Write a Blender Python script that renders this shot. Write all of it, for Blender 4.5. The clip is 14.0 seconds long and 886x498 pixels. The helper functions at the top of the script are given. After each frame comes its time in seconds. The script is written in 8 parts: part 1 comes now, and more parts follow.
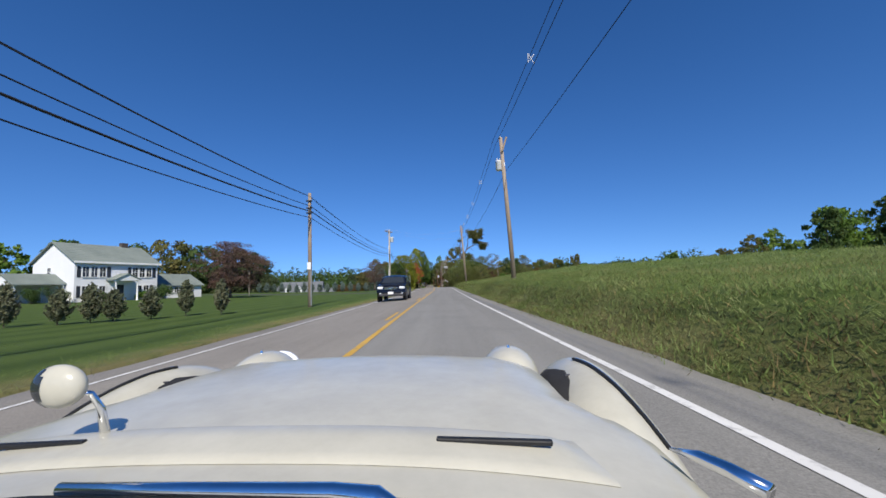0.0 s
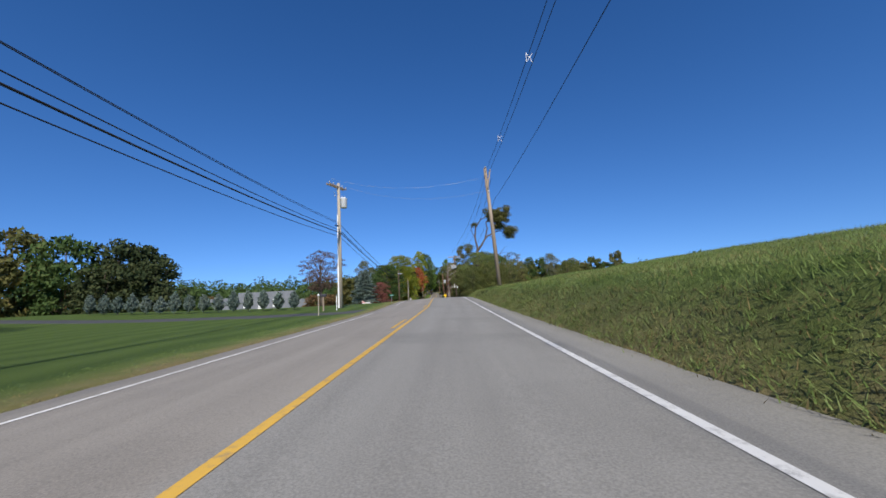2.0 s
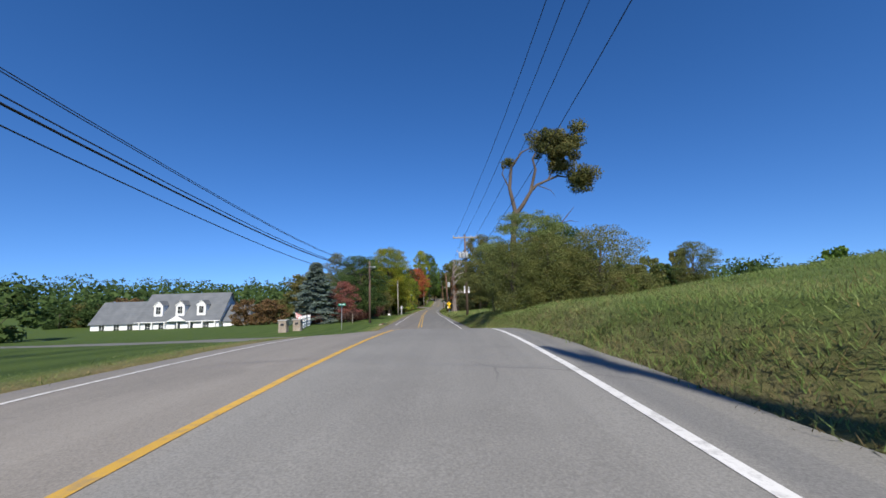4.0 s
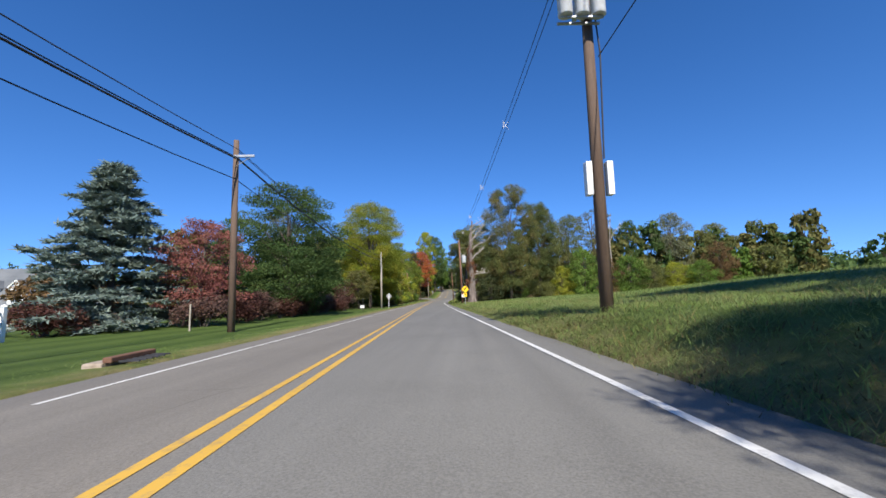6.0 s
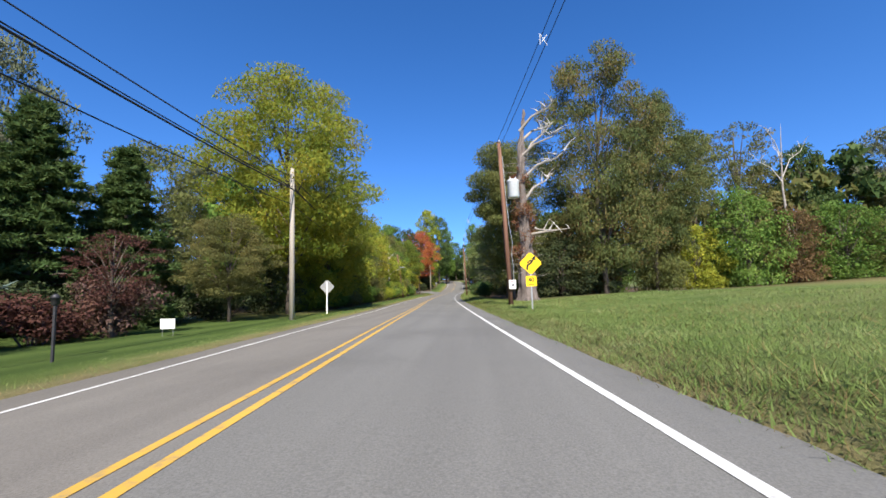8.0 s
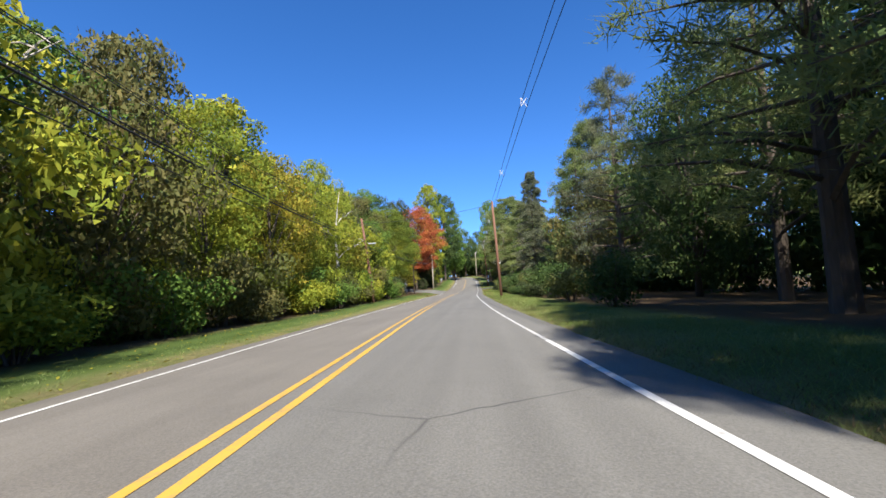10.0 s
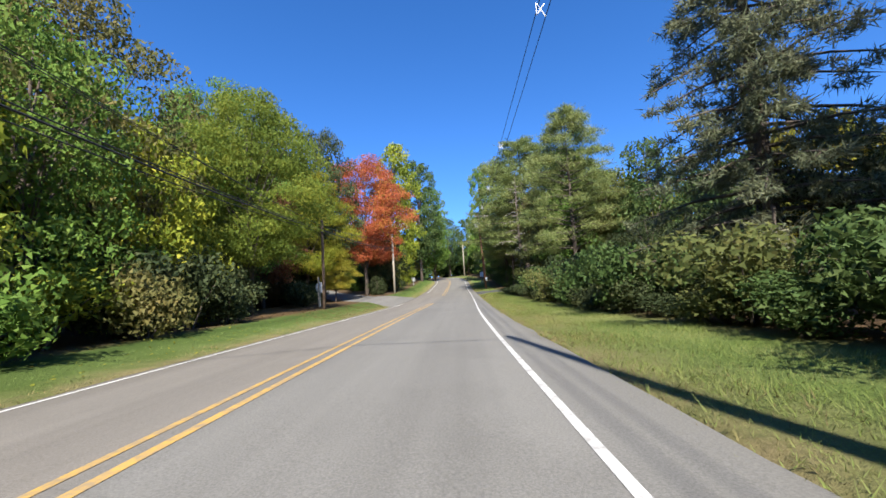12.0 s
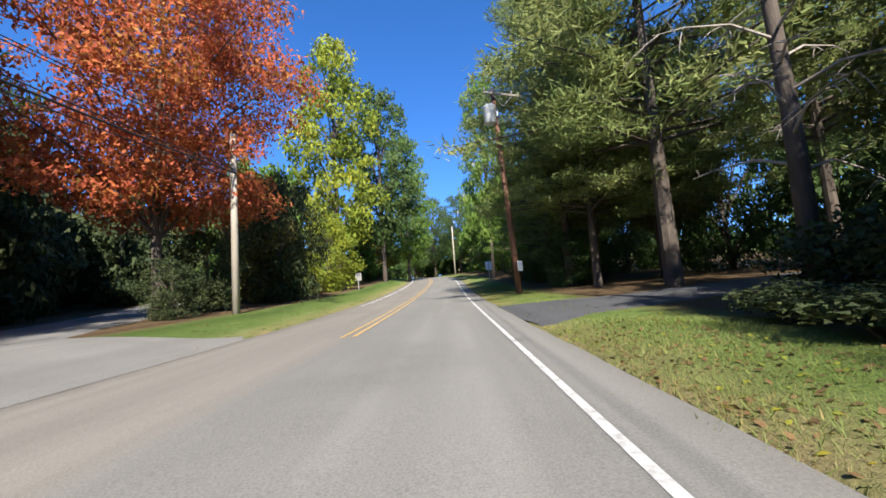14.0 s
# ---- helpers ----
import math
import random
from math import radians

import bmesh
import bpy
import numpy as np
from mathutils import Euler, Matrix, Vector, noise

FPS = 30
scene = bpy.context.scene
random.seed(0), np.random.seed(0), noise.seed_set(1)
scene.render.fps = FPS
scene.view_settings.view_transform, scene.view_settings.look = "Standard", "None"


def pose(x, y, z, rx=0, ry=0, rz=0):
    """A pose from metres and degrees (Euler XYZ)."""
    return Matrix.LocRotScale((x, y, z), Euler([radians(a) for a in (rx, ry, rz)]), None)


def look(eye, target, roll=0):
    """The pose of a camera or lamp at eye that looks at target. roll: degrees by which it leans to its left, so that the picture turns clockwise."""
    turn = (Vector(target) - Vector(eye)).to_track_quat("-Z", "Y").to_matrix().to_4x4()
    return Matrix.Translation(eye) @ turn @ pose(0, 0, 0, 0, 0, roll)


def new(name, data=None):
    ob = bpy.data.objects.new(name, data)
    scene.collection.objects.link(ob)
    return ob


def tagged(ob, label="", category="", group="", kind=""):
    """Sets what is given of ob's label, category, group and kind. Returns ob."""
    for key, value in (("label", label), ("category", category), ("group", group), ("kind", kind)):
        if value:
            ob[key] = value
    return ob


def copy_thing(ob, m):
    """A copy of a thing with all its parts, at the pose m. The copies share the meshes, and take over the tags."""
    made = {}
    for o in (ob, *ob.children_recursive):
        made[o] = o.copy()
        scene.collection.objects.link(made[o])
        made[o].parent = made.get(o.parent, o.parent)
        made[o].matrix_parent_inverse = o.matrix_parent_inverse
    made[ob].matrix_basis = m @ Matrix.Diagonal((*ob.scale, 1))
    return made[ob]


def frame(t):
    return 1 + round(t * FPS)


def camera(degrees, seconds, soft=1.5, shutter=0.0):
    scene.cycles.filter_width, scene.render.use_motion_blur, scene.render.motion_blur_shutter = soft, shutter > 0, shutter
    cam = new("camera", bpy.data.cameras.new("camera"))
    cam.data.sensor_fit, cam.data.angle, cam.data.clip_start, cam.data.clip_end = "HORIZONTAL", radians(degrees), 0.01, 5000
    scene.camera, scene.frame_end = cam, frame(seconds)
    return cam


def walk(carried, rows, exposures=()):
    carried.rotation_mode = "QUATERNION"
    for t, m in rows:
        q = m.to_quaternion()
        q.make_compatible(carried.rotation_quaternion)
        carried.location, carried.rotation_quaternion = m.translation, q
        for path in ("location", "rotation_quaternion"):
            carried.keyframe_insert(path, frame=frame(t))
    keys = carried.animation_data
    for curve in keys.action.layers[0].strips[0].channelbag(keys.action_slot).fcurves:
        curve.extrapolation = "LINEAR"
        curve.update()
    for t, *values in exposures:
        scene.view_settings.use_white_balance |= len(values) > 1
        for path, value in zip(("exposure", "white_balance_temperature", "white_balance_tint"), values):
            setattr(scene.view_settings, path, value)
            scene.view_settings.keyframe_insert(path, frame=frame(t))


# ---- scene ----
cam = camera(97.0, 14.0, soft=1.6, shutter=0.0)
PATH = [
    (0, (-0.027, -0.020, 1.020), (-0.025, 1.972, 1.196), -1.9),
    (0.5, (-0.005, 9.192, 1.020), (-0.007, 11.183, 1.210), -2.0),
    (1, (0.029, 18.292, 1.020), (0.021, 20.282, 1.225), -2.0),
    (1.5, (0.008, 27.451, 1.020), (-0.011, 29.439, 1.231), -2.4),
    (2, (0.002, 36.599, 1.010), (-0.031, 38.587, 1.224), -2.9),
    (2.5, (0.008, 45.708, 0.980), (-0.041, 47.695, 1.195), -2.4),
    (3, (-0.015, 54.925, 0.940), (-0.082, 56.910, 1.175), -1.6),
    (3.5, (-0.018, 64.070, 1.034), (-0.069, 66.055, 1.284), -1.7),
    (4, (-0.107, 73.219, 1.144), (-0.174, 75.203, 1.389), -1.7),
    (4.5, (-0.404, 82.364, 1.126), (-0.501, 84.346, 1.326), -1.8),
    (5, (-0.928, 91.498, 0.509), (-1.044, 93.480, 0.659), -1.8),
    (5.5, (-1.588, 100.624, -0.298), (-1.690, 102.604, -0.070), -1.9),
    (6, (-2.189, 109.731, -0.498), (-2.293, 111.712, -0.286), -1.6),
    (6.5, (-2.908, 118.857, -0.652), (-3.014, 120.838, -0.438), -1.7),
    (7, (-3.580, 127.949, -0.805), (-3.693, 129.930, -0.590), -2.0),
    (7.5, (-4.210, 137.103, -0.980), (-4.332, 139.086, -0.782), -2.1),
    (8, (-4.877, 146.228, -1.153), (-5.004, 148.212, -0.974), -1.8),
    (8.5, (-5.662, 155.372, -1.368), (-5.774, 157.359, -1.208), -2.6),
    (9, (-6.289, 164.481, -1.571), (-6.414, 166.468, -1.394), -2.7),
    (9.5, (-6.953, 173.607, -1.737), (-7.101, 175.592, -1.562), -2.8),
    (10, (-7.609, 182.734, -1.903), (-7.765, 184.718, -1.728), -2.9),
    (10.5, (-8.109, 191.870, -2.054), (-8.229, 193.858, -1.869), -3.1),
    (11, (-8.317, 201.018, -2.155), (-8.400, 203.008, -1.962), -3.2),
    (11.5, (-8.316, 210.170, -2.239), (-8.406, 212.157, -2.048), -3.3),
    (12, (-8.274, 219.322, -2.321), (-8.354, 221.309, -2.135), -3.4),
    (12.5, (-8.325, 228.449, -2.432), (-8.383, 230.438, -2.248), -3.4),
    (13, (-8.318, 237.628, -2.534), (-8.349, 239.617, -2.343), -3.5),
    (13.5, (-8.283, 246.766, -2.618), (-8.298, 248.754, -2.417), -3.8),
    (14, (-8.165, 255.920, -2.598), (-8.190, 257.908, -2.396), -4.2),
]
walk(cam, [(t, look(eye, target, roll)) for t, eye, target, roll in PATH],
     exposures=[(0, 0.26), (3, 0.32), (5.5, 0.66), (8.5, 1.1), (11.5, 1.3), (14, 1.42)])

# ---- light: clear autumn afternoon, sun behind and a little to the right ----
SUN_ELEV, SUN_AZ = radians(43.0), radians(170.0)   # azimuth clockwise from +y
world = bpy.data.worlds.new("sky")
scene.world = world
world.use_nodes = True
wn, wl = world.node_tree.nodes, world.node_tree.links
sky = wn.new("ShaderNodeTexSky")
sky.sky_type = "NISHITA"
sky.sun_disc = False
sky.sun_elevation, sky.sun_rotation = SUN_ELEV, SUN_AZ
sky.altitude, sky.air_density, sky.dust_density, sky.ozone_density = 0.0, 0.6, 0.0, 2.0
wn["Background"].inputs["Strength"].default_value = 0.134
vivid = wn.new("ShaderNodeHueSaturation")
vivid.inputs["Hue"].default_value, vivid.inputs["Saturation"].default_value, vivid.inputs["Value"].default_value = 0.507, 1.28, 1.0
# very clear air: the blue stays deep down to the horizon
sky_at, sky_up, sky_way = wn.new("ShaderNodeTexCoord"), wn.new("ShaderNodeMapping"), wn.new("ShaderNodeVectorMath")
sky_up.inputs["Location"].default_value, sky_up.inputs["Scale"].default_value = (0.0, 0.0, 0.1), (1.0, 1.0, 0.86)
sky_way.operation = "NORMALIZE"
wl.new(sky_at.outputs["Generated"], sky_up.inputs["Vector"])
wl.new(sky_up.outputs["Vector"], sky_way.inputs[0])
wl.new(sky_way.outputs["Vector"], sky.inputs["Vector"])
wl.new(sky.outputs["Color"], vivid.inputs["Color"])
wl.new(vivid.outputs["Color"], wn["Background"].inputs["Color"])
sun_data = bpy.data.lights.new("sun", "SUN")
sun_data.energy, sun_data.angle, sun_data.color = 4.8, radians(0.8), (1.0, 0.94, 0.85)
sun = new("sun", sun_data)
_d = Vector((math.sin(SUN_AZ) * math.cos(SUN_ELEV), math.cos(SUN_AZ) * math.cos(SUN_ELEV), math.sin(SUN_ELEV)))
sun.matrix_world = Matrix.Translation((30, -40, 60)) @ _d.to_track_quat("Z", "Y").to_matrix().to_4x4()

# ---- materials ----
def shader(name, rough=0.8, metal=0.0, spec=0.3):
    m = bpy.data.materials.new(name)
    m.use_nodes = True
    b = m.node_tree.nodes["Principled BSDF"]
    b.inputs["Roughness"].default_value = rough
    b.inputs["Metallic"].default_value = metal
    b.inputs["Specular IOR Level"].default_value = spec
    return m, m.node_tree.nodes, m.node_tree.links, b


def ramp_node(n, stops):
    r = n.new("ShaderNodeValToRGB")
    while len(r.color_ramp.elements) < len(stops):
        r.color_ramp.elements.new(0.5)
    for e, (p, c) in zip(r.color_ramp.elements, stops):
        e.position, e.color = p, (*c, 1.0)
    return r


def coords(n, l, scale, obj=True):
    t, mp = n.new("ShaderNodeTexCoord"), n.new("ShaderNodeMapping")
    mp.inputs["Scale"].default_value = scale if isinstance(scale, tuple) else (scale,) * 3
    l.new(t.outputs["Object" if obj else "Generated"], mp.inputs["Vector"])
    return mp.outputs["Vector"]


def noise_node(n, l, vec, scale, detail=5.0, rough=0.6):
    t = n.new("ShaderNodeTexNoise")
    t.inputs["Scale"].default_value, t.inputs["Detail"].default_value, t.inputs["Roughness"].default_value = scale, detail, rough
    if vec is not None:
        l.new(vec, t.inputs["Vector"])
    return t.outputs["Fac"]


def mix_col(n, l, fac, a, b, blend="MIX"):
    m = n.new("ShaderNodeMix")
    m.data_type, m.blend_type = "RGBA", blend
    for v, s in ((fac, 0), (a, 6), (b, 7)):
        if isinstance(v, (int, float)):
            m.inputs[s].default_value = v
        elif isinstance(v, tuple):
            m.inputs[s].default_value = (*v, 1.0)
        else:
            l.new(v, m.inputs[s])
    return m.outputs[2]


def bump(n, l, b, height, strength, dist=0.02):
    u = n.new("ShaderNodeBump")
    u.inputs["Strength"].default_value, u.inputs["Distance"].default_value = strength, dist
    l.new(height, u.inputs["Height"])
    l.new(u.outputs["Normal"], b.inputs["Normal"])


def worn(name, c1, c2, big=0.6, small=12.0, rough=0.75, metal=0.0, spec=0.3, relief=0.25, scale=1.0, dirt=None, dist=0.01):
    """Two-scale varied surface: broad blotches and fine grain between two colours, with relief."""
    m, n, l, b = shader(name, rough, metal, spec)
    v = coords(n, l, scale)
    broad, fine = noise_node(n, l, v, big, 4), noise_node(n, l, v, small, 6, 0.7)
    col = mix_col(n, l, ramp_node_out(n, l, broad, 0.35, 0.65), c1, c2)
    col = mix_col(n, l, 0.35, col, mix_col(n, l, ramp_node_out(n, l, fine, 0.3, 0.7), tuple(x * 0.72 for x in c1), tuple(min(1, x * 1.18) for x in c2)))
    if dirt:
        col = mix_col(n, l, ramp_node_out(n, l, noise_node(n, l, v, big * 3.1, 6, 0.65), 0.55, 0.8), col, dirt)
    l.new(col, b.inputs["Base Color"])
    bump(n, l, b, fine, relief, dist)
    return m


def ramp_node_out(n, l, fac, lo, hi):
    r = ramp_node(n, [(lo, (0, 0, 0)), (hi, (1, 1, 1))])
    l.new(fac, r.inputs["Fac"])
    return r.outputs["Color"]


def foliage(name, cols, trans=0.24, rough=0.65):
    """Leaf surface: colour varies leaf by leaf, clump by clump and tree by tree; light shines through."""
    m, n, l, b = shader(name, rough, 0.0, 0.12)
    geo, info = n.new("ShaderNodeNewGeometry"), n.new("ShaderNodeObjectInfo")
    v = coords(n, l, 1.0)
    clump = noise_node(n, l, v, 0.55, 3, 0.6)
    add = n.new("ShaderNodeMath"); add.operation = "MULTIPLY_ADD"
    l.new(geo.outputs["Random Per Island"], add.inputs[0]); add.inputs[1].default_value = 0.42
    sub = n.new("ShaderNodeMath"); sub.operation = "MULTIPLY_ADD"
    l.new(clump, sub.inputs[0]); sub.inputs[1].default_value, sub.inputs[2].default_value = 1.5, -0.5
    l.new(sub.outputs[0], add.inputs[2])
    add2 = n.new("ShaderNodeMath"); add2.operation = "MULTIPLY_ADD"
    l.new(info.outputs["Random"], add2.inputs[0]); add2.inputs[1].default_value = 0.25
    l.new(add.outputs[0], add2.inputs[2])
    k = len(cols)
    r = ramp_node(n, [(i / (k - 1), c) for i, c in enumerate(cols)])
    l.new(add2.outputs[0], r.inputs["Fac"])
    l.new(r.outputs["Color"], b.inputs["Base Color"])
    tr, mx = n.new("ShaderNodeBsdfTranslucent"), n.new("ShaderNodeMixShader")
    l.new(mix_col(n, l, 0.5, r.outputs["Color"], tuple(min(1.0, x * 1.6) for x in cols[-1])), tr.inputs["Color"])
    mx.inputs[0].default_value = trans
    l.new(b.outputs[0], mx.inputs[1]); l.new(tr.outputs[0], mx.inputs[2])
    l.new(mx.outputs[0], n["Material Output"].inputs["Surface"])
    return m


LEAF = {
    "green": foliage("leaf_green", [(0.0334, 0.0714, 0.0143), (0.0714, 0.1369, 0.0238), (0.119, 0.1964, 0.0358), (0.1785, 0.238, 0.0535)]),
    "dark": foliage("leaf_dark_green", [(0.0192, 0.0426, 0.0139), (0.0405, 0.0745, 0.0213), (0.0692, 0.1117, 0.0319), (0.0958, 0.1277, 0.0426)]),
    "lime": foliage("leaf_yellow_green", [(0.055, 0.09, 0.014), (0.12, 0.17, 0.022), (0.23, 0.26, 0.03), (0.4, 0.37, 0.045)]),
    "turning": foliage("leaf_turning_green", [(0.042, 0.074, 0.013), (0.1, 0.155, 0.022), (0.175, 0.23, 0.03), (0.27, 0.27, 0.036), (0.38, 0.29, 0.04)], 0.48),
    "moss": foliage("leaf_moss_green", [(0.036, 0.064, 0.013), (0.078, 0.118, 0.02), (0.135, 0.18, 0.028), (0.23, 0.245, 0.038)], 0.32),
    "oak": foliage("leaf_oak_green", [(0.026, 0.042, 0.015), (0.055, 0.078, 0.024), (0.1, 0.12, 0.036), (0.165, 0.115, 0.042)], 0.2),
    "gold": foliage("leaf_gold", [(0.07, 0.09, 0.018), (0.14, 0.16, 0.024), (0.25, 0.24, 0.03), (0.38, 0.27, 0.04)]),
    "red": foliage("leaf_scarlet", [(0.05, 0.065, 0.016), (0.12, 0.085, 0.022), (0.28, 0.07, 0.035), (0.42, 0.095, 0.045), (0.42, 0.19, 0.045)], 0.28),
    "purple": foliage("leaf_maroon", [(0.0259, 0.0126, 0.0115), (0.0576, 0.0242, 0.0207), (0.095, 0.0403, 0.0317), (0.1267, 0.0691, 0.0461)]),
    "rust": foliage("leaf_rust", [(0.0595, 0.0467, 0.0213), (0.1105, 0.0723, 0.034), (0.17, 0.0978, 0.0467), (0.153, 0.1275, 0.051)]),
    "russet": foliage("leaf_russet", [(0.05, 0.032, 0.018), (0.1, 0.05, 0.028), (0.17, 0.068, 0.04), (0.2, 0.12, 0.05)]),
    "mauve": foliage("leaf_dull_maroon", [(0.048, 0.032, 0.028), (0.088, 0.052, 0.044), (0.136, 0.08, 0.064), (0.16, 0.112, 0.08)]),
    "olive": foliage("leaf_olive", [(0.0414, 0.057, 0.0207), (0.0881, 0.0984, 0.0311), (0.145, 0.1347, 0.0466), (0.1968, 0.1554, 0.0518)]),
    "blue": foliage("needle_blue_grey", [(0.045, 0.072, 0.06), (0.1, 0.145, 0.122), (0.175, 0.225, 0.195), (0.24, 0.28, 0.23)], 0.16),
    "pine": foliage("needle_pine", [(0.05, 0.078, 0.025), (0.105, 0.145, 0.045), (0.175, 0.22, 0.07), (0.27, 0.285, 0.105)], 0.32),
    "grey": foliage("needle_grey_green", [(0.045, 0.06, 0.038), (0.09, 0.11, 0.06), (0.15, 0.165, 0.095), (0.21, 0.2, 0.13)], 0.25),
    "wine": foliage("leaf_dull_red", [(0.08, 0.03, 0.027), (0.16, 0.055, 0.047), (0.25, 0.09, 0.075), (0.32, 0.15, 0.11)]),
    # near-black leaves; mostly put woodland shade into the colour of undergrowth
    "ink": foliage("leaf_shade_dark_green", [(0.014, 0.024, 0.011), (0.028, 0.042, 0.017), (0.05, 0.065, 0.026), (0.085, 0.09, 0.035)], 0.1),
    "fern": foliage("leaf_dull_green", [(0.044, 0.0616, 0.0194), (0.0924, 0.1144, 0.0352), (0.1496, 0.1672, 0.0528), (0.22, 0.2024, 0.0748)], 0.4),
}
M_BARK = worn("bark", (0.06, 0.047, 0.037), (0.125, 0.1, 0.08), 1.5, 9.0, 0.9, relief=0.8, scale=(1.6, 1.6, 0.35), dist=0.03)
M_DEADWOOD = worn("bleached_wood", (0.34, 0.3, 0.26), (0.55, 0.51, 0.45), 1.2, 9.0, 0.85, relief=0.6, scale=(1.6, 1.6, 0.3), dist=0.02)
M_POLE = worn("weathered_pole_wood", (0.2, 0.15, 0.11), (0.34, 0.275, 0.21), 0.8, 10.0, 0.85, relief=0.5, scale=(6.0, 6.0, 0.5), dirt=(0.1, 0.075, 0.055))
M_POLE_RED = worn("treated_pole_wood", (0.125, 0.062, 0.04), (0.215, 0.11, 0.07), 0.8, 10.0, 0.8, relief=0.5, scale=(6.0, 6.0, 0.5), dirt=(0.08, 0.05, 0.04))
M_POLE_BROWN = worn("dark_pole_wood", (0.095, 0.062, 0.045), (0.165, 0.115, 0.085), 0.8, 10.0, 0.85, relief=0.5, scale=(6.0, 6.0, 0.5), dirt=(0.07, 0.05, 0.04))
M_POLE_PALE = worn("bleached_pole_wood", (0.27, 0.235, 0.185), (0.42, 0.375, 0.305), 0.8, 10.0, 0.85, relief=0.4, scale=(6.0, 6.0, 0.5))
M_WIRE = worn("black_cable", (0.012, 0.012, 0.014), (0.03, 0.03, 0.032), 1.0, 20.0, 0.6)
M_TIN = worn("painted_grey_tank", (0.55, 0.57, 0.57), (0.68, 0.69, 0.69), 1.5, 12.0, 0.5, dirt=(0.4, 0.38, 0.35))
M_CERAMIC = worn("insulator_porcelain", (0.45, 0.46, 0.48), (0.6, 0.6, 0.62), 2.0, 20.0, 0.25, spec=0.5)
M_STEEL = worn("galvanised_steel", (0.36, 0.37, 0.38), (0.5, 0.51, 0.52), 3.0, 18.0, 0.45, metal=0.6)
M_DARKMETAL = worn("dark_metal", (0.03, 0.03, 0.035), (0.07, 0.07, 0.075), 3.0, 18.0, 0.5, metal=0.3)
M_WHITE = worn("white_paint", (0.74, 0.74, 0.72), (0.82, 0.82, 0.8), 0.7, 12.0, 0.6, dirt=(0.6, 0.59, 0.55))
M_SIDING = worn("white_siding", (0.72, 0.73, 0.74), (0.8, 0.8, 0.8), 0.4, 10.0, 0.65)
M_SHINGLE = worn("grey_green_shingle", (0.16, 0.19, 0.17), (0.23, 0.26, 0.23), 0.5, 14.0, 0.9, relief=0.5)
M_SLATE = worn("grey_shingle", (0.1, 0.11, 0.12), (0.16, 0.17, 0.18), 0.5, 14.0, 0.9, relief=0.5)
M_PANE = shader("window_glass", 0.08, 0.0, 0.6)[0]
M_PANE.node_tree.nodes["Principled BSDF"].inputs["Base Color"].default_value = (0.03, 0.035, 0.04, 1)
M_SHUTTER = worn("dark_shutter", (0.03, 0.035, 0.045), (0.05, 0.055, 0.065), 2.0, 20.0, 0.6)
M_BRICK = worn("chimney_brick", (0.05, 0.045, 0.045), (0.09, 0.075, 0.07), 2.0, 14.0, 0.9)
M_STONE = worn("field_stone", (0.26, 0.2, 0.15), (0.44, 0.38, 0.31), 2.5, 14.0, 0.9, relief=0.8, dist=0.03)
M_CONCRETE = worn("concrete", (0.36, 0.35, 0.33), (0.48, 0.47, 0.44), 1.2, 18.0, 0.85, relief=0.4)
M_YELLOW = worn("yellow_sign_sheet", (0.85, 0.5, 0.01), (0.92, 0.56, 0.015), 0.8, 8.0, 0.45)
M_BLACK = worn("black_sign_ink", (0.012, 0.012, 0.012), (0.02, 0.02, 0.02), 2.0, 20.0, 0.5)
M_SIGNBACK = worn("sign_back_aluminium", (0.2, 0.2, 0.195), (0.28, 0.28, 0.27), 1.2, 9.0, 0.6)
M_GREEN_SIGN = worn("green_sign_sheet", (0.0, 0.24, 0.15), (0.01, 0.3, 0.19), 1.2, 9.0, 0.45)


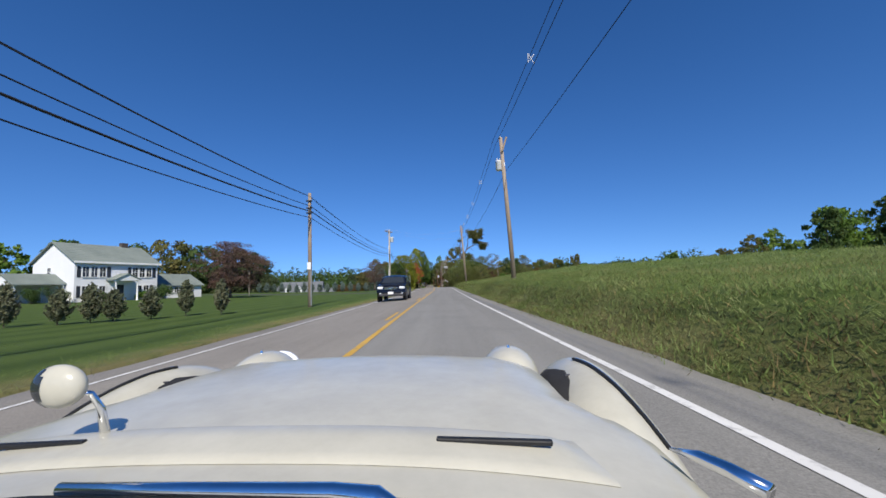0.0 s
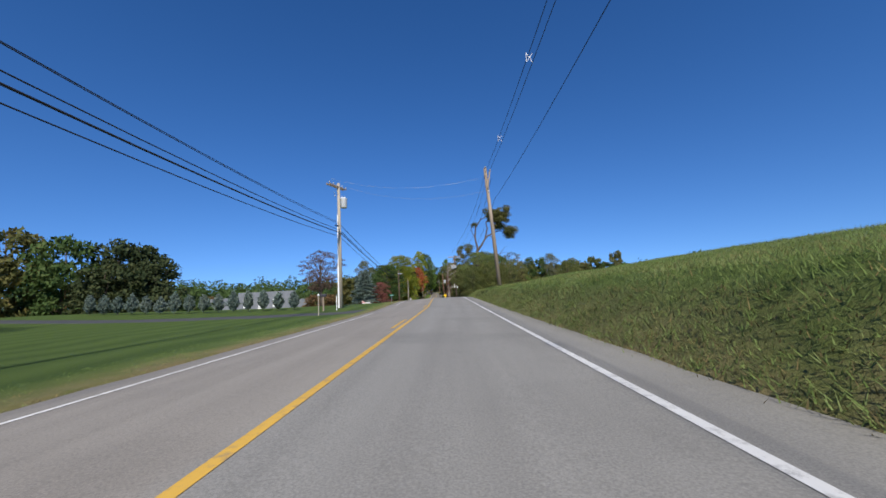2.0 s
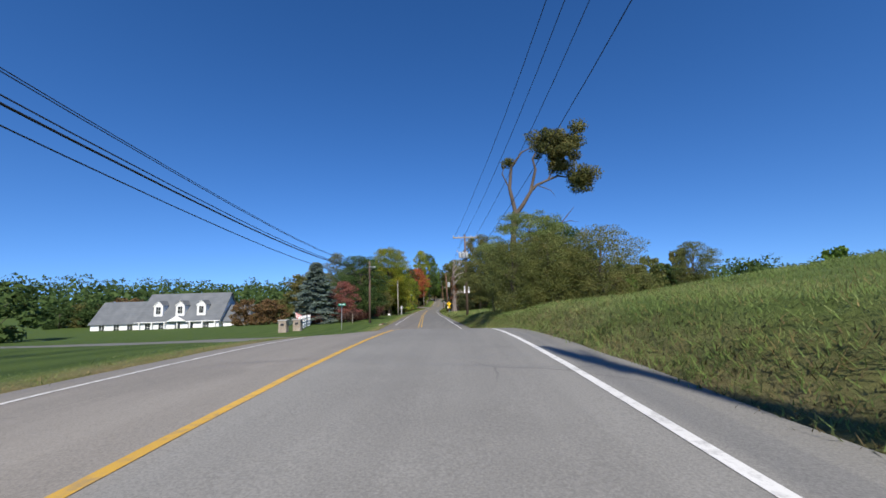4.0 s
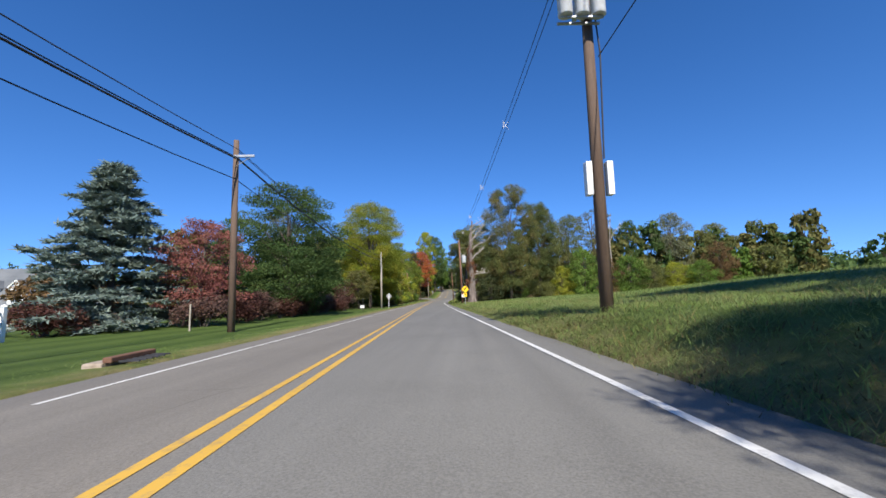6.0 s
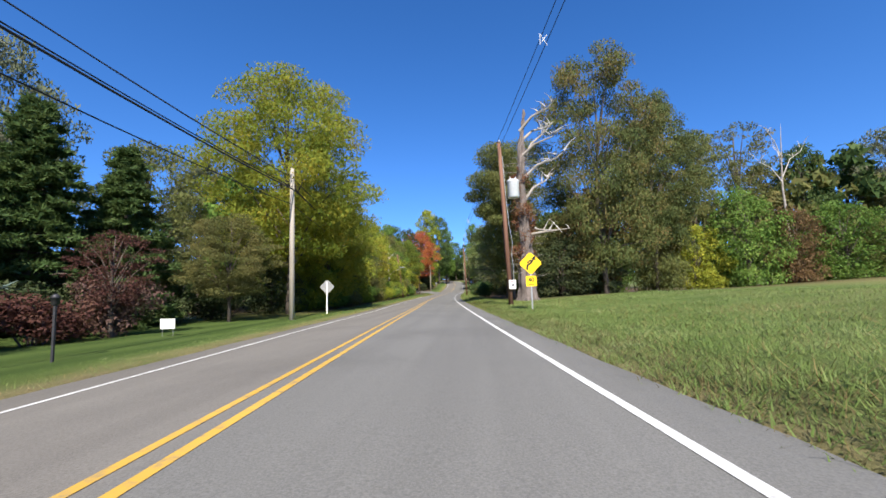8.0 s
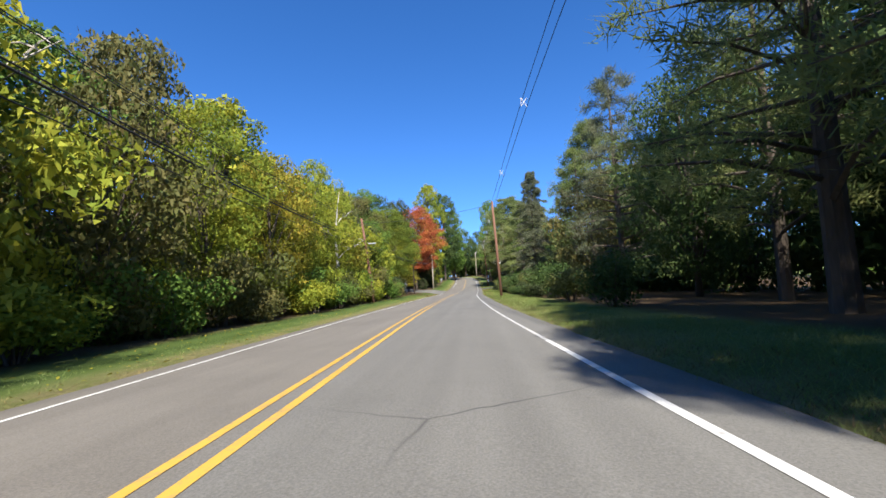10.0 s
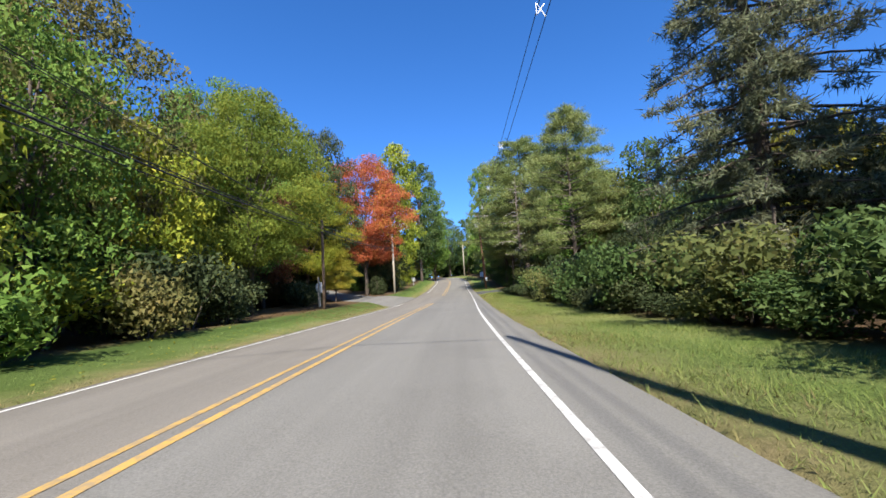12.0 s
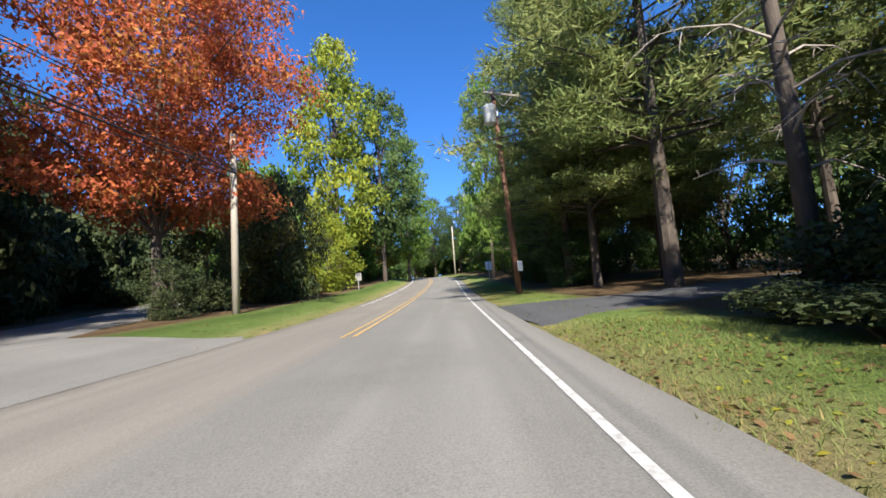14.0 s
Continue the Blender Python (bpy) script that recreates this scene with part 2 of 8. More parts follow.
def ground_material():
    m, n, l, b = shader("grass_ground", 0.9, 0.0, 0.15)
    v = coords(n, l, 1.0)
    geo = n.new("ShaderNodeAttribute")
    geo.attribute_name = "beside_road"
    sep = n.new("ShaderNodeSeparateXYZ")
    l.new(geo.outputs["Vector"], sep.inputs[0])
    broad, mid, fine = noise_node(n, l, v, 0.09, 4), noise_node(n, l, v, 0.9, 5), noise_node(n, l, v, 16.0, 6, 0.75)
    col = mix_col(n, l, ramp_node_out(n, l, mid, 0.35, 0.65), (0.09, 0.135, 0.028), (0.145, 0.19, 0.055))
    col = mix_col(n, l, ramp_node_out(n, l, broad, 0.5, 0.75), col, (0.22, 0.2, 0.075))
    col = mix_col(n, l, ramp_node_out(n, l, fine, 0.3, 0.75), mix_col(n, l, 0.24, col, (0.03, 0.045, 0.008)), col)
    # mown lawn stripes away to the side of the road
    wave = n.new("ShaderNodeTexWave")
    wave.wave_type, wave.bands_direction = "BANDS", "X"
    wave.inputs["Scale"].default_value, wave.inputs["Distortion"].default_value, wave.inputs["Detail"].default_value = 0.17, 4.0, 2.0
    l.new(v, wave.inputs["Vector"])
    lawn = mix_col(n, l, wave.outputs["Fac"], (0.06, 0.098, 0.02), (0.09, 0.134, 0.03))
    lawn = mix_col(n, l, ramp_node_out(n, l, fine, 0.25, 0.7), mix_col(n, l, 0.4, lawn, (0.02, 0.035, 0.008)), lawn)
    side = n.new("ShaderNodeMapRange")
    side.inputs["From Min"].default_value, side.inputs["From Max"].default_value = -5.3, -4.3
    side.inputs["To Min"].default_value, side.inputs["To Max"].default_value = 1.0, 0.0
    l.new(sep.outputs["X"], side.inputs["Value"])
    col = mix_col(n, l, side.outputs[0], col, lawn)
    # dry thatch along both edges of the asphalt
    for e0, e1 in ((-3.5, -4.9), (3.9, 5.5)):
        edge = n.new("ShaderNodeMapRange")
        edge.inputs["From Min"].default_value, edge.inputs["From Max"].default_value = e0, e1
        edge.inputs["To Min"].default_value, edge.inputs["To Max"].default_value = 1.0, -0.2
        l.new(sep.outputs["X"], edge.inputs["Value"])
        inner = n.new("ShaderNodeMath"); inner.operation = "GREATER_THAN" if e0 > 0 else "LESS_THAN"
        l.new(sep.outputs["X"], inner.inputs[0]); inner.inputs[1].default_value = 2.0 if e0 > 0 else -2.0
        dry = n.new("ShaderNodeMath"); dry.operation = "MULTIPLY"; dry.use_clamp = True
        l.new(edge.outputs[0], dry.inputs[0]); l.new(inner.outputs[0], dry.inputs[1])
        patch = n.new("ShaderNodeMath"); patch.operation = "MULTIPLY"
        l.new(dry.outputs[0], patch.inputs[0]); l.new(ramp_node_out(n, l, mid, 0.25, 0.6), patch.inputs[1])
        col = mix_col(n, l, patch.outputs[0], col, mix_col(n, l, ramp_node_out(n, l, fine, 0.3, 0.7), (0.15, 0.12, 0.055), (0.28, 0.22, 0.11)))
    # dry crop stubble on the far upper field
    far = n.new("ShaderNodeMapRange")
    far.inputs["From Min"].default_value, far.inputs["From Max"].default_value = 19.0, 30.0
    l.new(sep.outputs["X"], far.inputs["Value"])
    far_y = n.new("ShaderNodeMapRange")
    far_y.inputs["From Min"].default_value, far_y.inputs["From Max"].default_value = 172.0, 180.0
    far_y.inputs["To Min"].default_value, far_y.inputs["To Max"].default_value = 1.0, 0.0
    l.new(sep.outputs["Y"], far_y.inputs["Value"])
    crop = n.new("ShaderNodeMath"); crop.operation = "MULTIPLY"
    l.new(far.outputs[0], crop.inputs[0]); l.new(far_y.outputs[0], crop.inputs[1])
    col = mix_col(n, l, crop.outputs[0], col, mix_col(n, l, mid, (0.26, 0.22, 0.09), (0.16, 0.17, 0.06)))
    # leaf litter and bare earth in the woods
    wood = n.new("ShaderNodeMapRange")
    wood.inputs["From Min"].default_value, wood.inputs["From Max"].default_value = 168.0, 182.0
    l.new(sep.outputs["Y"], wood.inputs["Value"])
    ax = n.new("ShaderNodeMath"); ax.operation = "ABSOLUTE"
    off = n.new("ShaderNodeMath"); off.operation = "ADD"; off.inputs[1].default_value = 0.0
    l.new(sep.outputs["X"], off.inputs[0]); l.new(off.outputs[0], ax.inputs[0])
    deep = n.new("ShaderNodeMapRange")
    deep.inputs["From Min"].default_value, deep.inputs["From Max"].default_value = 6.4, 7.6
    l.new(ax.outputs[0], deep.inputs["Value"])
    both = n.new("ShaderNodeMath"); both.operation = "MULTIPLY"
    l.new(wood.outputs[0], both.inputs[0]); l.new(deep.outputs[0], both.inputs[1])
    lim = n.new("ShaderNodeMapRange")
    lim.inputs["From Min"].default_value, lim.inputs["From Max"].default_value = 60.0, 40.0
    l.new(ax.outputs[0], lim.inputs["Value"])
    bound = n.new("ShaderNodeMath"); bound.operation = "MULTIPLY"
    l.new(both.outputs[0], bound.inputs[0]); l.new(lim.outputs[0], bound.inputs[1])
    col = mix_col(n, l, bound.outputs[0], col, mix_col(n, l, ramp_node_out(n, l, fine, 0.3, 0.7), (0.05, 0.035, 0.02), (0.14, 0.09, 0.045)))
    l.new(col, b.inputs["Base Color"])
    bump(n, l, b, fine, 0.9, 0.06)
    return m


def asphalt_material(name, c1, c2, varied=False):
    m, n, l, b = shader(name, 0.85, 0.0, 0.25)
    v = coords(n, l, 1.0)
    streak = coords(n, l, (1.6, 0.05, 1.0))
    broad, fine = noise_node(n, l, v, 0.35, 5), noise_node(n, l, v, 60.0, 4, 0.8)
    track = noise_node(n, l, streak, 1.0, 3)
    col = mix_col(n, l, ramp_node_out(n, l, track, 0.3, 0.7), c1, c2)
    col = mix_col(n, l, ramp_node_out(n, l, broad, 0.5, 0.8), col, tuple(x * 0.85 for x in c1))
    col = mix_col(n, l, ramp_node_out(n, l, fine, 0.35, 0.7), mix_col(n, l, 0.4, col, (0.03, 0.03, 0.03)), mix_col(n, l, 0.12, col, (0.4, 0.39, 0.37)))
    vor = n.new("ShaderNodeTexVoronoi")
    vor.feature = "DISTANCE_TO_EDGE"
    vor.inputs["Scale"].default_value = 0.35
    wob = n.new("ShaderNodeTexNoise"); wob.inputs["Scale"].default_value = 1.4
    l.new(v, wob.inputs["Vector"])
    l.new(mix_col(n, l, 0.2, v, wob.outputs["Color"], "ADD"), vor.inputs["Vector"])
    crack = ramp_node(n, [(0.0, (1, 1, 1)), (0.006, (0, 0, 0))])
    l.new(vor.outputs["Distance"], crack.inputs["Fac"])
    keep = ramp_node_out(n, l, noise_node(n, l, v, 0.12, 2), 0.6, 0.7)
    cf = n.new("ShaderNodeMath"); cf.operation = "MULTIPLY"
    l.new(crack.outputs["Color"], cf.inputs[0]); l.new(keep, cf.inputs[1])
    col = mix_col(n, l, cf.outputs[0], col, (0.035, 0.035, 0.035))
    if varied:
        # lighter over the first stretch, warmer left of the centre line
        lane, sep = n.new("ShaderNodeAttribute"), n.new("ShaderNodeSeparateXYZ")
        lane.attribute_name = "beside_road"
        l.new(lane.outputs["Vector"], sep.inputs[0])
        lead_in, brown = n.new("ShaderNodeMapRange"), n.new("ShaderNodeMapRange")
        lead_in.inputs["From Min"].default_value, lead_in.inputs["From Max"].default_value = 120.0, 70.0
        l.new(sep.outputs["Y"], lead_in.inputs["Value"])
        brown.inputs["From Min"].default_value, brown.inputs["From Max"].default_value = 0.15, -0.15
        l.new(sep.outputs["X"], brown.inputs["Value"])
        half = n.new("ShaderNodeMath"); half.operation = "MULTIPLY"; half.inputs[1].default_value = 0.8
        l.new(brown.outputs[0], half.inputs[0])
        col = mix_col(n, l, lead_in.outputs[0], col, mix_col(n, l, 1.0, col, (1.42, 1.42, 1.42), "MULTIPLY"))
        col = mix_col(n, l, half.outputs[0], col, mix_col(n, l, 1.0, col, (1.09, 1.02, 0.96), "MULTIPLY"))
    l.new(col, b.inputs["Base Color"])
    bump(n, l, b, fine, 0.5, 0.004)
    return m


def line_material(name, c, worn_from=0.5):
    m, n, l, b = shader(name, 0.7, 0.0, 0.3)
    v = coords(n, l, 1.0)
    wear = ramp_node_out(n, l, noise_node(n, l, v, 7.0, 8, 0.75), worn_from, worn_from + 0.18)
    col = mix_col(n, l, ramp_node_out(n, l, noise_node(n, l, v, 0.5, 3), 0.3, 0.7), c, tuple(x * 0.82 for x in c))
    l.new(mix_col(n, l, wear, col, mix_col(n, l, 0.62, col, (0.16, 0.155, 0.145))), b.inputs["Base Color"])
    return m


M_GROUND = ground_material()
M_ASPHALT = asphalt_material("asphalt_grey", (0.157, 0.151, 0.135), (0.206, 0.199, 0.178), True)
M_ASPHALT_SIDE = asphalt_material("asphalt_side_street", (0.157, 0.151, 0.135), (0.206, 0.199, 0.178))
M_ASPHALT_DARK = asphalt_material("asphalt_dark", (0.04, 0.042, 0.047), (0.06, 0.062, 0.066))
M_LINE_W = line_material("white_road_paint", (0.72, 0.71, 0.67))
M_LINE_Y = line_material("yellow_road_paint", (0.6, 0.36, 0.06))
M_LINE_Y_OLD = line_material("faded_yellow_road_paint", (0.5, 0.31, 0.08), 0.42)
M_LINE_W_OLD = line_material("faded_white_road_paint", (0.6, 0.59, 0.56), 0.44)
M_GRASS = foliage("grass_blades", [(0.075, 0.124, 0.028), (0.118, 0.177, 0.042), (0.168, 0.23, 0.066), (0.3, 0.315, 0.14)], 0.28)
M_VERGE = foliage("verge_grass_blades", [(0.07, 0.112, 0.022), (0.11, 0.16, 0.034), (0.155, 0.205, 0.052), (0.24, 0.25, 0.09)], 0.28)
M_STRAW = foliage("dry_grass_blades", [(0.12, 0.09, 0.035), (0.2, 0.15, 0.06), (0.3, 0.22, 0.09), (0.38, 0.29, 0.14)], 0.25)
M_THATCH = foliage("matted_brown_grass", [(0.05, 0.045, 0.02), (0.085, 0.07, 0.03), (0.13, 0.1, 0.045), (0.17, 0.15, 0.06)], 0.15)

# ---- mesh helpers ----
def smoothstep(a, b, x):
    k = min(1.0, max(0.0, (x - a) / (b - a)))
    return k * k * (3 - 2 * k)


def table(rows, y):
    """Value at y of a smooth curve through (y, value) rows."""
    if y <= rows[0][0]:
        return rows[0][1]
    for (a, p), (b, q) in zip(rows, rows[1:]):
        if y <= b:
            return p + (q - p) * smoothstep(a, b, y)
    return rows[-1][1]


def spline(rows, y):
    """Value at y of an even curve through (y, value) rows, with no flat steps at the rows."""
    if y <= rows[0][0]:
        return rows[0][1]
    if y >= rows[-1][0]:
        return rows[-1][1]
    k = next(i for i in range(len(rows) - 1) if y <= rows[i + 1][0])
    (a, p), (b, q) = rows[k], rows[k + 1]
    lo, hi = rows[max(0, k - 1)], rows[min(len(rows) - 1, k + 2)]
    m0, m1 = (q - lo[1]) / (b - lo[0]), (hi[1] - p) / (hi[0] - a)
    h, t = b - a, (y - a) / (b - a)
    return (2 * t ** 3 - 3 * t * t + 1) * p + (t ** 3 - 2 * t * t + t) * h * m0 + (3 * t * t - 2 * t ** 3) * q + (t ** 3 - t * t) * h * m1


# Height of the road's crown along its way: a low crest, down a hill, a dip and up again.
GRADE = [(-80, 0.08), (30, 0.08), (52, 0.09), (62, 0.13), (72, 0.26), (79, 0.32), (86, 0.13), (93, -0.46), (100, -1.05), (106, -1.27), (115, -1.46), (125, -1.67), (145, -2.08), (160, -2.4), (175, -2.72), (193, -3.0),
         (208, -3.2), (220, -3.33), (235, -3.5), (250, -3.6), (260, -3.55), (270, -3.38), (280, -3.1), (290, -2.68), (305, -1.8), (330, -0.4), (350, 0.2), (420, 0.6)]
# Sideways place of the yellow line, and of the white lines from it.
CENTRE = [(-80, -1.35), (0, -1.37), (15, -1.44), (45, -1.45), (62, -1.52), (75, -1.72), (86, -1.55), (95, -1.4), (105, -1.33), (115, -1.43), (125, -1.52), (145, -1.68), (160, -1.7), (175, -1.6), (190, -1.55), (205, -1.85), (220, -2.22),
          (235, -2.38), (250, -2.22), (262, -2.15), (280, -2.28), (300, -2.38), (330, -2.4)]
EDGE_RIGHT = [(-80, 3.16), (6, 3.16), (24, 3.07), (60, 3.05), (80, 3.11), (105, 3.19), (130, 3.28), (160, 3.23), (190, 3.14), (220, 3.07), (250, 3.17), (290, 3.25)]
EDGE_LEFT = [(-80, -2.85), (55, -2.86), (85, -2.75), (105, -2.68), (130, -2.62), (160, -2.73), (190, -2.92), (208, -3.1), (222, -3.25), (240, -3.15), (260, -2.98), (300, -2.9)]
# Bends of the valley road: from, to, degrees to the left.
BENDS = ((60.0, 98.0, 4.2), (178.0, 208.0, -4.3))


def grade(y):
    return spline(GRADE, y)


def centre(y):
    return spline(CENTRE, y) - 0.0022 * max(0.0, y - 300.0) ** 2


def heading(y):
    return sum(radians(a) * smoothstep(lo, hi, y) for lo, hi, a in BENDS)


AXIS_Y = np.arange(-100.0, 500.5, 0.5)
_turn = np.array([heading(v) for v in AXIS_Y])
AXIS = np.stack([np.concatenate([[0.0], np.cumsum(-np.sin(_turn[:-1]) * 0.5)]), -100.0 + np.concatenate([[0.0], np.cumsum(np.cos(_turn[:-1]) * 0.5)]), _turn], 1)


def bend(p):
    """Takes points from beside a straight road to beside the bending one; far off to the sides the turn fades."""
    p = np.array(p, dtype=np.float64)
    y = np.clip(p[:, 1], -100.0, 500.0)
    ax, ay, turn = (np.interp(y, AXIS_Y, AXIS[:, k]) for k in range(3))
    fade = np.clip((420.0 - np.abs(p[:, 0])) / 300.0, 0.0, 1.0)
    turn = turn * fade
    q = p.copy()
    q[:, 0] = ax + p[:, 0] * np.cos(turn)
    q[:, 1] = ay + p[:, 0] * np.sin(turn) + (p[:, 1] - y)
    return q


def bend_pose(m):
    """The same for a thing's pose, which turns with the road."""
    at = m.to_translation()
    q = bend([at])[0]
    turn = float(np.interp(min(max(at.y, -100.0), 500.0), AXIS_Y, AXIS[:, 2])) * min(1.0, max(0.0, (420.0 - abs(at.x)) / 300.0))
    return Matrix.Translation(q) @ Matrix.Rotation(turn, 4, "Z") @ Matrix.Translation(-at) @ m


BANK_LOW = [(-60, 0.3), (-30, 0.5), (0, 0.77), (24, 1.12), (45, 1.2), (58, 1.2), (68, 1.05), (80, 0.75), (90, 0.85), (105, 1.15), (118, 0.65), (140, 0.35), (162, 0.15), (174, 0.3), (200, 0.1), (245, 0.1), (400, 0.4)]
BANK_HIGH = [(-60, 0.8), (0, 1.42), (24, 2.02), (40, 2.35), (56, 2.35), (70, 2.1), (90, 1.9), (105, 2.3), (118, 1.6), (140, 1.0), (165, 0.75), (200, 0.1), (245, 0.3), (400, 1.5)]
LEFT_LOW = [(-60, -0.2), (150, -0.25), (200, -0.15), (245, 0.15), (275, 0.3), (400, 0.8)]


def road_z(u, y):
    return grade(y) + 0.035 - (0.05 * -u if u < 0 else 0.02 * u)


PAVE_L, PAVE_R = -3.5, 3.95


def ground_z(x, y):
    """Height of the ground at a place."""
    u, g = x - centre(min(max(y, -80), 420)), grade(y)
    if PAVE_L - 0.15 < u < PAVE_R + 0.1:
        return road_z(u, y) - 0.14
    if u > 0:
        lo, hi = table(BANK_LOW, y), table(BANK_HIGH, y)
        s = u - PAVE_R
        z = -0.06 + lo * smoothstep(0.0, 1.7, s) * (1.0 if lo > 0 else 1) + (hi - lo) * smoothstep(1.4, 12.0, s) + 1.5 * smoothstep(12, 62, s) * (1 - smoothstep(188, 215, y))
    else:
        s = PAVE_L - u
        lo = table(LEFT_LOW, y)
        z = -0.13 + (lo + 0.13) * smoothstep(0.0, 3.0, s) + 0.5 * smoothstep(12, 40, s) * (1 - smoothstep(80, 130, y)) - 0.9 * smoothstep(12, 45, s) * smoothstep(90, 125, y) * (1 - smoothstep(160, 190, y))
    z += 0.05 * noise.noise((x * 0.35, y * 0.35, 1.0)) * min(1.0, abs(u) / 8.0)
    return g + z


def mesh_of(name, verts, faces, mat=None, smooth=False):
    me = bpy.data.meshes.new(name)
    verts = np.asarray(verts, dtype=np.float32)
    if isinstance(faces, np.ndarray):
        k, cnt = faces.shape[1], len(faces)
        me.vertices.add(len(verts)); me.vertices.foreach_set("co", verts.ravel())
        me.loops.add(cnt * k); me.loops.foreach_set("vertex_index", faces.astype(np.int32).ravel())
        me.polygons.add(cnt); me.polygons.foreach_set("loop_start", np.arange(0, cnt * k, k, dtype=np.int32))
        me.update(calc_edges=True)
    else:
        me.from_pydata([tuple(v) for v in verts], [], faces)
    if mat:
        me.materials.append(mat)
    if smooth:
        me.polygons.foreach_set("use_smooth", [True] * len(me.polygons))
    me.update()
    return me


def part(name, bm, material, parent=None, label="", smooth=False):
    """Links a bmesh or mesh as one object, under a thing where one is given; what has no parent follows the road's bends."""
    if isinstance(bm, bmesh.types.BMesh):
        me = bpy.data.meshes.new(name)
        bm.normal_update()
        bm.to_mesh(me)
        bm.free()
        if smooth:
            me.polygons.foreach_set("use_smooth", [True] * len(me.polygons))
        me.materials.append(material)
    else:
        me = bm
        if material and not me.materials:
            me.materials.append(material)
    if parent is None:
        co = np.empty(len(me.vertices) * 3, dtype=np.float32)
        me.vertices.foreach_get("co", co)
        me.vertices.foreach_set("co", bend(co.reshape(-1, 3)).astype(np.float32).ravel())
        me.update()
    ob = new(name, me)
    if parent:
        ob.parent = parent
    if label:
        ob["label"] = label
    return ob


def thing(name, m, label, category, group="", kind=""):
    ob = new(name)
    ob.empty_display_size = 0.3
    ob.matrix_world = bend_pose(m)
    return tagged(ob, label, category, group, kind)


def box(size, at=(0, 0, 0), bevel=0.0, bm=None, rot=None, seg=2):
    bm2 = bmesh.new()
    bmesh.ops.create_cube(bm2, size=1.0)
    bmesh.ops.scale(bm2, vec=size, verts=bm2.verts)
    if bevel:
        bmesh.ops.bevel(bm2, geom=bm2.edges[:] + bm2.verts[:], offset=bevel, segments=seg, affect="EDGES", profile=0.5)
    if rot:
        bmesh.ops.rotate(bm2, matrix=Euler([radians(a) for a in rot]).to_matrix(), verts=bm2.verts)
    bmesh.ops.translate(bm2, vec=at, verts=bm2.verts)
    return bm2 if bm is None else join(bm, bm2)


def join(bm, other):
    me = bpy.data.meshes.new("t")
    other.to_mesh(me)
    other.free()
    bm.from_mesh(me)
    bpy.data.meshes.remove(me)
    return bm


def rod(points, radii, sides=8, bm=None, cap=True):
    """A tapered, bent round bar through points."""
    bm = bm or bmesh.new()
    pts = [Vector(p) for p in points]
    if not isinstance(radii, (list, tuple)):
        radii = [radii] * len(pts)
    rings = []
    ref = None
    for i, p in enumerate(pts):
        d = (pts[min(i + 1, len(pts) - 1)] - pts[max(i - 1, 0)]).normalized()
        if ref is None:
            ref = Vector((1, 0, 0)) if abs(d.x) < 0.8 else Vector((0, 1, 0))
        a = (ref - d * ref.dot(d)).normalized()
        ref = a
        b = d.cross(a)
        rings.append([bm.verts.new(p + (a * math.cos(2 * math.pi * k / sides) + b * math.sin(2 * math.pi * k / sides)) * radii[i]) for k in range(sides)])
    for r, s in zip(rings, rings[1:]):
        for k in range(sides):
            bm.faces.new((r[k], r[(k + 1) % sides], s[(k + 1) % sides], s[k]))
    if cap:
        bm.faces.new(list(reversed(rings[0])))
        bm.faces.new(rings[-1])
    return bm


def lathe(profile, sides=16, at=(0, 0, 0), bm=None, rot=None):
    """A turned shape round z from (radius, height) rows."""
    b2 = bmesh.new()
    rings = [[b2.verts.new((r * math.cos(2 * math.pi * k / sides), r * math.sin(2 * math.pi * k / sides), z)) for k in range(sides)] for r, z in profile]
    for r, s in zip(rings, rings[1:]):
        for k in range(sides):
            b2.faces.new((r[k], r[(k + 1) % sides], s[(k + 1) % sides], s[k]))
    b2.faces.new(list(reversed(rings[0])))
    b2.faces.new(rings[-1])
    if rot:
        bmesh.ops.rotate(b2, matrix=Euler([radians(a) for a in rot]).to_matrix(), verts=b2.verts)
    bmesh.ops.translate(b2, vec=at, verts=b2.verts)
    return b2 if bm is None else join(bm, b2)


def prism(outline, depth, axis="y", bm=None):
    """A plate from an outline of (a, b) points: in the xz plane, thick along y; or in the xy plane, thick along z."""
    b2 = bmesh.new()
    f3 = (lambda a, b, d: (a, d, b)) if axis == "y" else (lambda a, b, d: (a, b, d))
    front = [b2.verts.new(f3(a, b, -depth / 2)) for a, b in outline]
    back = [b2.verts.new(f3(a, b, depth / 2)) for a, b in outline]
    b2.faces.new(front); b2.faces.new(list(reversed(back)))
    for i in range(len(outline)):
        j = (i + 1) % len(outline)
        b2.faces.new((front[j], front[i], back[i], back[j]))
    bmesh.ops.recalc_face_normals(b2, faces=b2.faces)
    return b2 if bm is None else join(bm, b2)


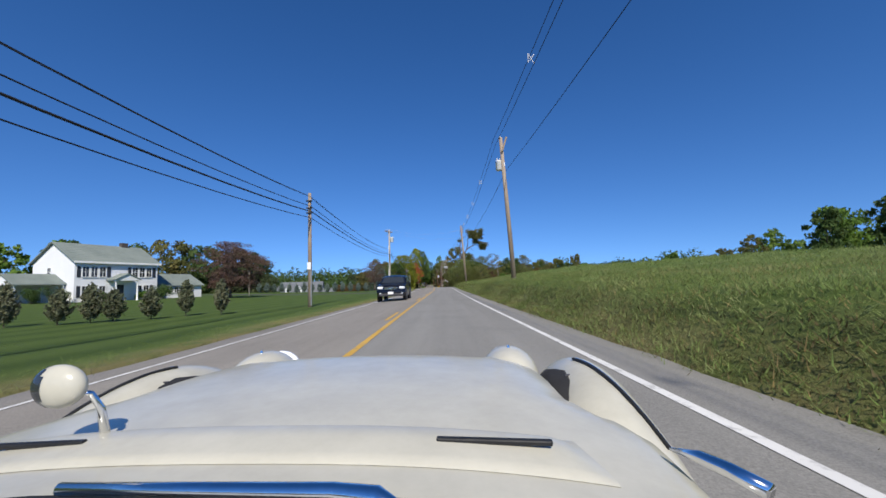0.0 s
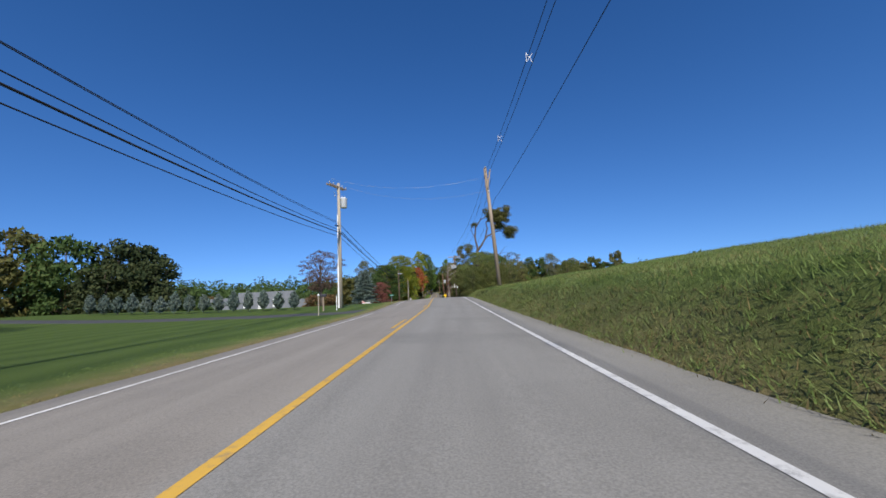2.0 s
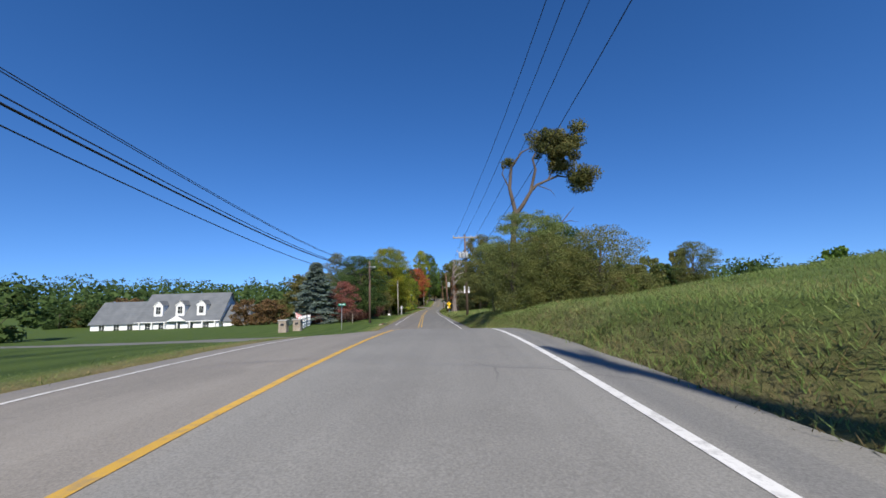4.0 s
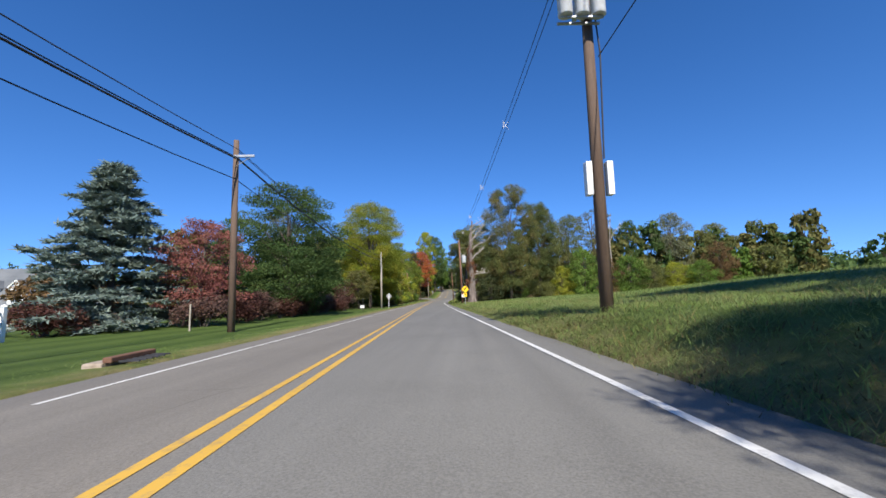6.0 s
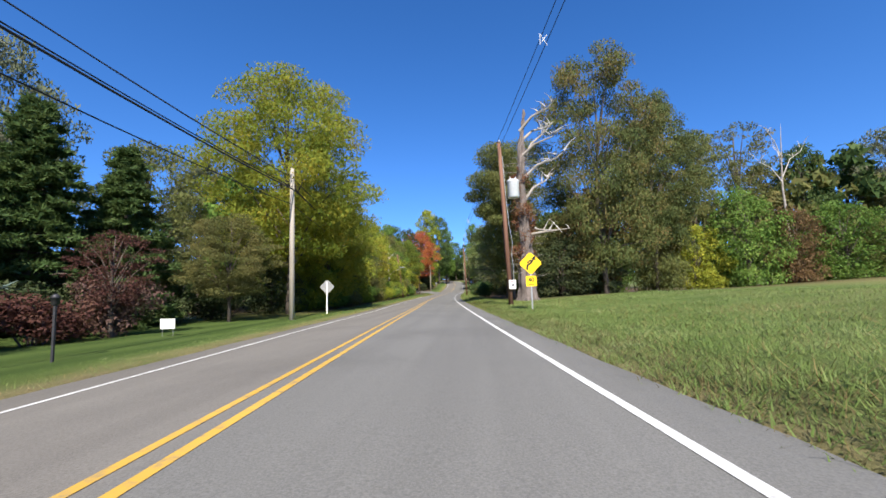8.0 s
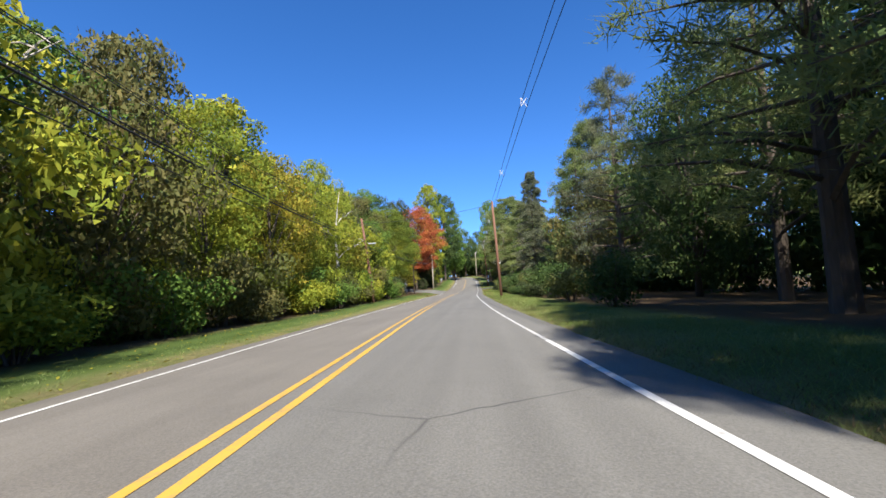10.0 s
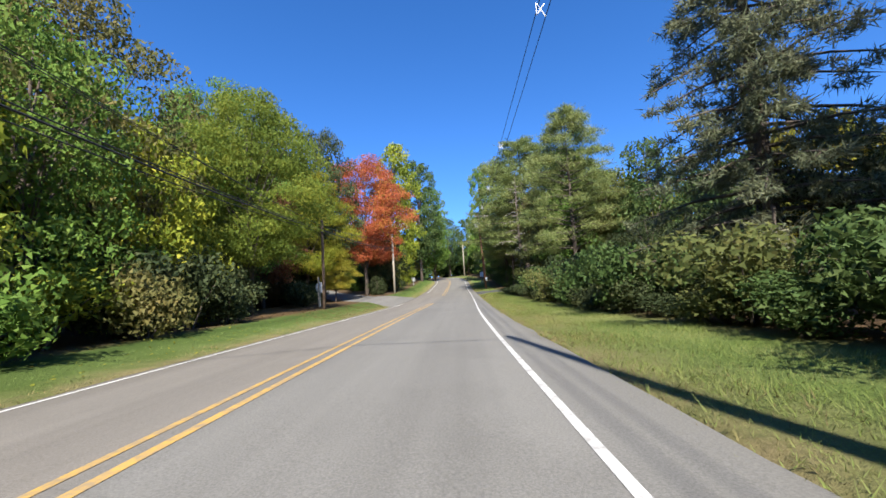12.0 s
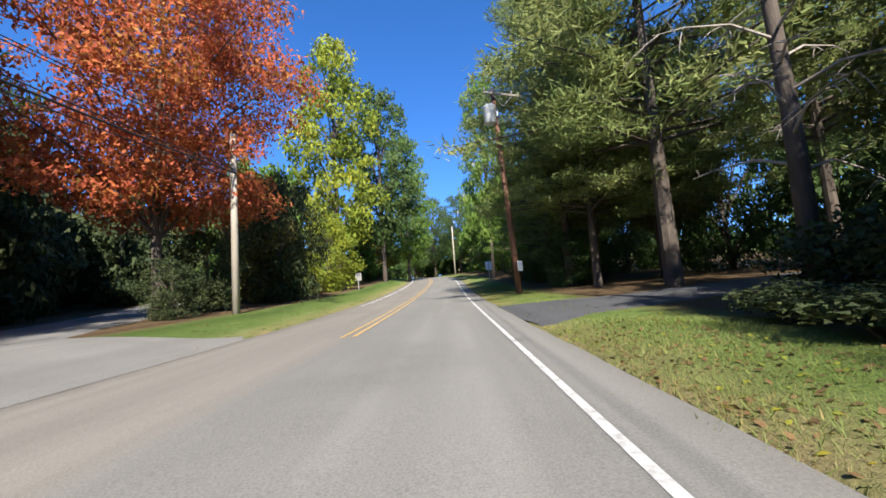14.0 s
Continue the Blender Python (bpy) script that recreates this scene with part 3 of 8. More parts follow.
# ---- ground, road and lines ----
def build_ground():
    us = [-2600, -1200, -600, -320, -180, -110, -75, -55, -42, -34, -28, -23, -19, -16, -13.5, -11.5, -10, -8.8, -7.8, -7, -6.3, -5.7, -5.2, -4.8, -4.4, -4.1, -3.85, -3.66, -3.5, -3.3, 0,
          3.8, 3.95, 4.06, 4.2, 4.45, 4.75, 5.1, 5.5, 6, 6.6, 7.3, 8.2, 9.3, 10.6, 12, 14, 16.5, 19.5, 23, 28, 34, 42, 52, 65, 85, 120, 190, 330, 600, 1200, 2600]
    ys = [-2400, -900, -350, -150, -90] + list(np.arange(-60, 121, 2.5)) + list(np.arange(124, 340, 4.0)) + [345, 360, 380, 400, 430, 480, 560, 700, 1000, 1600, 2800]
    verts = []
    for y in ys:
        c = centre(min(max(y, -80), 420))
        for u in us:
            far = smoothstep(300, 1500, max(abs(u), abs(y - 150)))
            verts.append((u + c, y, ground_z(u + c, y) * (1 - far) + far * -2.0))
    w = len(us)
    faces = np.array([(j * w + i, j * w + i + 1, (j + 1) * w + i + 1, (j + 1) * w + i) for j in range(len(ys) - 1) for i in range(w - 1)])
    me = mesh_of("ground", verts, faces, M_GROUND, True)
    lane = me.attributes.new("beside_road", "FLOAT_VECTOR", "POINT")
    lane.data.foreach_set("vector", np.array([(u, y, 0.0) for y in ys for u in us], dtype=np.float32).ravel())
    return part("ground", me, None)


tagged(build_ground(), "rolling grass ground with mown lawn and rough verge", "ground", kind="structure")


def ribbon(name, stations, lo, hi, lift, mat, cols=5, shift=None):
    """A strip that follows the road between two offsets from the yellow line."""
    verts, faces = [], []
    for y in stations:
        c = centre(y)
        for k in range(cols + 1):
            u = lo + (hi - lo) * k / cols + (shift(y) if shift else 0.0)
            verts.append((c + u, y, road_z(u, y) + lift))
    w = cols + 1
    for j in range(len(stations) - 1):
        for i in range(cols):
            faces.append((j * w + i, j * w + i + 1, (j + 1) * w + i + 1, (j + 1) * w + i))
    return mesh_of(name, verts, np.array(faces), mat)




def build_road():
    verts, faces = [], []
    prof = [(PAVE_L - 0.06, -0.1), (PAVE_L, 0.0), (-2.6, 0), (-1.3, 0), (0, 0), (1.2, 0), (2.4, 0), (3.4, 0), (PAVE_R, 0.0), (PAVE_R + 0.06, -0.1)]
    ys = [float(v) for v in np.arange(-80, 421, 1.0)]
    for y in ys:
        c = centre(y)
        for k, (u, dz) in enumerate(prof):
            jag = 0.09 * noise.noise((y * 0.7, k, 3.0)) if k in (0, 1, 8, 9) else 0.0
            verts.append((c + u + jag, y, road_z(u, y) + dz))
    w = len(prof)
    for j in range(len(ys) - 1):
        for i in range(w - 1):
            faces.append((j * w + i, j * w + i + 1, (j + 1) * w + i + 1, (j + 1) * w + i))
    me = mesh_of("road", verts, np.array(faces), M_ASPHALT, False)
    lane = me.attributes.new("beside_road", "FLOAT_VECTOR", "POINT")
    lane.data.foreach_set("vector", np.array([(u, y, 0.0) for y in ys for u, _ in prof], dtype=np.float32).ravel())
    return part("road", me, None)


tagged(build_road(), "worn grey two-lane asphalt road with painted lines", "road", kind="structure")


def stripe(name, y0, y1, u, width, mat, label, shift=None):
    ob = part(name, ribbon(name, [y0 + (y1 - y0) * k / max(1, round((y1 - y0) / 2.0)) for k in range(max(1, round((y1 - y0) / 2.0)) + 1)], u - width / 2, u + width / 2, 0.005, mat, cols=1, shift=shift), None)
    return tagged(ob, label, "road marking", kind="structure")


stripe("edge_line", -80, 190, 0.0, 0.1, M_LINE_W, "white painted edge line along the road", lambda y: spline(EDGE_RIGHT, y))
stripe("edge_line", 190, 420, 0.0, 0.085, M_LINE_W_OLD, "worn white painted edge line along the road", lambda y: spline(EDGE_RIGHT, y))
for y0, y1 in ((-80, 58), (68, 99), (114, 254.2), (279, 420)):
    stripe("edge_line", y0, y1, 0.0, 0.08, M_LINE_W, "thin white painted edge line along the road", lambda y: spline(EDGE_LEFT, y))
stripe("centre_line", -80, 62, 0.06, 0.1, M_LINE_Y, "solid yellow painted centre line")
y = -75.0
while y < 62:
    stripe("centre_line", y, y + 3.05, -0.16, 0.1, M_LINE_Y, "broken yellow painted centre line")
    y += 12.2
stripe("centre_line", 62, 101, -0.02, 0.1, M_LINE_Y, "solid yellow painted centre line")
for u in (-0.14, 0.12):
    stripe("centre_line", 106, 205, u, 0.09, M_LINE_Y, "double yellow painted centre line")
    for y0, y1 in ((205, 248.5), (264.5, 420)):
        stripe("centre_line", y0, y1, u, 0.09, M_LINE_Y_OLD, "faded double yellow painted centre line")


def side_strip(name, pts, half, mat, label, lift=0.02, flares=(0.7, 4.0)):
    """A drive or side street along a polyline, draped on the ground."""
    verts, faces = [], []
    dense = []
    for (x0, y0), (x1, y1) in zip(pts, pts[1:]):
        k = max(2, int(math.hypot(x1 - x0, y1 - y0) / 1.2))
        dense += [(x0 + (x1 - x0) * i / k, y0 + (y1 - y0) * i / k) for i in range(k)]
    dense.append(pts[-1])
    for i, (x, y) in enumerate(dense):
        a, b = dense[max(0, i - 1)], dense[min(len(dense) - 1, i + 1)]
        d = Vector((b[0] - a[0], b[1] - a[1])).normalized()
        nrm = Vector((-d.y, d.x))
        flare = 1.0 + flares[0] * max(0.0, 1 - i / flares[1]) ** 2
        for k in range(7):
            side = k / 3.0 - 1
            s = side * half * (flare if side > 0 or flares[1] < 10 else 1.0 + (flare - 1.0) * 0.3)
            px, py = x + nrm.x * s, y + nrm.y * s
            u = px - centre(py)
            if pts[0][0] < 0 and u > PAVE_L + 0.1:
                u, px = PAVE_L + 0.1, PAVE_L + 0.1 + centre(py)
            z = max(ground_z(px, py), road_z(max(u, PAVE_L - 1.0), py) - 0.05 if abs(u) < 6 else -99)
            verts.append((px, py, z + (lift if abs(u) > 4.3 else min(lift, 0.058)) + (0.0 if 0 < k < 6 else -0.18)))
    for j in range(len(dense) - 1):
        for i in range(6):
            faces.append((j * 7 + i, j * 7 + i + 1, (j + 1) * 7 + i + 1, (j + 1) * 7 + i))
    return tagged(part(name, mesh_of(name, verts, np.array(faces), mat), None), label, "road", kind="structure")


side_strip("driveway", [(-4.95, 62.6), (-12, 63.0), (-30, 66.0), (-42, 70)], 1.9, M_ASPHALT_DARK, "dark asphalt driveway crossing the lawn")
side_strip("side_street", [(-4.9, 101.5), (-14, 100.6), (-32, 98), (-70, 94)], 3.4, M_ASPHALT_SIDE, "grey side street joining the road", 0.03)
side_strip("side_street", [(-12.0, 264.2), (-13.4, 267.0), (-16.0, 272.5), (-21.0, 282.0), (-27.0, 293.0), (-36.0, 308.0)], 3.1, M_ASPHALT_SIDE, "shaded side street joining the road under trees", 0.08, (0.0, 4.0))


def street_mouth(near, far, cols=12, rows=16):
    """The flared mouth of a side street, between its two kerbless edges."""
    verts, faces = [], []
    for j in range(rows + 1):
        t = j / rows
        a, b = [tuple(spline([(i / (len(e) - 1), p[k]) for i, p in enumerate(e)], t) for k in (0, 1)) for e in (near, far)]
        for i in range(cols + 1):
            px, py = a[0] + (b[0] - a[0]) * i / cols, a[1] + (b[1] - a[1]) * i / cols
            u = px - centre(py)
            if u > PAVE_L - 0.05:
                px, z = centre(py) + PAVE_L + 0.05, road_z(PAVE_L + 0.05, py) + 0.006
            else:
                z = max(ground_z(px, py) + 0.07, road_z(PAVE_L, py) + 0.006 if u > PAVE_L - 1.2 else -99.0)
            verts.append((px, py, z - (0.12 if i in (0, cols) else 0.0)))
    w = cols + 1
    faces = [(j * w + i, j * w + i + 1, (j + 1) * w + i + 1, (j + 1) * w + i) for j in range(rows) for i in range(cols)]
    return tagged(part("side_street", mesh_of("side_street", verts, np.array(faces), M_ASPHALT_SIDE), None), "flared grey mouth of the side street", "road", kind="structure")


street_mouth([(-5.5, 249.5), (-7.2, 252.3), (-9.1, 255.0), (-11.6, 258.5), (-15.0, 263.2)], [(-5.5, 269.0), (-6.6, 267.6), (-7.9, 266.7), (-8.8, 266.2), (-9.6, 266.4)])
side_strip("driveway", [(1.7, 268), (8, 268.5), (16, 271), (30, 275)], 2.6, M_ASPHALT_DARK, "dark driveway under the pines", 0.03)

# ---- trees ----
def leaf_cards(points, normals, size, gen, droop=0.0, stretch=1.6, corners=4):
    """One small leaf-shaped card (a four-cornered, slightly folded blade) at each point."""
    n = len(points)
    rnd = gen.normal(size=(n, 3))
    nrm = normals + 0.75 * rnd
    nrm /= np.linalg.norm(nrm, axis=1, keepdims=True) + 1e-9
    a = np.cross(nrm, gen.normal(size=(n, 3)))
    a /= np.linalg.norm(a, axis=1, keepdims=True) + 1e-9
    b = np.cross(nrm, a)
    a[:, 2] -= droop
    s = size * gen.uniform(0.6, 1.35, size=(n, 1))
    la, lb = s * stretch * 0.5, s * 0.5
    if corners == 3:
        v = np.stack([points - a * la * 0.7 - b * lb, points - a * la * 0.7 + b * lb, points + a * la], axis=1)
        return v.reshape(-1, 3), np.arange(3 * n).reshape(n, 3)
    v = np.stack([points - a * la, points + b * lb + nrm * s * 0.12 - a * la * 0.15, points + a * la, points - b * lb + nrm * s * 0.12 - a * la * 0.15], axis=1)
    return v.reshape(-1, 3), np.arange(4 * n).reshape(n, 4)


def blob_points(blobs, count, gen, lo=0.55):
    """Points in the outer shells of ellipsoids, more where a blob is larger."""
    c, r = np.array([b[:3] for b in blobs]), np.array([b[3:6] for b in blobs])
    w = (r.prod(axis=1)) ** (2 / 3)
    pick = gen.choice(len(blobs), size=count, p=w / w.sum())
    d = gen.normal(size=(count, 3))
    d /= np.linalg.norm(d, axis=1, keepdims=True)
    rad = gen.uniform(lo ** 3, 1.0, size=(count, 1)) ** (1 / 3) * gen.uniform(0.82, 1.12, size=(count, 1))
    return c[pick] + d * rad * r[pick], d


def broadleaf(name, H, R, seed, leaves, size, base=0.22, trunk=0.16, narrow=1.0, n=40, corners=3, flat=0.62, clump=1.0, stretch=1.8, vase=0.0):
    """Trunk with limbs and a crown of leaf clumps, as two meshes."""
    gen, rd = np.random.default_rng(seed), random.Random(seed)
    blobs, tips = [], []
    for i in range(n):
        f = (i + 0.5) / n
        z = H * (base + (1 - base) * f * 0.94)
        env = R * narrow * (math.sin(math.pi * (0.12 + 0.8 * f)) ** 0.7) * (1 - vase * (1 - f))
        ang = i * 2.4 + rd.uniform(-0.5, 0.5)
        rr = env * math.sqrt(rd.uniform(0.04, 0.9))
        br = R * rd.uniform(0.16, 0.38) * (1.0 - 0.25 * f) * clump
        x, y = rr * math.cos(ang), rr * math.sin(ang)
        blobs.append((x, y, z, br * rd.uniform(0.9, 1.4), br * rd.uniform(0.9, 1.4), br * flat * rd.uniform(0.8, 1.25)))
        tips.append((x, y, z))
    pts, nr = blob_points(blobs, leaves, gen, 0.25)
    nr = nr * (0.6, 0.6, 0.8) + (0, 0, 0.25)
    # sprays at the rim hang a little
    out = np.hypot(pts[:, 0], pts[:, 1])
    pts[:, 2] -= 0.05 * R * (out / R) ** 2
    v, f = leaf_cards(pts, nr, size, gen, 0.2, stretch, corners=corners)
    crown = mesh_of(name + "_crown", v, f)
    bm = rod([(0, 0, -0.3), (0.02 * R, 0, H * 0.1), (0.05 * R, 0.03 * R, H * 0.35), (0.02 * R, -0.04 * R, H * 0.65), (0, 0, H * 0.93)], [trunk * 1.5, trunk * 1.05, trunk * 0.85, trunk * 0.5, trunk * 0.12], 8 if leaves > 5000 else 6)
    for x, y, z in tips[::max(1, n // (22 if leaves > 5000 else 7))]:
        zb = max(H * base * 0.75, z - R * 0.8)
        rod([(0.03 * R, 0, zb), (x * 0.45, y * 0.45, (zb + z) / 2 + 0.04 * H), (x * 0.95, y * 0.95, z)], [trunk * 0.42, trunk * 0.25, trunk * 0.06], 5, bm, cap=False)
    me = bpy.data.meshes.new(name + "_trunk")
    bm.to_mesh(me); bm.free()
    me.polygons.foreach_set("use_smooth", [True] * len(me.polygons))
    me.materials.append(M_BARK)
    return me, crown


def needle_tree(name, H, R, seed, boughs, tufts, needles, width, length, base=0.2, power=0.6, droop=0.0, hang=0.0, trunk=0.2, inner=0.35, puff=0.05):
    """Straight trunk, bare inner boughs, and needle tufts along the outer part of each bough."""
    gen, rd = np.random.default_rng(seed), random.Random(seed)
    bm = rod([(0, 0, -0.3), (0.05, 0.03, H * 0.4), (0, 0, H * 0.98)], [trunk * 1.25, trunk * 0.85, trunk * 0.1], 9)
    cen, dirs = [], []
    for i in range(boughs):
        f = (i + rd.random()) / boughs
        z0 = H * (base + (1 - base) * f * 0.97)
        l = (R * (1 - f) ** power + 0.25) * rd.uniform(0.6, 1.12)
        ang = i * 2.4 + rd.uniform(-0.6, 0.6)
        zt = z0 - droop * l + rd.uniform(-0.12, 0.14) * l
        d = Vector((math.cos(ang), math.sin(ang), 0))
        a, m, b = Vector((0, 0, z0)), d * l * 0.5 + Vector((0, 0, z0 * 0.45 + zt * 0.55 + 0.05 * l)), d * l + Vector((0, 0, zt))
        rod([a, m, b], [trunk * 0.3 * (1 - f) + 0.012, trunk * 0.16 * (1 - f) + 0.01, 0.006], 4, bm, cap=False)
        side = Vector((-d.y, d.x, 0))
        for k in range(tufts):
            t = inner + (1 - inner) * rd.random() ** 0.8
            q = a.lerp(m, t * 2) if t < 0.5 else m.lerp(b, t * 2 - 1)
            off = rd.gauss(0, 1) * l * 0.17 * (1.25 - t)
            c = q + side * off + Vector((0, 0, rd.gauss(0, puff) * R * 0.5 - hang * abs(off) - hang * 0.25 * rd.random()))
            if k % 5 == 0 and abs(off) > 0.15:
                rod([q - d * 0.2 * abs(off), c], [0.012, 0.004], 3, bm, cap=False)
            cen.append(c); dirs.append(d * 0.55 + side * (0.5 if off > 0 else -0.5) + Vector((0, 0, 0.35 - hang)))
    n = len(cen) * needles
    c, d = np.repeat(np.array(cen), needles, 0), np.repeat(np.array(dirs), needles, 0)
    c = c + gen.normal(size=(n, 3)) * puff * R * (1.0, 1.0, 0.55)
    ax = d + gen.normal(size=(n, 3)) * 0.75
    ax /= np.linalg.norm(ax, axis=1, keepdims=True)
    sd = np.cross(ax, gen.normal(size=(n, 3))); sd /= np.linalg.norm(sd, axis=1, keepdims=True) + 1e-9
    ln = length * gen.uniform(0.6, 1.3, (n, 1)); wd = width * gen.uniform(0.7, 1.3, (n, 1)) * 0.5
    v = np.stack([c - sd * wd, c + sd * wd, c + ax * ln], axis=1).reshape(-1, 3)
    crown = mesh_of(name + "_crown", v, np.arange(3 * n).reshape(n, 3))
    me = bpy.data.meshes.new(name + "_trunk")
    bm.to_mesh(me); bm.free()
    me.materials.append(M_BARK)
    return me, crown


def conifer(name, H, R, seed, leaves, size, base=0.04, power=0.9, gap=1.0, droop=0.25, trunk=0.13, tmin=0.12, spread_k=0.15, stretch=2.4):
    """Straight trunk and whorls of spreading needle boughs."""
    gen, rd = np.random.default_rng(seed), random.Random(seed)
    whorls = int(15 * gap)
    segs = []
    bm = rod([(0, 0, -0.3), (0, 0, H * 0.4), (0, 0, H * 0.98)], [trunk * 1.3, trunk * 0.9, trunk * 0.1], 8)
    for w in range(whorls):
        f = (w + rd.uniform(0.2, 0.8)) / whorls
        z0 = H * (base + (1 - base) * f)
        L = R * ((1 - f) ** power) * rd.uniform(0.8, 1.12) + 0.1
        k = 9 if f < 0.7 else 6
        for i in range(k):
            ang = 2 * math.pi * (i + rd.random() * 0.7) / k + w * 0.8
            l = L * rd.uniform(0.7, 1.1)
            zt = z0 - droop * l + rd.uniform(-0.12, 0.1) * l
            tip = (l * math.cos(ang), l * math.sin(ang), zt)
            segs.append(((0, 0, z0 + 0.05 * l), tip))
            if i % 3 == 0:
                rod([(0, 0, z0), (tip[0] * 0.8, tip[1] * 0.8, (z0 * 0.2 + zt * 0.8))], [trunk * 0.25 * (1 - f) + 0.01, 0.01], 4, bm, cap=False)
    a, b = np.array([s[0] for s in segs]), np.array([s[1] for s in segs])
    ln = np.linalg.norm(b - a, axis=1)
    pick = gen.choice(len(segs), size=leaves, p=ln ** 1.25 / (ln ** 1.25).sum())
    t = gen.uniform(tmin, 1.0, size=(leaves, 1)) ** 0.75
    d = b[pick] - a[pick]
    side = np.cross(d, (0, 0, 1)); side /= np.linalg.norm(side, axis=1, keepdims=True) + 1e-9
    spread = gen.normal(size=(leaves, 1)) * ln[pick][:, None] * spread_k * (1.15 - t)
    pts = a[pick] + d * t + side * spread + np.array((0, 0, 1)) * (gen.normal(size=(leaves, 1)) * 0.05 * R - 0.05 * np.abs(spread))
    nr = np.tile((0.0, 0.0, 0.9), (leaves, 1)) + d / (ln[pick][:, None] + 1e-6) * 0.4
    v, f = leaf_cards(pts, nr, size, gen, 0.2, stretch, corners=3)
    crown = mesh_of(name + "_crown", v, f)
    me = bpy.data.meshes.new(name + "_trunk")
    bm.to_mesh(me); bm.free()
    me.materials.append(M_BARK)
    return me, crown


def shrub(name, H, R, seed, leaves, size):
    gen, rd = np.random.default_rng(seed), random.Random(seed)
    blobs = []
    for i in range(12):
        ang, rr = i * 2.4, R * rd.uniform(0.1, 0.7)
        z = H * rd.uniform(0.25, 0.75)
        br = R * rd.uniform(0.3, 0.5)
        blobs.append((rr * math.cos(ang), rr * math.sin(ang), z, br, br, min(br, H * 0.3)))
    pts, nr = blob_points(blobs, leaves, gen, 0.4)
    pts[:, 2] = np.abs(pts[:, 2])
    v, f = leaf_cards(pts, nr, size, gen, 0.0, corners=3)
    crown = mesh_of(name + "_crown", v, f)
    bm = bmesh.new()
    for b in blobs[::2]:
        rod([(b[0] * 0.15, b[1] * 0.15, -0.15), (b[0] * 0.5, b[1] * 0.5, b[2] * 0.5), b[:3]], [0.035, 0.025, 0.008], 5, bm, cap=False)
    me = bpy.data.meshes.new(name + "_stem")
    bm.to_mesh(me); bm.free()
    me.materials.append(M_BARK)
    return me, crown


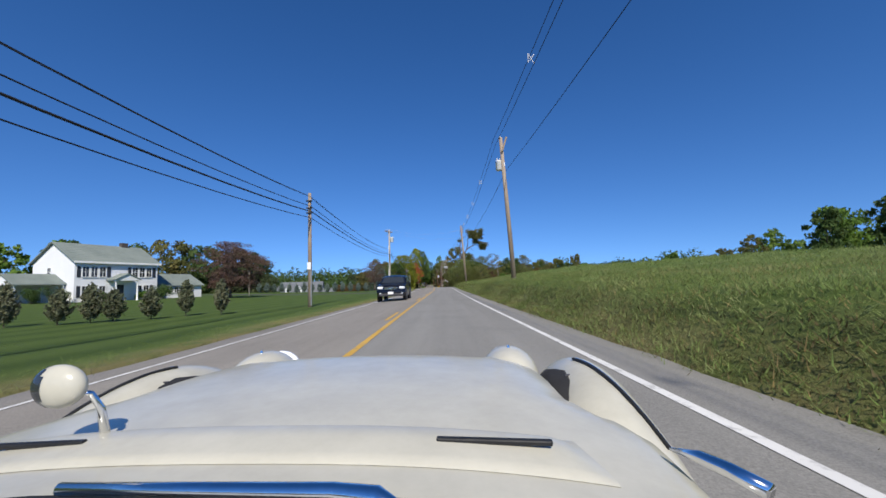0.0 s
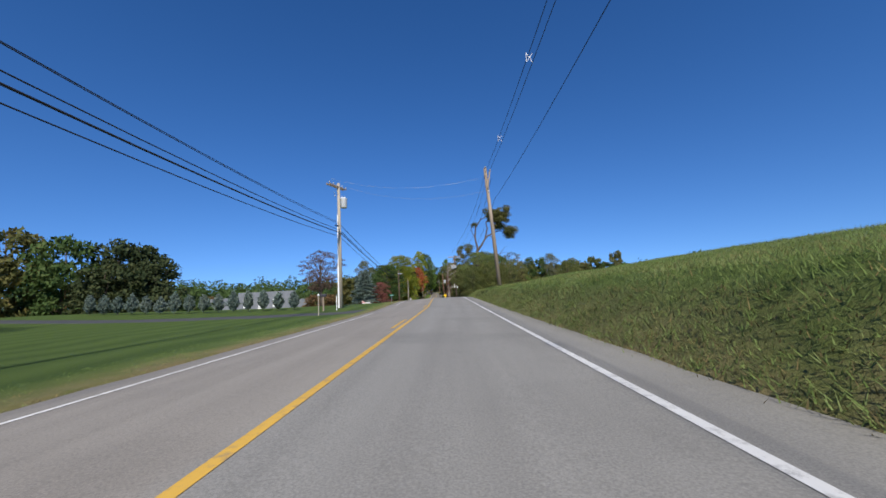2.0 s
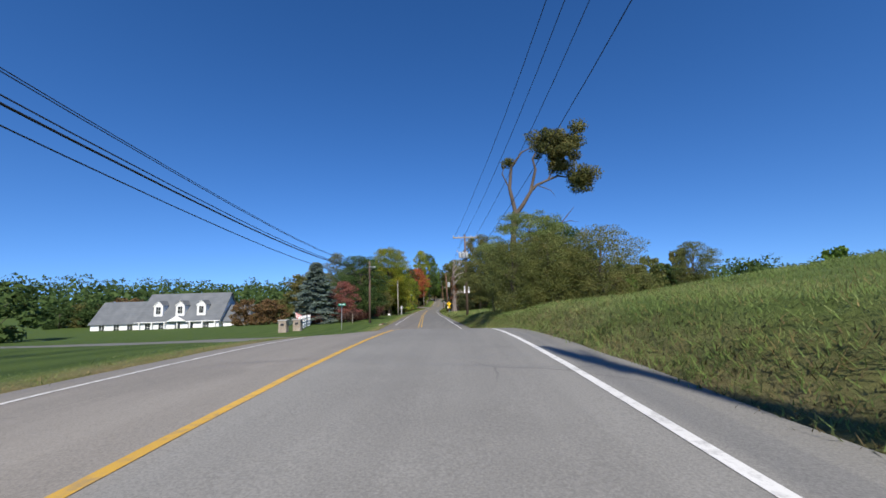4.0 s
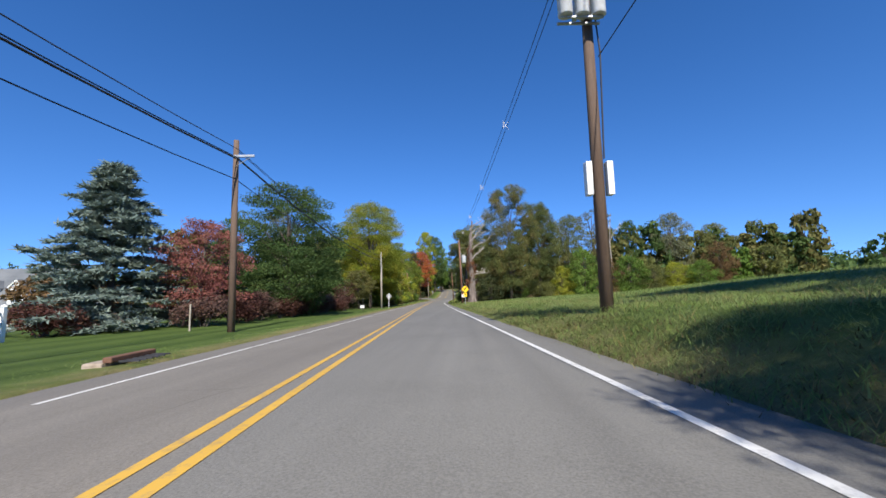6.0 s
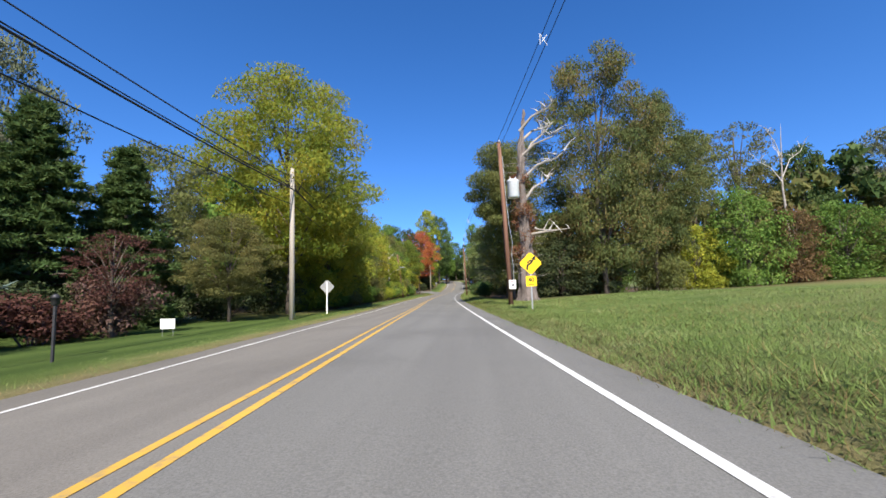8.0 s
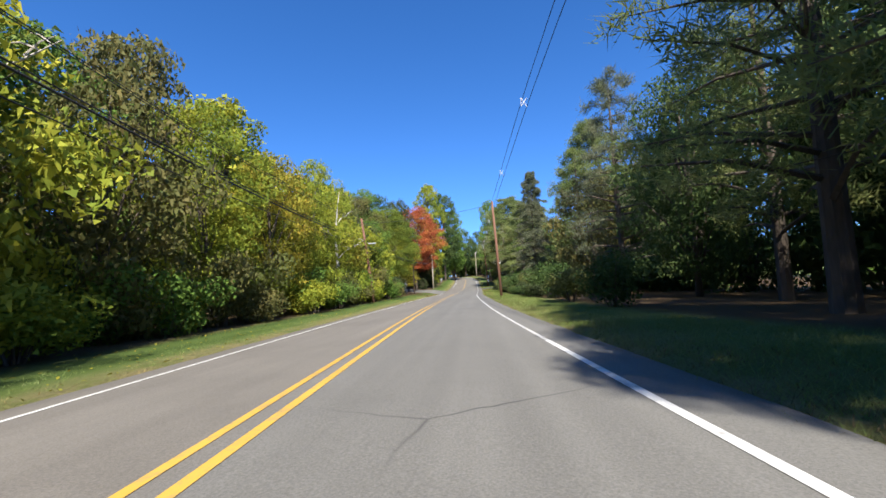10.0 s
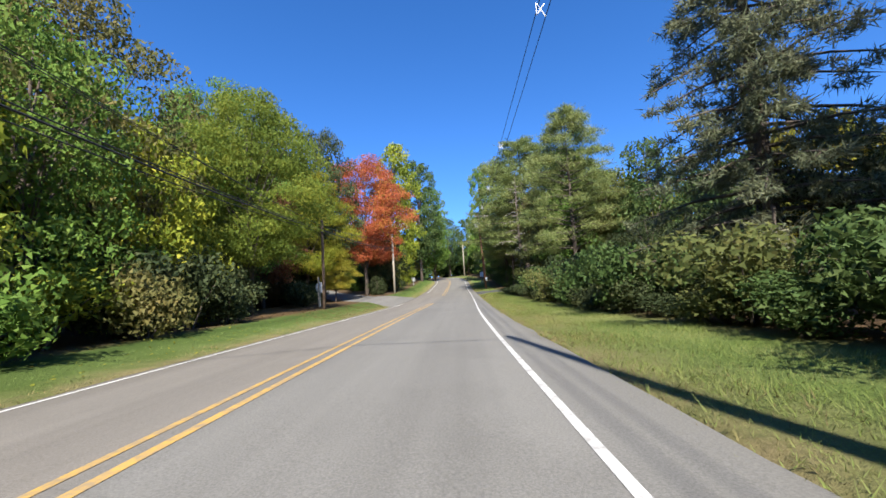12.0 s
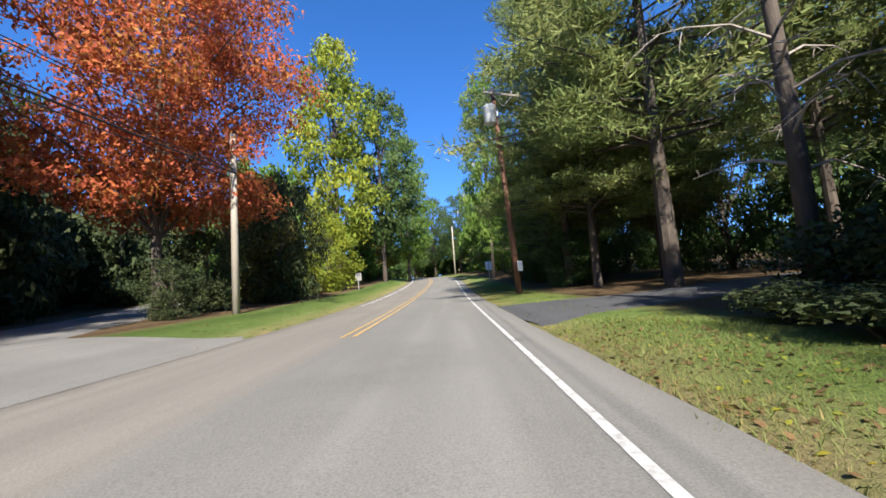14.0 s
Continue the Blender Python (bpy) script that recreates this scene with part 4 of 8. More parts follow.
# Shapes, each about 10 m high (shrubs 2 m), placed at other sizes by scaling.
SHAPES = {
    "broad": [broadleaf("broad_a", 10, 3.9, 11, 13000, 0.16, n=56), broadleaf("broad_b", 10, 3.7, 12, 13000, 0.16, 0.16, n=56)],
    "low": [broadleaf("low_a", 10, 5.2, 21, 10300, 0.19, 0.03, n=60), broadleaf("low_b", 10, 4.8, 22, 10300, 0.19, 0.04, n=60)],
    "maple": [broadleaf("maple_a", 10, 4.2, 25, 17500, 0.111, 0.2, 0.15, n=90, flat=0.5, clump=0.9), broadleaf("maple_b", 10, 4.3, 26, 17500, 0.1105, 0.12, 0.15, n=90, flat=0.5, clump=0.9)],
    "hero": [broadleaf("great_a", 10, 4.3, 27, 64000, 0.068, 0.12, 0.14, n=150, flat=0.42, clump=0.8, stretch=2.0), broadleaf("great_b", 10, 4.3, 28, 64000, 0.068, 0.24, 0.13, n=150, flat=0.42, clump=0.8, stretch=2.0)],
    "open": [broadleaf("open_a", 10, 4.6, 29, 9000, 0.1, 0.28, 0.2, n=90, flat=0.4, clump=0.62, vase=0.45)],
    "thicket": [broadleaf("thicket_a", 10, 5.1, 36, 22000, 0.115, 0.03, n=80)],
    "broad_far": [broadleaf("broad_c", 10, 4.0, 13, 2300, 0.46, 0.2, n=34), broadleaf("broad_d", 10, 3.8, 14, 2300, 0.46, 0.16, n=34)],
    "low_far": [broadleaf("low_c", 10, 5.2, 23, 2000, 0.56, 0.03, n=34), broadleaf("low_d", 10, 4.8, 24, 2000, 0.56, 0.04, n=34)],
    "broad_mid": [broadleaf("broad_e", 10, 4.0, 15, 4800, 0.3, 0.2, n=44), broadleaf("broad_f", 10, 3.8, 16, 4800, 0.3, 0.16, n=44)],
    "low_mid": [broadleaf("low_e", 10, 5.2, 17, 4800, 0.345, 0.03, n=48), broadleaf("low_f", 10, 4.8, 18, 4800, 0.345, 0.04, n=48)],
    "tall": [broadleaf("tall_a", 10, 2.6, 31, 12500, 0.12, 0.16, 0.13, n=80), broadleaf("tall_b", 10, 2.5, 32, 12500, 0.12, 0.2, 0.13, n=80)],
    "spruce": [needle_tree("spruce_a", 10, 3.1, 41, 135, 11, 26, 0.085, 0.26, 0.02, 0.85, 0.1, 0.16, 0.12, 0.15, 0.028), needle_tree("spruce_b", 10, 2.9, 42, 135, 11, 26, 0.085, 0.26, 0.02, 0.85, 0.14, 0.16, 0.12, 0.15, 0.028)],
    "ragged": [needle_tree("ragged_a", 10, 2.9, 43, 150, 16, 30, 0.026, 0.17, 0.02, 0.7, 0.22, 0.3, 0.13, 0.12, 0.025)],
    "pine": [needle_tree("pine_a", 10, 3.6, 51, 60, 12, 22, 0.03, 0.3, 0.16, 0.5, -0.05, 0.05, 0.17, 0.3, 0.045), needle_tree("pine_b", 10, 3.4, 52, 60, 12, 22, 0.03, 0.3, 0.12, 0.45, -0.02, 0.05, 0.17, 0.3, 0.045)],
    "great_pine": [needle_tree("pine_c", 10, 3.6, 53, 84, 16, 36, 0.036, 0.19, 0.22, 0.42, -0.04, 0.12, 0.13, 0.22, 0.045), needle_tree("pine_d", 10, 3.6, 54, 84, 16, 36, 0.036, 0.19, 0.28, 0.38, -0.02, 0.12, 0.13, 0.22, 0.045)],
    "forest": [broadleaf("forest_a", 10, 2.7, 34, 11000, 0.12, 0.36, 0.11, n=60, flat=0.5, clump=1.1), broadleaf("forest_b", 10, 2.5, 35, 11000, 0.12, 0.28, 0.1, n=60, flat=0.5, clump=1.1)],
    "juniper": [conifer("juniper_a", 10, 3.6, 61, 3000, 0.42, 0.0, 0.75, 0.8, -1.1, 0.12), conifer("juniper_b", 10, 3.3, 62, 3000, 0.42, 0.0, 0.7, 0.8, -1.3, 0.12)],
    "bush": [shrub("bush_a", 2, 1.5, 71, 3000, 0.09), shrub("bush_b", 2, 1.6, 72, 3000, 0.09)],
}
SHAPE_H = {"bush": 2.0}
TREE_MADE, TREE_NAMES = {}, {
    "broad": ("broadleaf_tree", "tree"), "low": ("broadleaf_tree", "tree"), "tall": ("tall_tree", "tree"), "spruce": ("spruce_tree", "tree"),
    "pine": ("pine_tree", "tree"), "maple": ("maple_tree", "tree"), "hero": ("broadleaf_tree", "tree"), "thicket": ("broadleaf_tree", "tree"), "open": ("small_tree", "tree"), "forest": ("tall_tree", "tree"), "ragged": ("spruce_tree", "tree"), "great_pine": ("pine_tree", "tree"), "broad_far": ("broadleaf_tree", "tree"), "broad_mid": ("broadleaf_tree", "tree"), "low_mid": ("broadleaf_tree", "tree"), "low_far": ("broadleaf_tree", "tree"), "juniper": ("young_juniper", "young tree"), "bush": ("bush", "bush")}
TINT_WORDS = {"green": "green", "dark": "dark green", "lime": "yellow-green", "gold": "golden yellow", "red": "scarlet and orange", "purple": "maroon",
              "rust": "rust-brown", "mauve": "dull maroon", "olive": "olive and brown", "blue": "blue-grey", "pine": "dark green", "grey": "grey-green", "fern": "dull green", "ink": "shade-darkened green", "wine": "dull red", "turning": "green and yellow", "oak": "dark green and russet", "russet": "russet", "moss": "mossy green"}
pick_rng = random.Random(8)


def tree(shape, tint, x, y, H, R=None, label="", group="", variant=None, sink=0.0, fine=False):
    """Plants one tree; R widens or narrows it."""
    if fine:
        pass
    elif shape in ("broad", "low") and (abs(x + 2) > (18.5 if 200 < y < 290 else 14.5) or y > 312):
        shape += "_mid" if abs(x + 2) < 34 and 120 < y < 312 else "_far"
    elif shape in ("broad", "low") and H > 9.4 and y > 60 and abs(x + 2) < 14.5:
        shape, variant = "maple", None
    variant = pick_rng.randrange(len(SHAPES[shape])) if variant is None else variant
    h0 = SHAPE_H.get(shape, 10.0)
    k = H / h0
    trunk_me, crown_me = SHAPES[shape][variant]
    r0 = {"broad": 4.3, "low": 5.6, "tall": 2.9, "spruce": 3.1, "pine": 3.6, "juniper": 4.0, "bush": 1.6, "maple": 4.6, "hero": 4.8, "thicket": 5.5, "open": 4.8, "forest": 2.9, "ragged": 2.9, "great_pine": 3.7, "broad_far": 4.3, "broad_mid": 4.3, "low_mid": 5.6, "low_far": 5.6}[shape]
    kx = (R / r0) if R else k
    m = Matrix.Translation((x, y, ground_z(x, y) - sink)) @ Matrix.Rotation(pick_rng.uniform(0, 6.28), 4, "Z") @ Matrix.Diagonal((kx, kx, k, 1))
    m = bend_pose(m)
    key = (shape, tint, variant)
    if key in TREE_MADE:
        ob = copy_thing(TREE_MADE[key], m)
        ob.scale = m.to_scale()
    else:
        nm, cat = TREE_NAMES[shape]
        ob = thing(nm, Matrix(), "", cat)
        cm = crown_me.copy()
        cm.materials.append(LEAF[tint])
        part("stem" if shape == "bush" else "trunk", trunk_me, None, ob)
        part("foliage" if shape == "bush" else "crown", cm, None, ob)
        ob.matrix_world = m
        TREE_MADE[key] = ob
    auto = {"bush": f"{TINT_WORDS[tint]} bush growing beside the road", "juniper": "young blue-grey juniper planted on the lawn",
            "spruce": f"{TINT_WORDS[tint]} spruce tree with layered boughs", "pine": f"{TINT_WORDS[tint]} pine tree with open boughs",
            "great_pine": f"{TINT_WORDS[tint]} pine tree with feathery boughs",
            "tall": f"tall {TINT_WORDS[tint]} broadleaf tree above the road"}.get(shape, f"{TINT_WORDS[tint]} broadleaf tree in autumn leaf")
    return tagged(ob, label or auto, group=group)


# left side, along the lawns
tree("maple", "mauve", -28.5, 52.5, 7.8, 4.8, "maroon-leaved spreading tree on the lawn")
for x, yy, H, R, tint in ((-46.0, 98.5, 11.5, 6.2, "ink"), (-42.6, 97.0, 9.0, 4.2, "ink"), (-50.5, 101, 13.0, 6.2, "ink"), (-55.5, 97, 13.0, 6.0, "dark"), (-62, 95, 14.0, 7.0, "olive"), (-69, 92, 12.5, 6.5, "dark"), (-48.5, 95.5, 8.0, 5.0, "ink")):
    tree("low_mid", tint, x, yy, H, R, "dense dark evergreen-looking tree at the edge of the lawn" if tint == "ink" else "")
tree("low", "green", -72, 78, 11, 5.5)
tree("broad", "dark", -63, 66, 10, 4.5)
tree("low", "dark", -74, 46, 9.5, 5)
tree("low", "green", -66, 58, 9, 4.5)
tree("low", "olive", -58, 116, 7, 5)
tree("low", "rust", -66, 112, 6.5, 5)
tree("low", "dark", -52, 122, 7.5, 5)
for x, yy in ((-17.2, 15.4), (-15.6, 15.9), (-14.9, 16.6), (-14.2, 16.9), (-13.1, 17.6), (-12.6, 19.2), (-11.0, 19.4)):
    tree("juniper", "grey", x, yy, pick_rng.uniform(1.35, 1.8), 0.56, group="row of young junipers by the road")
for k in range(15):
    tree("juniper", "blue", -34.5 + 1.45 * k, 74.5 - 0.16 * k, pick_rng.uniform(1.6, 2.0), 0.72, group="long row of junipers")
tree("open", "mauve", -13.4, 78.2, 6.0, 3.2, "small open-crowned tree with thin brown-maroon leaves on the lawn")
for k in range(18):
    tree("low_mid", ("dark", "olive", "dark", "fern", "rust", "dark")[k % 6], -88 + 4.1 * k, 172 + pick_rng.uniform(-3, 3) - 0.5 * k, pick_rng.uniform(5.0, 7.0), 4.2)
# around the second house and along the hedge
tree("spruce", "blue", -16.7, 130.3, 8.9, 4.6)
tree("bush", "purple", -16.6, 127.0, 1.5, 1.9, "dense maroon barberry bush at the end of the fence")
tree("maple", "wine", -13.2, 132.5, 6.2, 2.9, "maroon-red maple on the verge")
tree("low", "rust", -27, 140, 4.2, 3.2)
tree("low", "rust", -32, 143, 4.6, 3.2)
tree("broad", "olive", -25, 150, 9, 4)
for k in range(13):
    tree("bush", "purple" if k % 3 else "mauve", -12.3 + 0.35 * math.sin(k * 1.7), 131 + 2.5 * k, pick_rng.uniform(1.5, 2.3), pick_rng.uniform(1.5, 1.9), "tall maroon hedge bush beside the lawn", "hedge along the verge")
tree("hero", "dark", -12.9, 144, 11.6, 6.2, "dense dark green oak above the hedge", variant=0)
tree("low", "dark", -14.2, 146.0, 7.5, 4.2)
tree("spruce", "dark", -20, 147, 8.4, 3)
tree("spruce", "blue", -18.3, 158.0, 10.6, 4.3, "broad full blue-grey spruce behind the hedge")
tree("spruce", "blue", -21.5, 151.0, 9.4, 3.8)
tree("spruce", "dark", -16.9, 162.6, 10.2, 3.6)
tree("spruce", "dark", -15.2, 165.4, 9.0, 3.2)
tree("maple", "grey", -22.0, 165.5, 15.4, 4.0, "tall round grey-green tree behind the spruces", variant=1)
tree("open", "purple", -11.6, 160.5, 3.9, 1.9, "small dark maroon tree behind the hedge")
tree("hero", "olive", -11.2, 167.5, 5.8, 2.9, "small tree with layered brown and green leaves", variant=1)
tree("hero", "turning", -10.7, 174.5, 17.4, 7.6, "large green tree turning yellow beside the road", variant=1)
# ink leaves stand in for the black shade beneath the big tree
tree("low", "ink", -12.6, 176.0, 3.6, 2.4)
tree("hero", "turning", -10.0, 182.0, 13.5, 4.8, "green tree turning yellow over the verge", variant=0)
tree("great_pine", "grey", -21.8, 182.0, 14.2, 3.8, variant=0)
# shrubs added in ink to paint the shade behind the hedge
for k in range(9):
    tree("bush", "ink", -14.2 + 0.4 * math.sin(k * 2.1), 146.5 + 3.4 * k, pick_rng.uniform(1.6, 2.4), 2.0, "shrub behind the hedge, leaf colour darkened as shade")
tree("maple", "fern", -17.5, 170, 11, 4.2)
tree("maple", "fern", -24, 166, 10.5, 4.6)
# left woods
for k, tint in enumerate(("lime", "green", "lime", "olive", "lime", "gold", "lime", "lime", "gold", "lime", "green", "lime", "lime")):
    yy = 180 + 5.0 * k
    if k < 12:
        tree("low", tint, -11.6 + pick_rng.uniform(-0.8, 0.6) - (0.8 if k > 8 else 0), yy, pick_rng.uniform(7.5, 10.5), pick_rng.uniform(3.0, 3.9))
    tree("tall" if k % 2 else "broad", ("green", "olive", "lime")[k % 3], -17.5 + pick_rng.uniform(-2, 2), yy + 2.5, pick_rng.uniform(12.5, 16.5), 4.2)
    if k < 12:
        tree("bush", ("green", "olive", "lime")[k % 3] if k < 11 else "ink", -9.3 - (0.8 if k > 10 else 0.0) + pick_rng.uniform(-0.4, 0.3), yy + 1.0, pick_rng.uniform(1.6, 2.6), 1.7)
    if k % 2:
        tree("low", "dark", -26 + pick_rng.uniform(-2, 2), yy + 1, pick_rng.uniform(10, 14), 5)
# the last thickets take ink leaves: shade put into their colour
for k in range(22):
    tree("bush", ("green", "lime", "olive", "fern", "lime")[k % 5] if k < 20 else "ink", -10.4 + pick_rng.uniform(-0.6, 0.5), 181.5 + 2.5 * k, pick_rng.uniform(2.0, 3.6), pick_rng.uniform(1.7, 2.3), "tangled green and yellow thicket at the wood's edge" if k < 20 else "thicket at the wood's edge, leaf colour darkened as shade")
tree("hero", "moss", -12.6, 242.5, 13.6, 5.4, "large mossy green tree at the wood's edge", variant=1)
# ink undergrowth paints the dark hollow under the crowns
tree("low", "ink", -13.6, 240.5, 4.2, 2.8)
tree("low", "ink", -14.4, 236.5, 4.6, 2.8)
tree("maple", "olive", -14.6, 234.0, 14.0, 4.6)
tree("maple", "fern", -14.0, 226.5, 11.0, 4.2)
tree("tall", "lime", -21, 236, 17, 3.6)
tree("tall", "olive", -25, 228, 19, 4.0)
tree("maple", "russet", -17.4, 253.5, 12.0, 4.6, "russet tree at the corner of the side street")
tree("hero", "green", -19.5, 250, 19.5, 6.2, variant=0)
tree("maple", "dark", -18.5, 258.5, 20, 6.6, variant=0)
tree("low", "rust", -19, 256, 9, 3.6)
tree("hero", "red", -13.0, 273.4, 19.5, 7.9, "scarlet maple overhanging the side street", variant=1)
tree("hero", "dark", -18.0, 263.4, 15.0, 5.6, "tall dark tree shading the side street", variant=1)
tree("hero", "dark", -22.4, 270.0, 15.5, 5.8, "tall dark tree shading the side street", variant=1)
tree("hero", "turning", -15.2, 257.6, 13.5, 5.4, "green tree turning yellow at the mouth of the side street", variant=1)
tree("hero", "gold", -12.9, 259.4, 5.6, 2.7, "small yellow tree overhanging the side street", variant=1)
# ink leaves from here on colour in the side street's deep shade
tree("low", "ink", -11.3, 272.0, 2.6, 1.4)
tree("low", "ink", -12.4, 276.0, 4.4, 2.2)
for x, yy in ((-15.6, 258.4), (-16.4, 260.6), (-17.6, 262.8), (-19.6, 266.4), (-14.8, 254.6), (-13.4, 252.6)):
    tree("bush", "ink", x, yy, 2.4, 2.0, "shrub under the wood, leaf colour darkened as shade")
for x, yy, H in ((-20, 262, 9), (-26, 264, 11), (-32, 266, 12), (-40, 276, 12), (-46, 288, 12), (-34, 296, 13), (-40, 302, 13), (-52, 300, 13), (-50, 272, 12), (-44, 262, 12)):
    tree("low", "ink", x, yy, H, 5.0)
for x, yy, H in ((-17.6, 259.0, 8), (-24, 251, 12), (-30, 255, 12), (-37, 258, 12), (-22, 256, 11), (-28, 246, 12)):
    tree("low", "olive" if x > -15 else "ink", x, yy, H, 4.2)
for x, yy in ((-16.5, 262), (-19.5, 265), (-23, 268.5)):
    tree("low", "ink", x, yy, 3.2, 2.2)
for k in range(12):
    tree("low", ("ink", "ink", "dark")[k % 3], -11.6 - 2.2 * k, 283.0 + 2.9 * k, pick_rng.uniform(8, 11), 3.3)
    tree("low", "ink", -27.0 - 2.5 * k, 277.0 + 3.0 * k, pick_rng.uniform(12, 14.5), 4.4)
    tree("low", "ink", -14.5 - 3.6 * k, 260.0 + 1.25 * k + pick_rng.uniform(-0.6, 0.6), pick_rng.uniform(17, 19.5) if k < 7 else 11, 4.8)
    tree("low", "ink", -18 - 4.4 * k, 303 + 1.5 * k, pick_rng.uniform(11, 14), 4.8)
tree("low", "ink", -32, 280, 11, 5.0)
tree("low", "olive", -12.8, 283, 8.5, 3.2)
tree("low", "green", -17, 291, 13, 4.5)
tree("tall", "lime", -13.0, 302, 31.5, 6.4, "very tall yellow-green tree beside the road")
tree("tall", "dark", -9.2, 312, 30.0, 6.0)
tree("tall", "green", -6.6, 321, 26.0, 5.2)
tree("low", "lime", -12, 295, 8, 3.4)
for k in range(7):
    tree("low", ("green", "olive", "gold")[k % 3], -14.5 - 0.16 * k * k, 318 + 8 * k, pick_rng.uniform(9, 14), 5.0)
# right side: on the bank
for x, yy, H, R in ((5.0, 98.6, 4.8, 2.5), (7.6, 99.4, 5.2, 3.0), (10.8, 98.4, 4.8, 3.1)):
    tree("thicket", "fern", x, yy, H, R, "low dense tree on the grass bank")
tree("hero", "pine", 7.1, 102.0, 7.3, 4.4, "dense dark green tree leaning over the grass bank", variant=0)
tree("hero", "fern", 5.0, 106.9, 5.9, 3.1, "small-leaved spreading tree on the grass bank", variant=1)
tree("maple", "fern", 10.2, 109.4, 7.0, 3.3, "dark dense tree on the grass bank", variant=1)
tree("low", "purple", 14.5, 112.0, 5.2, 2.4)
tree("maple", "fern", 24.0, 108.5, 4.8, 2.3, "small round dull green tree on the brow of the bank")
tree("low", "dark", 10.0, 103.6, 6.6, 3.4)
for x, yy, H, tint in ((80, 78, 10, "dark"), (90, 84, 12, "green"), (98, 80, 13, "dark"), (72, 86, 6.5, "olive"), (106, 92, 13, "green"), (112, 84, 14, "olive"), (84, 92, 9, "green"), (63, 202, 13, "olive"), (84, 214, 13, "green"), (104, 205, 13, "dark"), (122, 190, 14, "green"), (140, 176, 14, "olive"), (46, 230, 14, "green"), (160, 160, 15, "green"), (185, 140, 15, "dark"), (150, 110, 12, "olive")):
    tree("low", tint, x, yy, H, H * 0.45)
# right side: wood's edge behind the field
tree("hero", "oak", 13.0, 177.0, 20.5, 5.6, "very tall dark oak with russet tinges at the wood's edge", variant=0)
tree("hero", "oak", 18.6, 180, 17.6, 4.6, "tall dark oak with russet tinges at the wood's edge", variant=1)
tree("low", "rust", 13.0, 181, 9.5, 4.0)
tree("maple", "olive", 20.5, 184, 17.5, 5.2, variant=1)
# ink fill: shade at the foot of the oaks, painted as leaf colour
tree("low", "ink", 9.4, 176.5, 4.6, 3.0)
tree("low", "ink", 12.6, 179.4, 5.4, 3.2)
tree("maple", "fern", 26.0, 186, 16.5, 5.0, variant=0)
tree("open", "olive", 31.5, 187, 17.5, 5.6, "tall open-crowned tree with thin olive leaves")
tree("tall", "dark", 38.5, 187.5, 15.0, 2.8)
tree("tall", "fern", 36.0, 190, 14.0, 2.6)
tree("maple", "grey", 46.5, 186, 15.5, 5.0, "tall round grey-green tree at the wood's edge", variant=1)
tree("maple", "fern", 55.0, 186, 13.0, 4.6, variant=0)
for k in range(12):
    x = 15 + 4.0 * k
    tree("low", ("green", "fern", "lime", "green", "rust")[k % 5], x, 182.5 - 0.35 * k + pick_rng.uniform(-1.5, 1.0), pick_rng.uniform(5.0, 9.5), pick_rng.uniform(2.6, 3.8), fine=x < 52)
    tree("low" if k % 2 else "broad", ("fern", "dark", "olive")[k % 3], x + 12, 190 - 0.6 * k, pick_rng.uniform(9.5, 14.5), 4.6)
# right woods
tree("pine", "pine", 7.6, 191, 13.5, 4.4)
tree("pine", "pine", 6.6, 184.5, 13.5, 3.8)
for k, (shape, tint, H) in enumerate((("pine", "pine", 13), ("low", "dark", 10), ("pine", "grey", 13), ("low", "olive", 9), ("pine", "pine", 14), ("low", "dark", 10), ("pine", "pine", 14), ("low", "dark", 9), ("low", "green", 11), ("low", "olive", 11), ("low", "green", 12))):
    gap = 222 < 196 + 5.6 * k < 250
    if not gap:
        tree(shape, tint, 9.6 + pick_rng.uniform(-0.4, 1.2), 196 + 5.6 * k, H * pick_rng.uniform(0.92, 1.08), 3.6)
        tree("low", "dark", 15 + pick_rng.uniform(-1, 2), 194 + 5.6 * k, pick_rng.uniform(9, 13), 4.4)
    else:
        # ink tint puts the wood's shade into the leaves
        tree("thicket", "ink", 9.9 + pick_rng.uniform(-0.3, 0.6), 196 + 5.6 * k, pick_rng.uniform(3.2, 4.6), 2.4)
    tree("bush", ("dark", "fern", "dark")[k % 3], 5.3 + pick_rng.uniform(0, 0.7), 197 + 5.6 * k, pick_rng.uniform(1.4, 2.4), 1.6)
tree("ragged", "grey", 7.8, 229.5, 14.6, 3.6, "tall ragged spruce with drooping grey-green boughs")
tree("great_pine", "pine", 12.4, 221.5, 16.5, 4.8)
tree("low", "gold", 18, 240, 8.5, 3.5)
tree("low", "lime", 21, 236, 8.0, 3.5)
tree("low", "gold", 24, 243, 9.0, 3.5)
tree("maple", "gold", 15.5, 253.5, 9.6, 3.6, "golden tree among the pines", variant=0)
tree("great_pine", "pine", 12.8, 254.5, 10.5, 4.2)
tree("great_pine", "pine", 8.9, 250.0, 14.6, 4.6, "tall grey-green pine at the edge of the verge", variant=0)
for x, yy, H in ((15, 252, 8.5), (16, 262, 8.5), (18, 257, 9), (20, 268, 12), (17, 280, 13), (22, 276, 12), (14.5, 288, 12), (20, 290, 13), (26, 284, 12), (27, 264, 12), (24, 252, 11), (31, 272, 12)):
    tree("thicket" if x < 19 else "low", "dark", x, yy, H, 4.8)
for k in range(0, 7, 3):
    tree("thicket", "dark", 8.9 + 0.5 * (k % 3) + 0.4 * k, 251 + 2.0 * k, 3.0, 2.0)
for x, yy in ((7.2, 279), (8.6, 282), (7.4, 286), (8.2, 290), (7.2, 294)):
    tree("low", "dark", x, yy, 3.4, 2.2)
